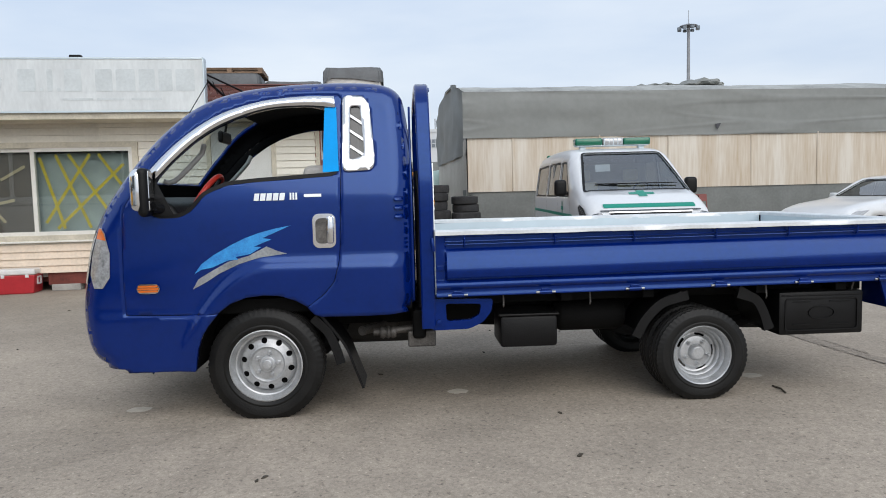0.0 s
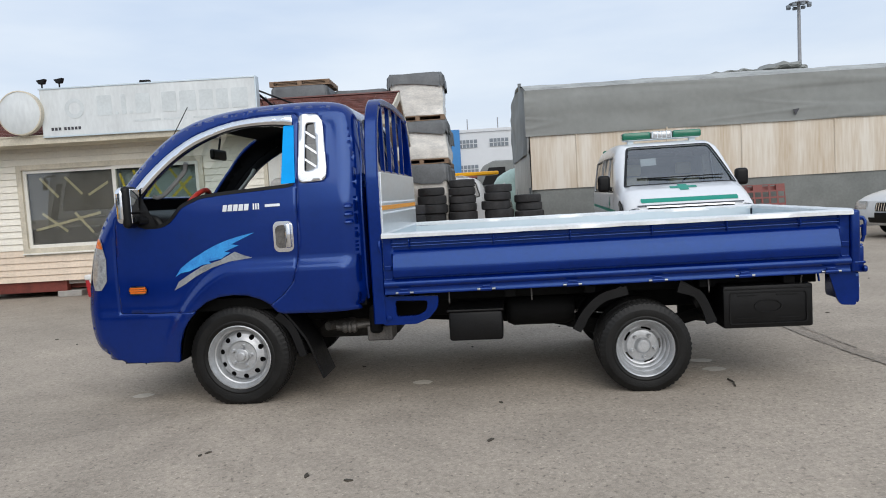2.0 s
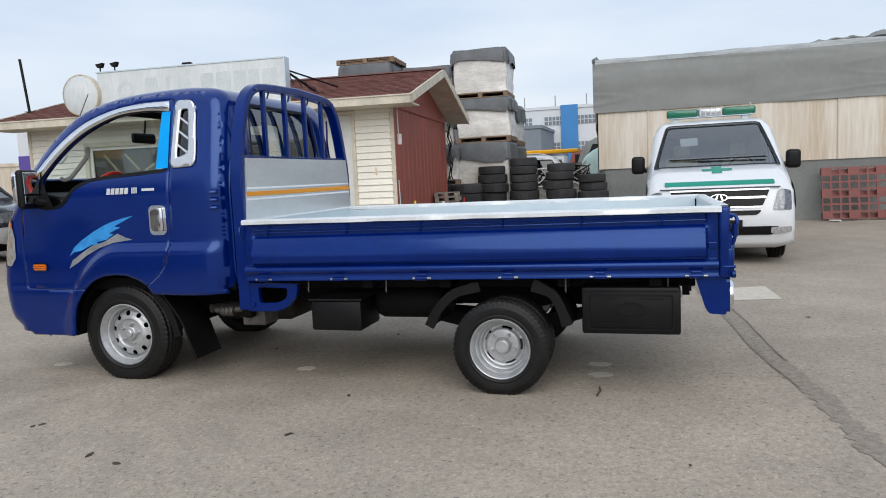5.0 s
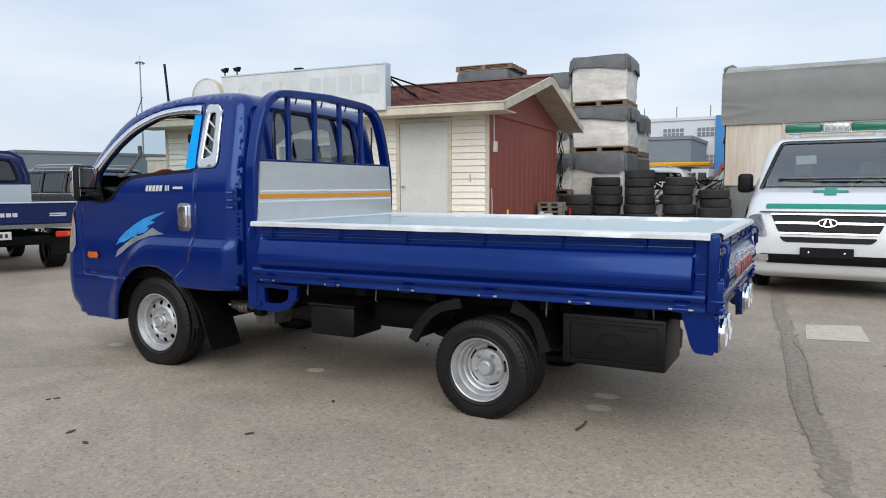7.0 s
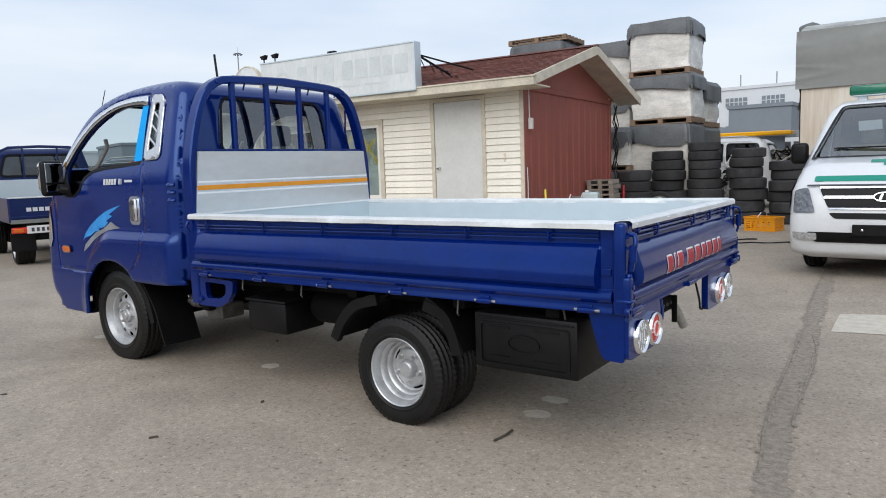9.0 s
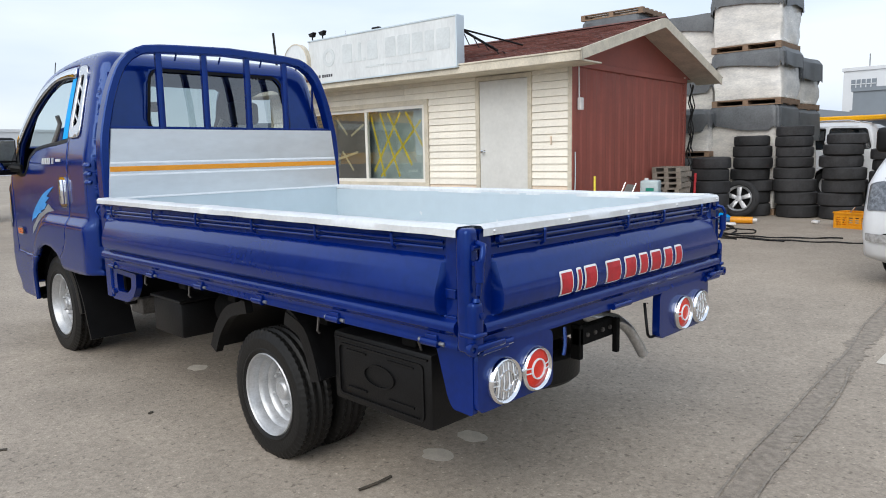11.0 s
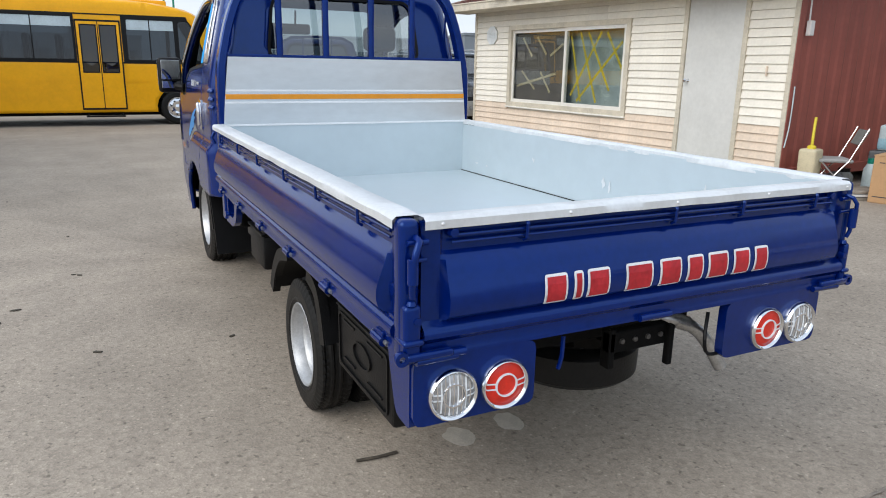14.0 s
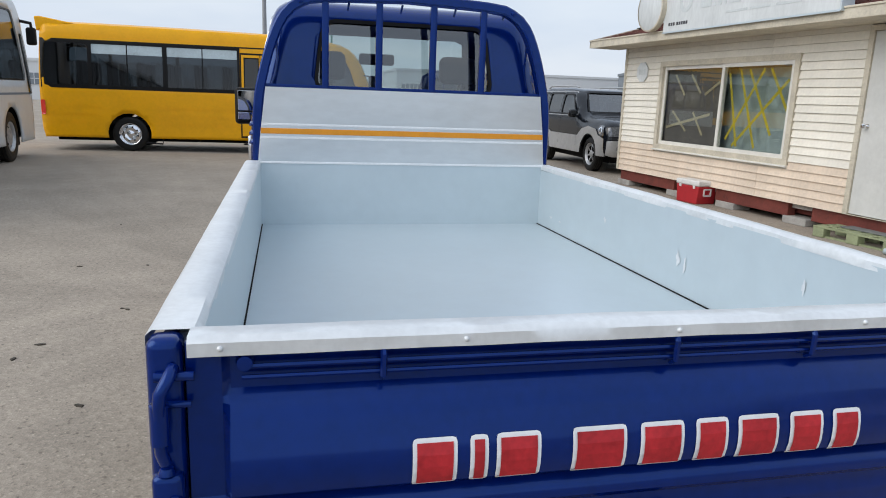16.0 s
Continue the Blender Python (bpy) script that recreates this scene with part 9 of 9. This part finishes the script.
far_block("far_warehouse", pose(-72, 12, 0, 0, 0, 90), (40, 14, 4.2), FAR_WHITE, "long pale far warehouse", 1, 12, (2.2, 1.0))
far_block("far_warehouse", pose(-58, 33, 0, 0, 0, 75), (14, 9, 4.4), FAR_GREY, "low dark grey far warehouse", 1, 4, (2.2, 1.0))
far_block("far_warehouse", pose(-66, -30, 0, 0, 0, 90), (34, 14, 3.4), FAR_WHITE, "long pale far warehouse", 1, 10, (2.2, 1.0))
far_block("tan_building", pose(-46, 37, 0, 0, 0, 40), (9, 6, 3.6), CANVAS_BEIGE, "small tan far building with windows", 1, 3, (1.2, 0.8))
far_block("far_block", pose(16, 90, 0), (40, 14, 6), FAR_WHITE, "pale far building behind the tent", 2, 8, (2.2, 1.0))


def mast(x, y, h):
    m = thing("light_mast", pose(x, y, 0), "tall grey floodlight mast with a lamp crown", "lamp", "floodlight masts")
    part("shaft", lathe([(0.24, 0), (0.15, h), (0, h)], "z", 10), MAST, m, smooth=50)
    part("crown", lathe([(0.9, h - 0.3), (0.95, h - 0.25), (0.9, h - 0.2), (0.2, h - 0.1)], "z", 14), MAST, m)
    for k in range(8):
        a = k * math.pi / 4
        part("lamp", box((1.0 * math.cos(a) - 0.19, 1.0 * math.sin(a) - 0.15, h - 0.66), (1.0 * math.cos(a) + 0.19, 1.0 * math.sin(a) + 0.15, h - 0.36), 0.05), FAR_GREY, m)
    part("spike", tube([(0, 0, h), (0, 0, h + 1.4)], 0.03, seg=5), MAST, m)


mast(31.6, 70, 18.6)
mast(-148, 118, 33)
mast(-62, -1.5, 14)

# clutter and vehicles beyond the tyre stacks
GREEN_SHEET = material("pale_green_sheet", (0.42, 0.56, 0.50), 0.5, 0, 0.12, 3, bump=0.3, bscale=4)
bg = thing("covered_heap", pose(2.15, 21.0, 0), "heap under a pale green sheet beside the tent", "heap")
part("sheet", wavy(dense_ball(1.05, 0.9, 2.15), 0.16, 2.4), GREEN_SHEET, bg, smooth=60)
SCRAP = material("mixed_grey_scrap", (0.42, 0.40, 0.37), 0.7, 0, 0.4, 7, color2=(0.12, 0.11, 0.10), bump=0.8, bscale=9)
for x, y, h in ((0.45, 16.6, 1.42), (1.45, 17.6, 1.55)):
    sh = thing("scrap_heap", pose(x, y, 0), "heap of tangled grey scrap and cables", "heap")
    part("heap", wavy(dense_ball(0.5, 0.45, h), 0.22, 5), SCRAP, sh, smooth=30)
    for k in range(14):
        rr = random.Random(500 + k + int(x * 10))
        pts = [(rr.uniform(-0.45, 0.45), rr.uniform(-0.55, -0.2), h * rr.uniform(0.5, 1.02)) for _ in range(4)]
        part("cable", tube([(p[0], p[1], p[2]) for p in smooth_line(pts, 0.12)], 0.018, seg=5), WHITE_PLASTIC if k % 2 else BLACK, sh)
rl = thing("red_lorry", pose(-0.15, 35.0, 0), "dark red lorry cab standing far off", "lorry")
part("cab", prism([(-0.45, 0.5), (0.5, 0.5), (0.5, 2.45), (-0.2, 2.45), (-0.38, 1.9), (-0.45, 1.7)], 0.0, 1.8, bevel=0.06), RED_WALL, rl)
part("side_window", box((-0.12, -0.02, 1.65), (0.3, 0.01, 2.2), 0.02), BLACK, rl)
part("wheel", lathe([(0, -0.14), (0.25, -0.14), (0.36, -0.12), (0.4, 0), (0.36, 0.12), (0, 0.14)], "y", 24, at=(0.05, 0.1, 0.4)), RUBBER, rl, smooth=40)
dv = thing("dark_van", pose(0.15, 32.0, 0), "dark grey van with a rounded roof far off", "van")
part("body", prism([(-0.1, 0.4), (4.2, 0.4), (4.2, 2.9), (1.0, 2.95), (0.45, 2.7), (0.1, 2.1), (-0.1, 1.4)], 0.0, 1.9, bevel=0.1), WALL_GREY, dv, smooth=50)
part("side_window", prism([(0.35, 1.7), (1.6, 1.7), (1.6, 2.6), (0.75, 2.6)], -0.02, 0.02), BLACK, dv)
for x in (0.7, 3.3):
    part("wheel", lathe([(0, -0.14), (0.3, -0.14), (0.42, -0.12), (0.45, 0), (0.42, 0.12), (0, 0.14)], "y", 24, at=(x, 0.1, 0.45)), RUBBER, dv, smooth=40)
sl = thing("sign_lorry", pose(-5.2, 33.5, 0), "white lorry side with black lettering bars", "lorry")
part("side_panel", box((0, 0, 0.7), (4.5, 2.2, 2.15), 0.03), FAR_WHITE, sl)
part("dark_band", box((0, -0.02, 2.15), (4.5, 2.2, 2.45), 0.02), FAR_GREY, sl)
for k in range(3):
    part("lettering_bar", box((3.0 + 0.5 * k, -0.03, 1.35), (3.38 + 0.5 * k, 0.0, 1.95)), DARK_INK, sl)
for x in (0.8, 3.6):
    part("wheel", lathe([(0, -0.14), (0.3, -0.14), (0.42, -0.12), (0.45, 0), (0.42, 0.12), (0, 0.14)], "y", 24, at=(x, 0.15, 0.45)), RUBBER, sl, smooth=40)
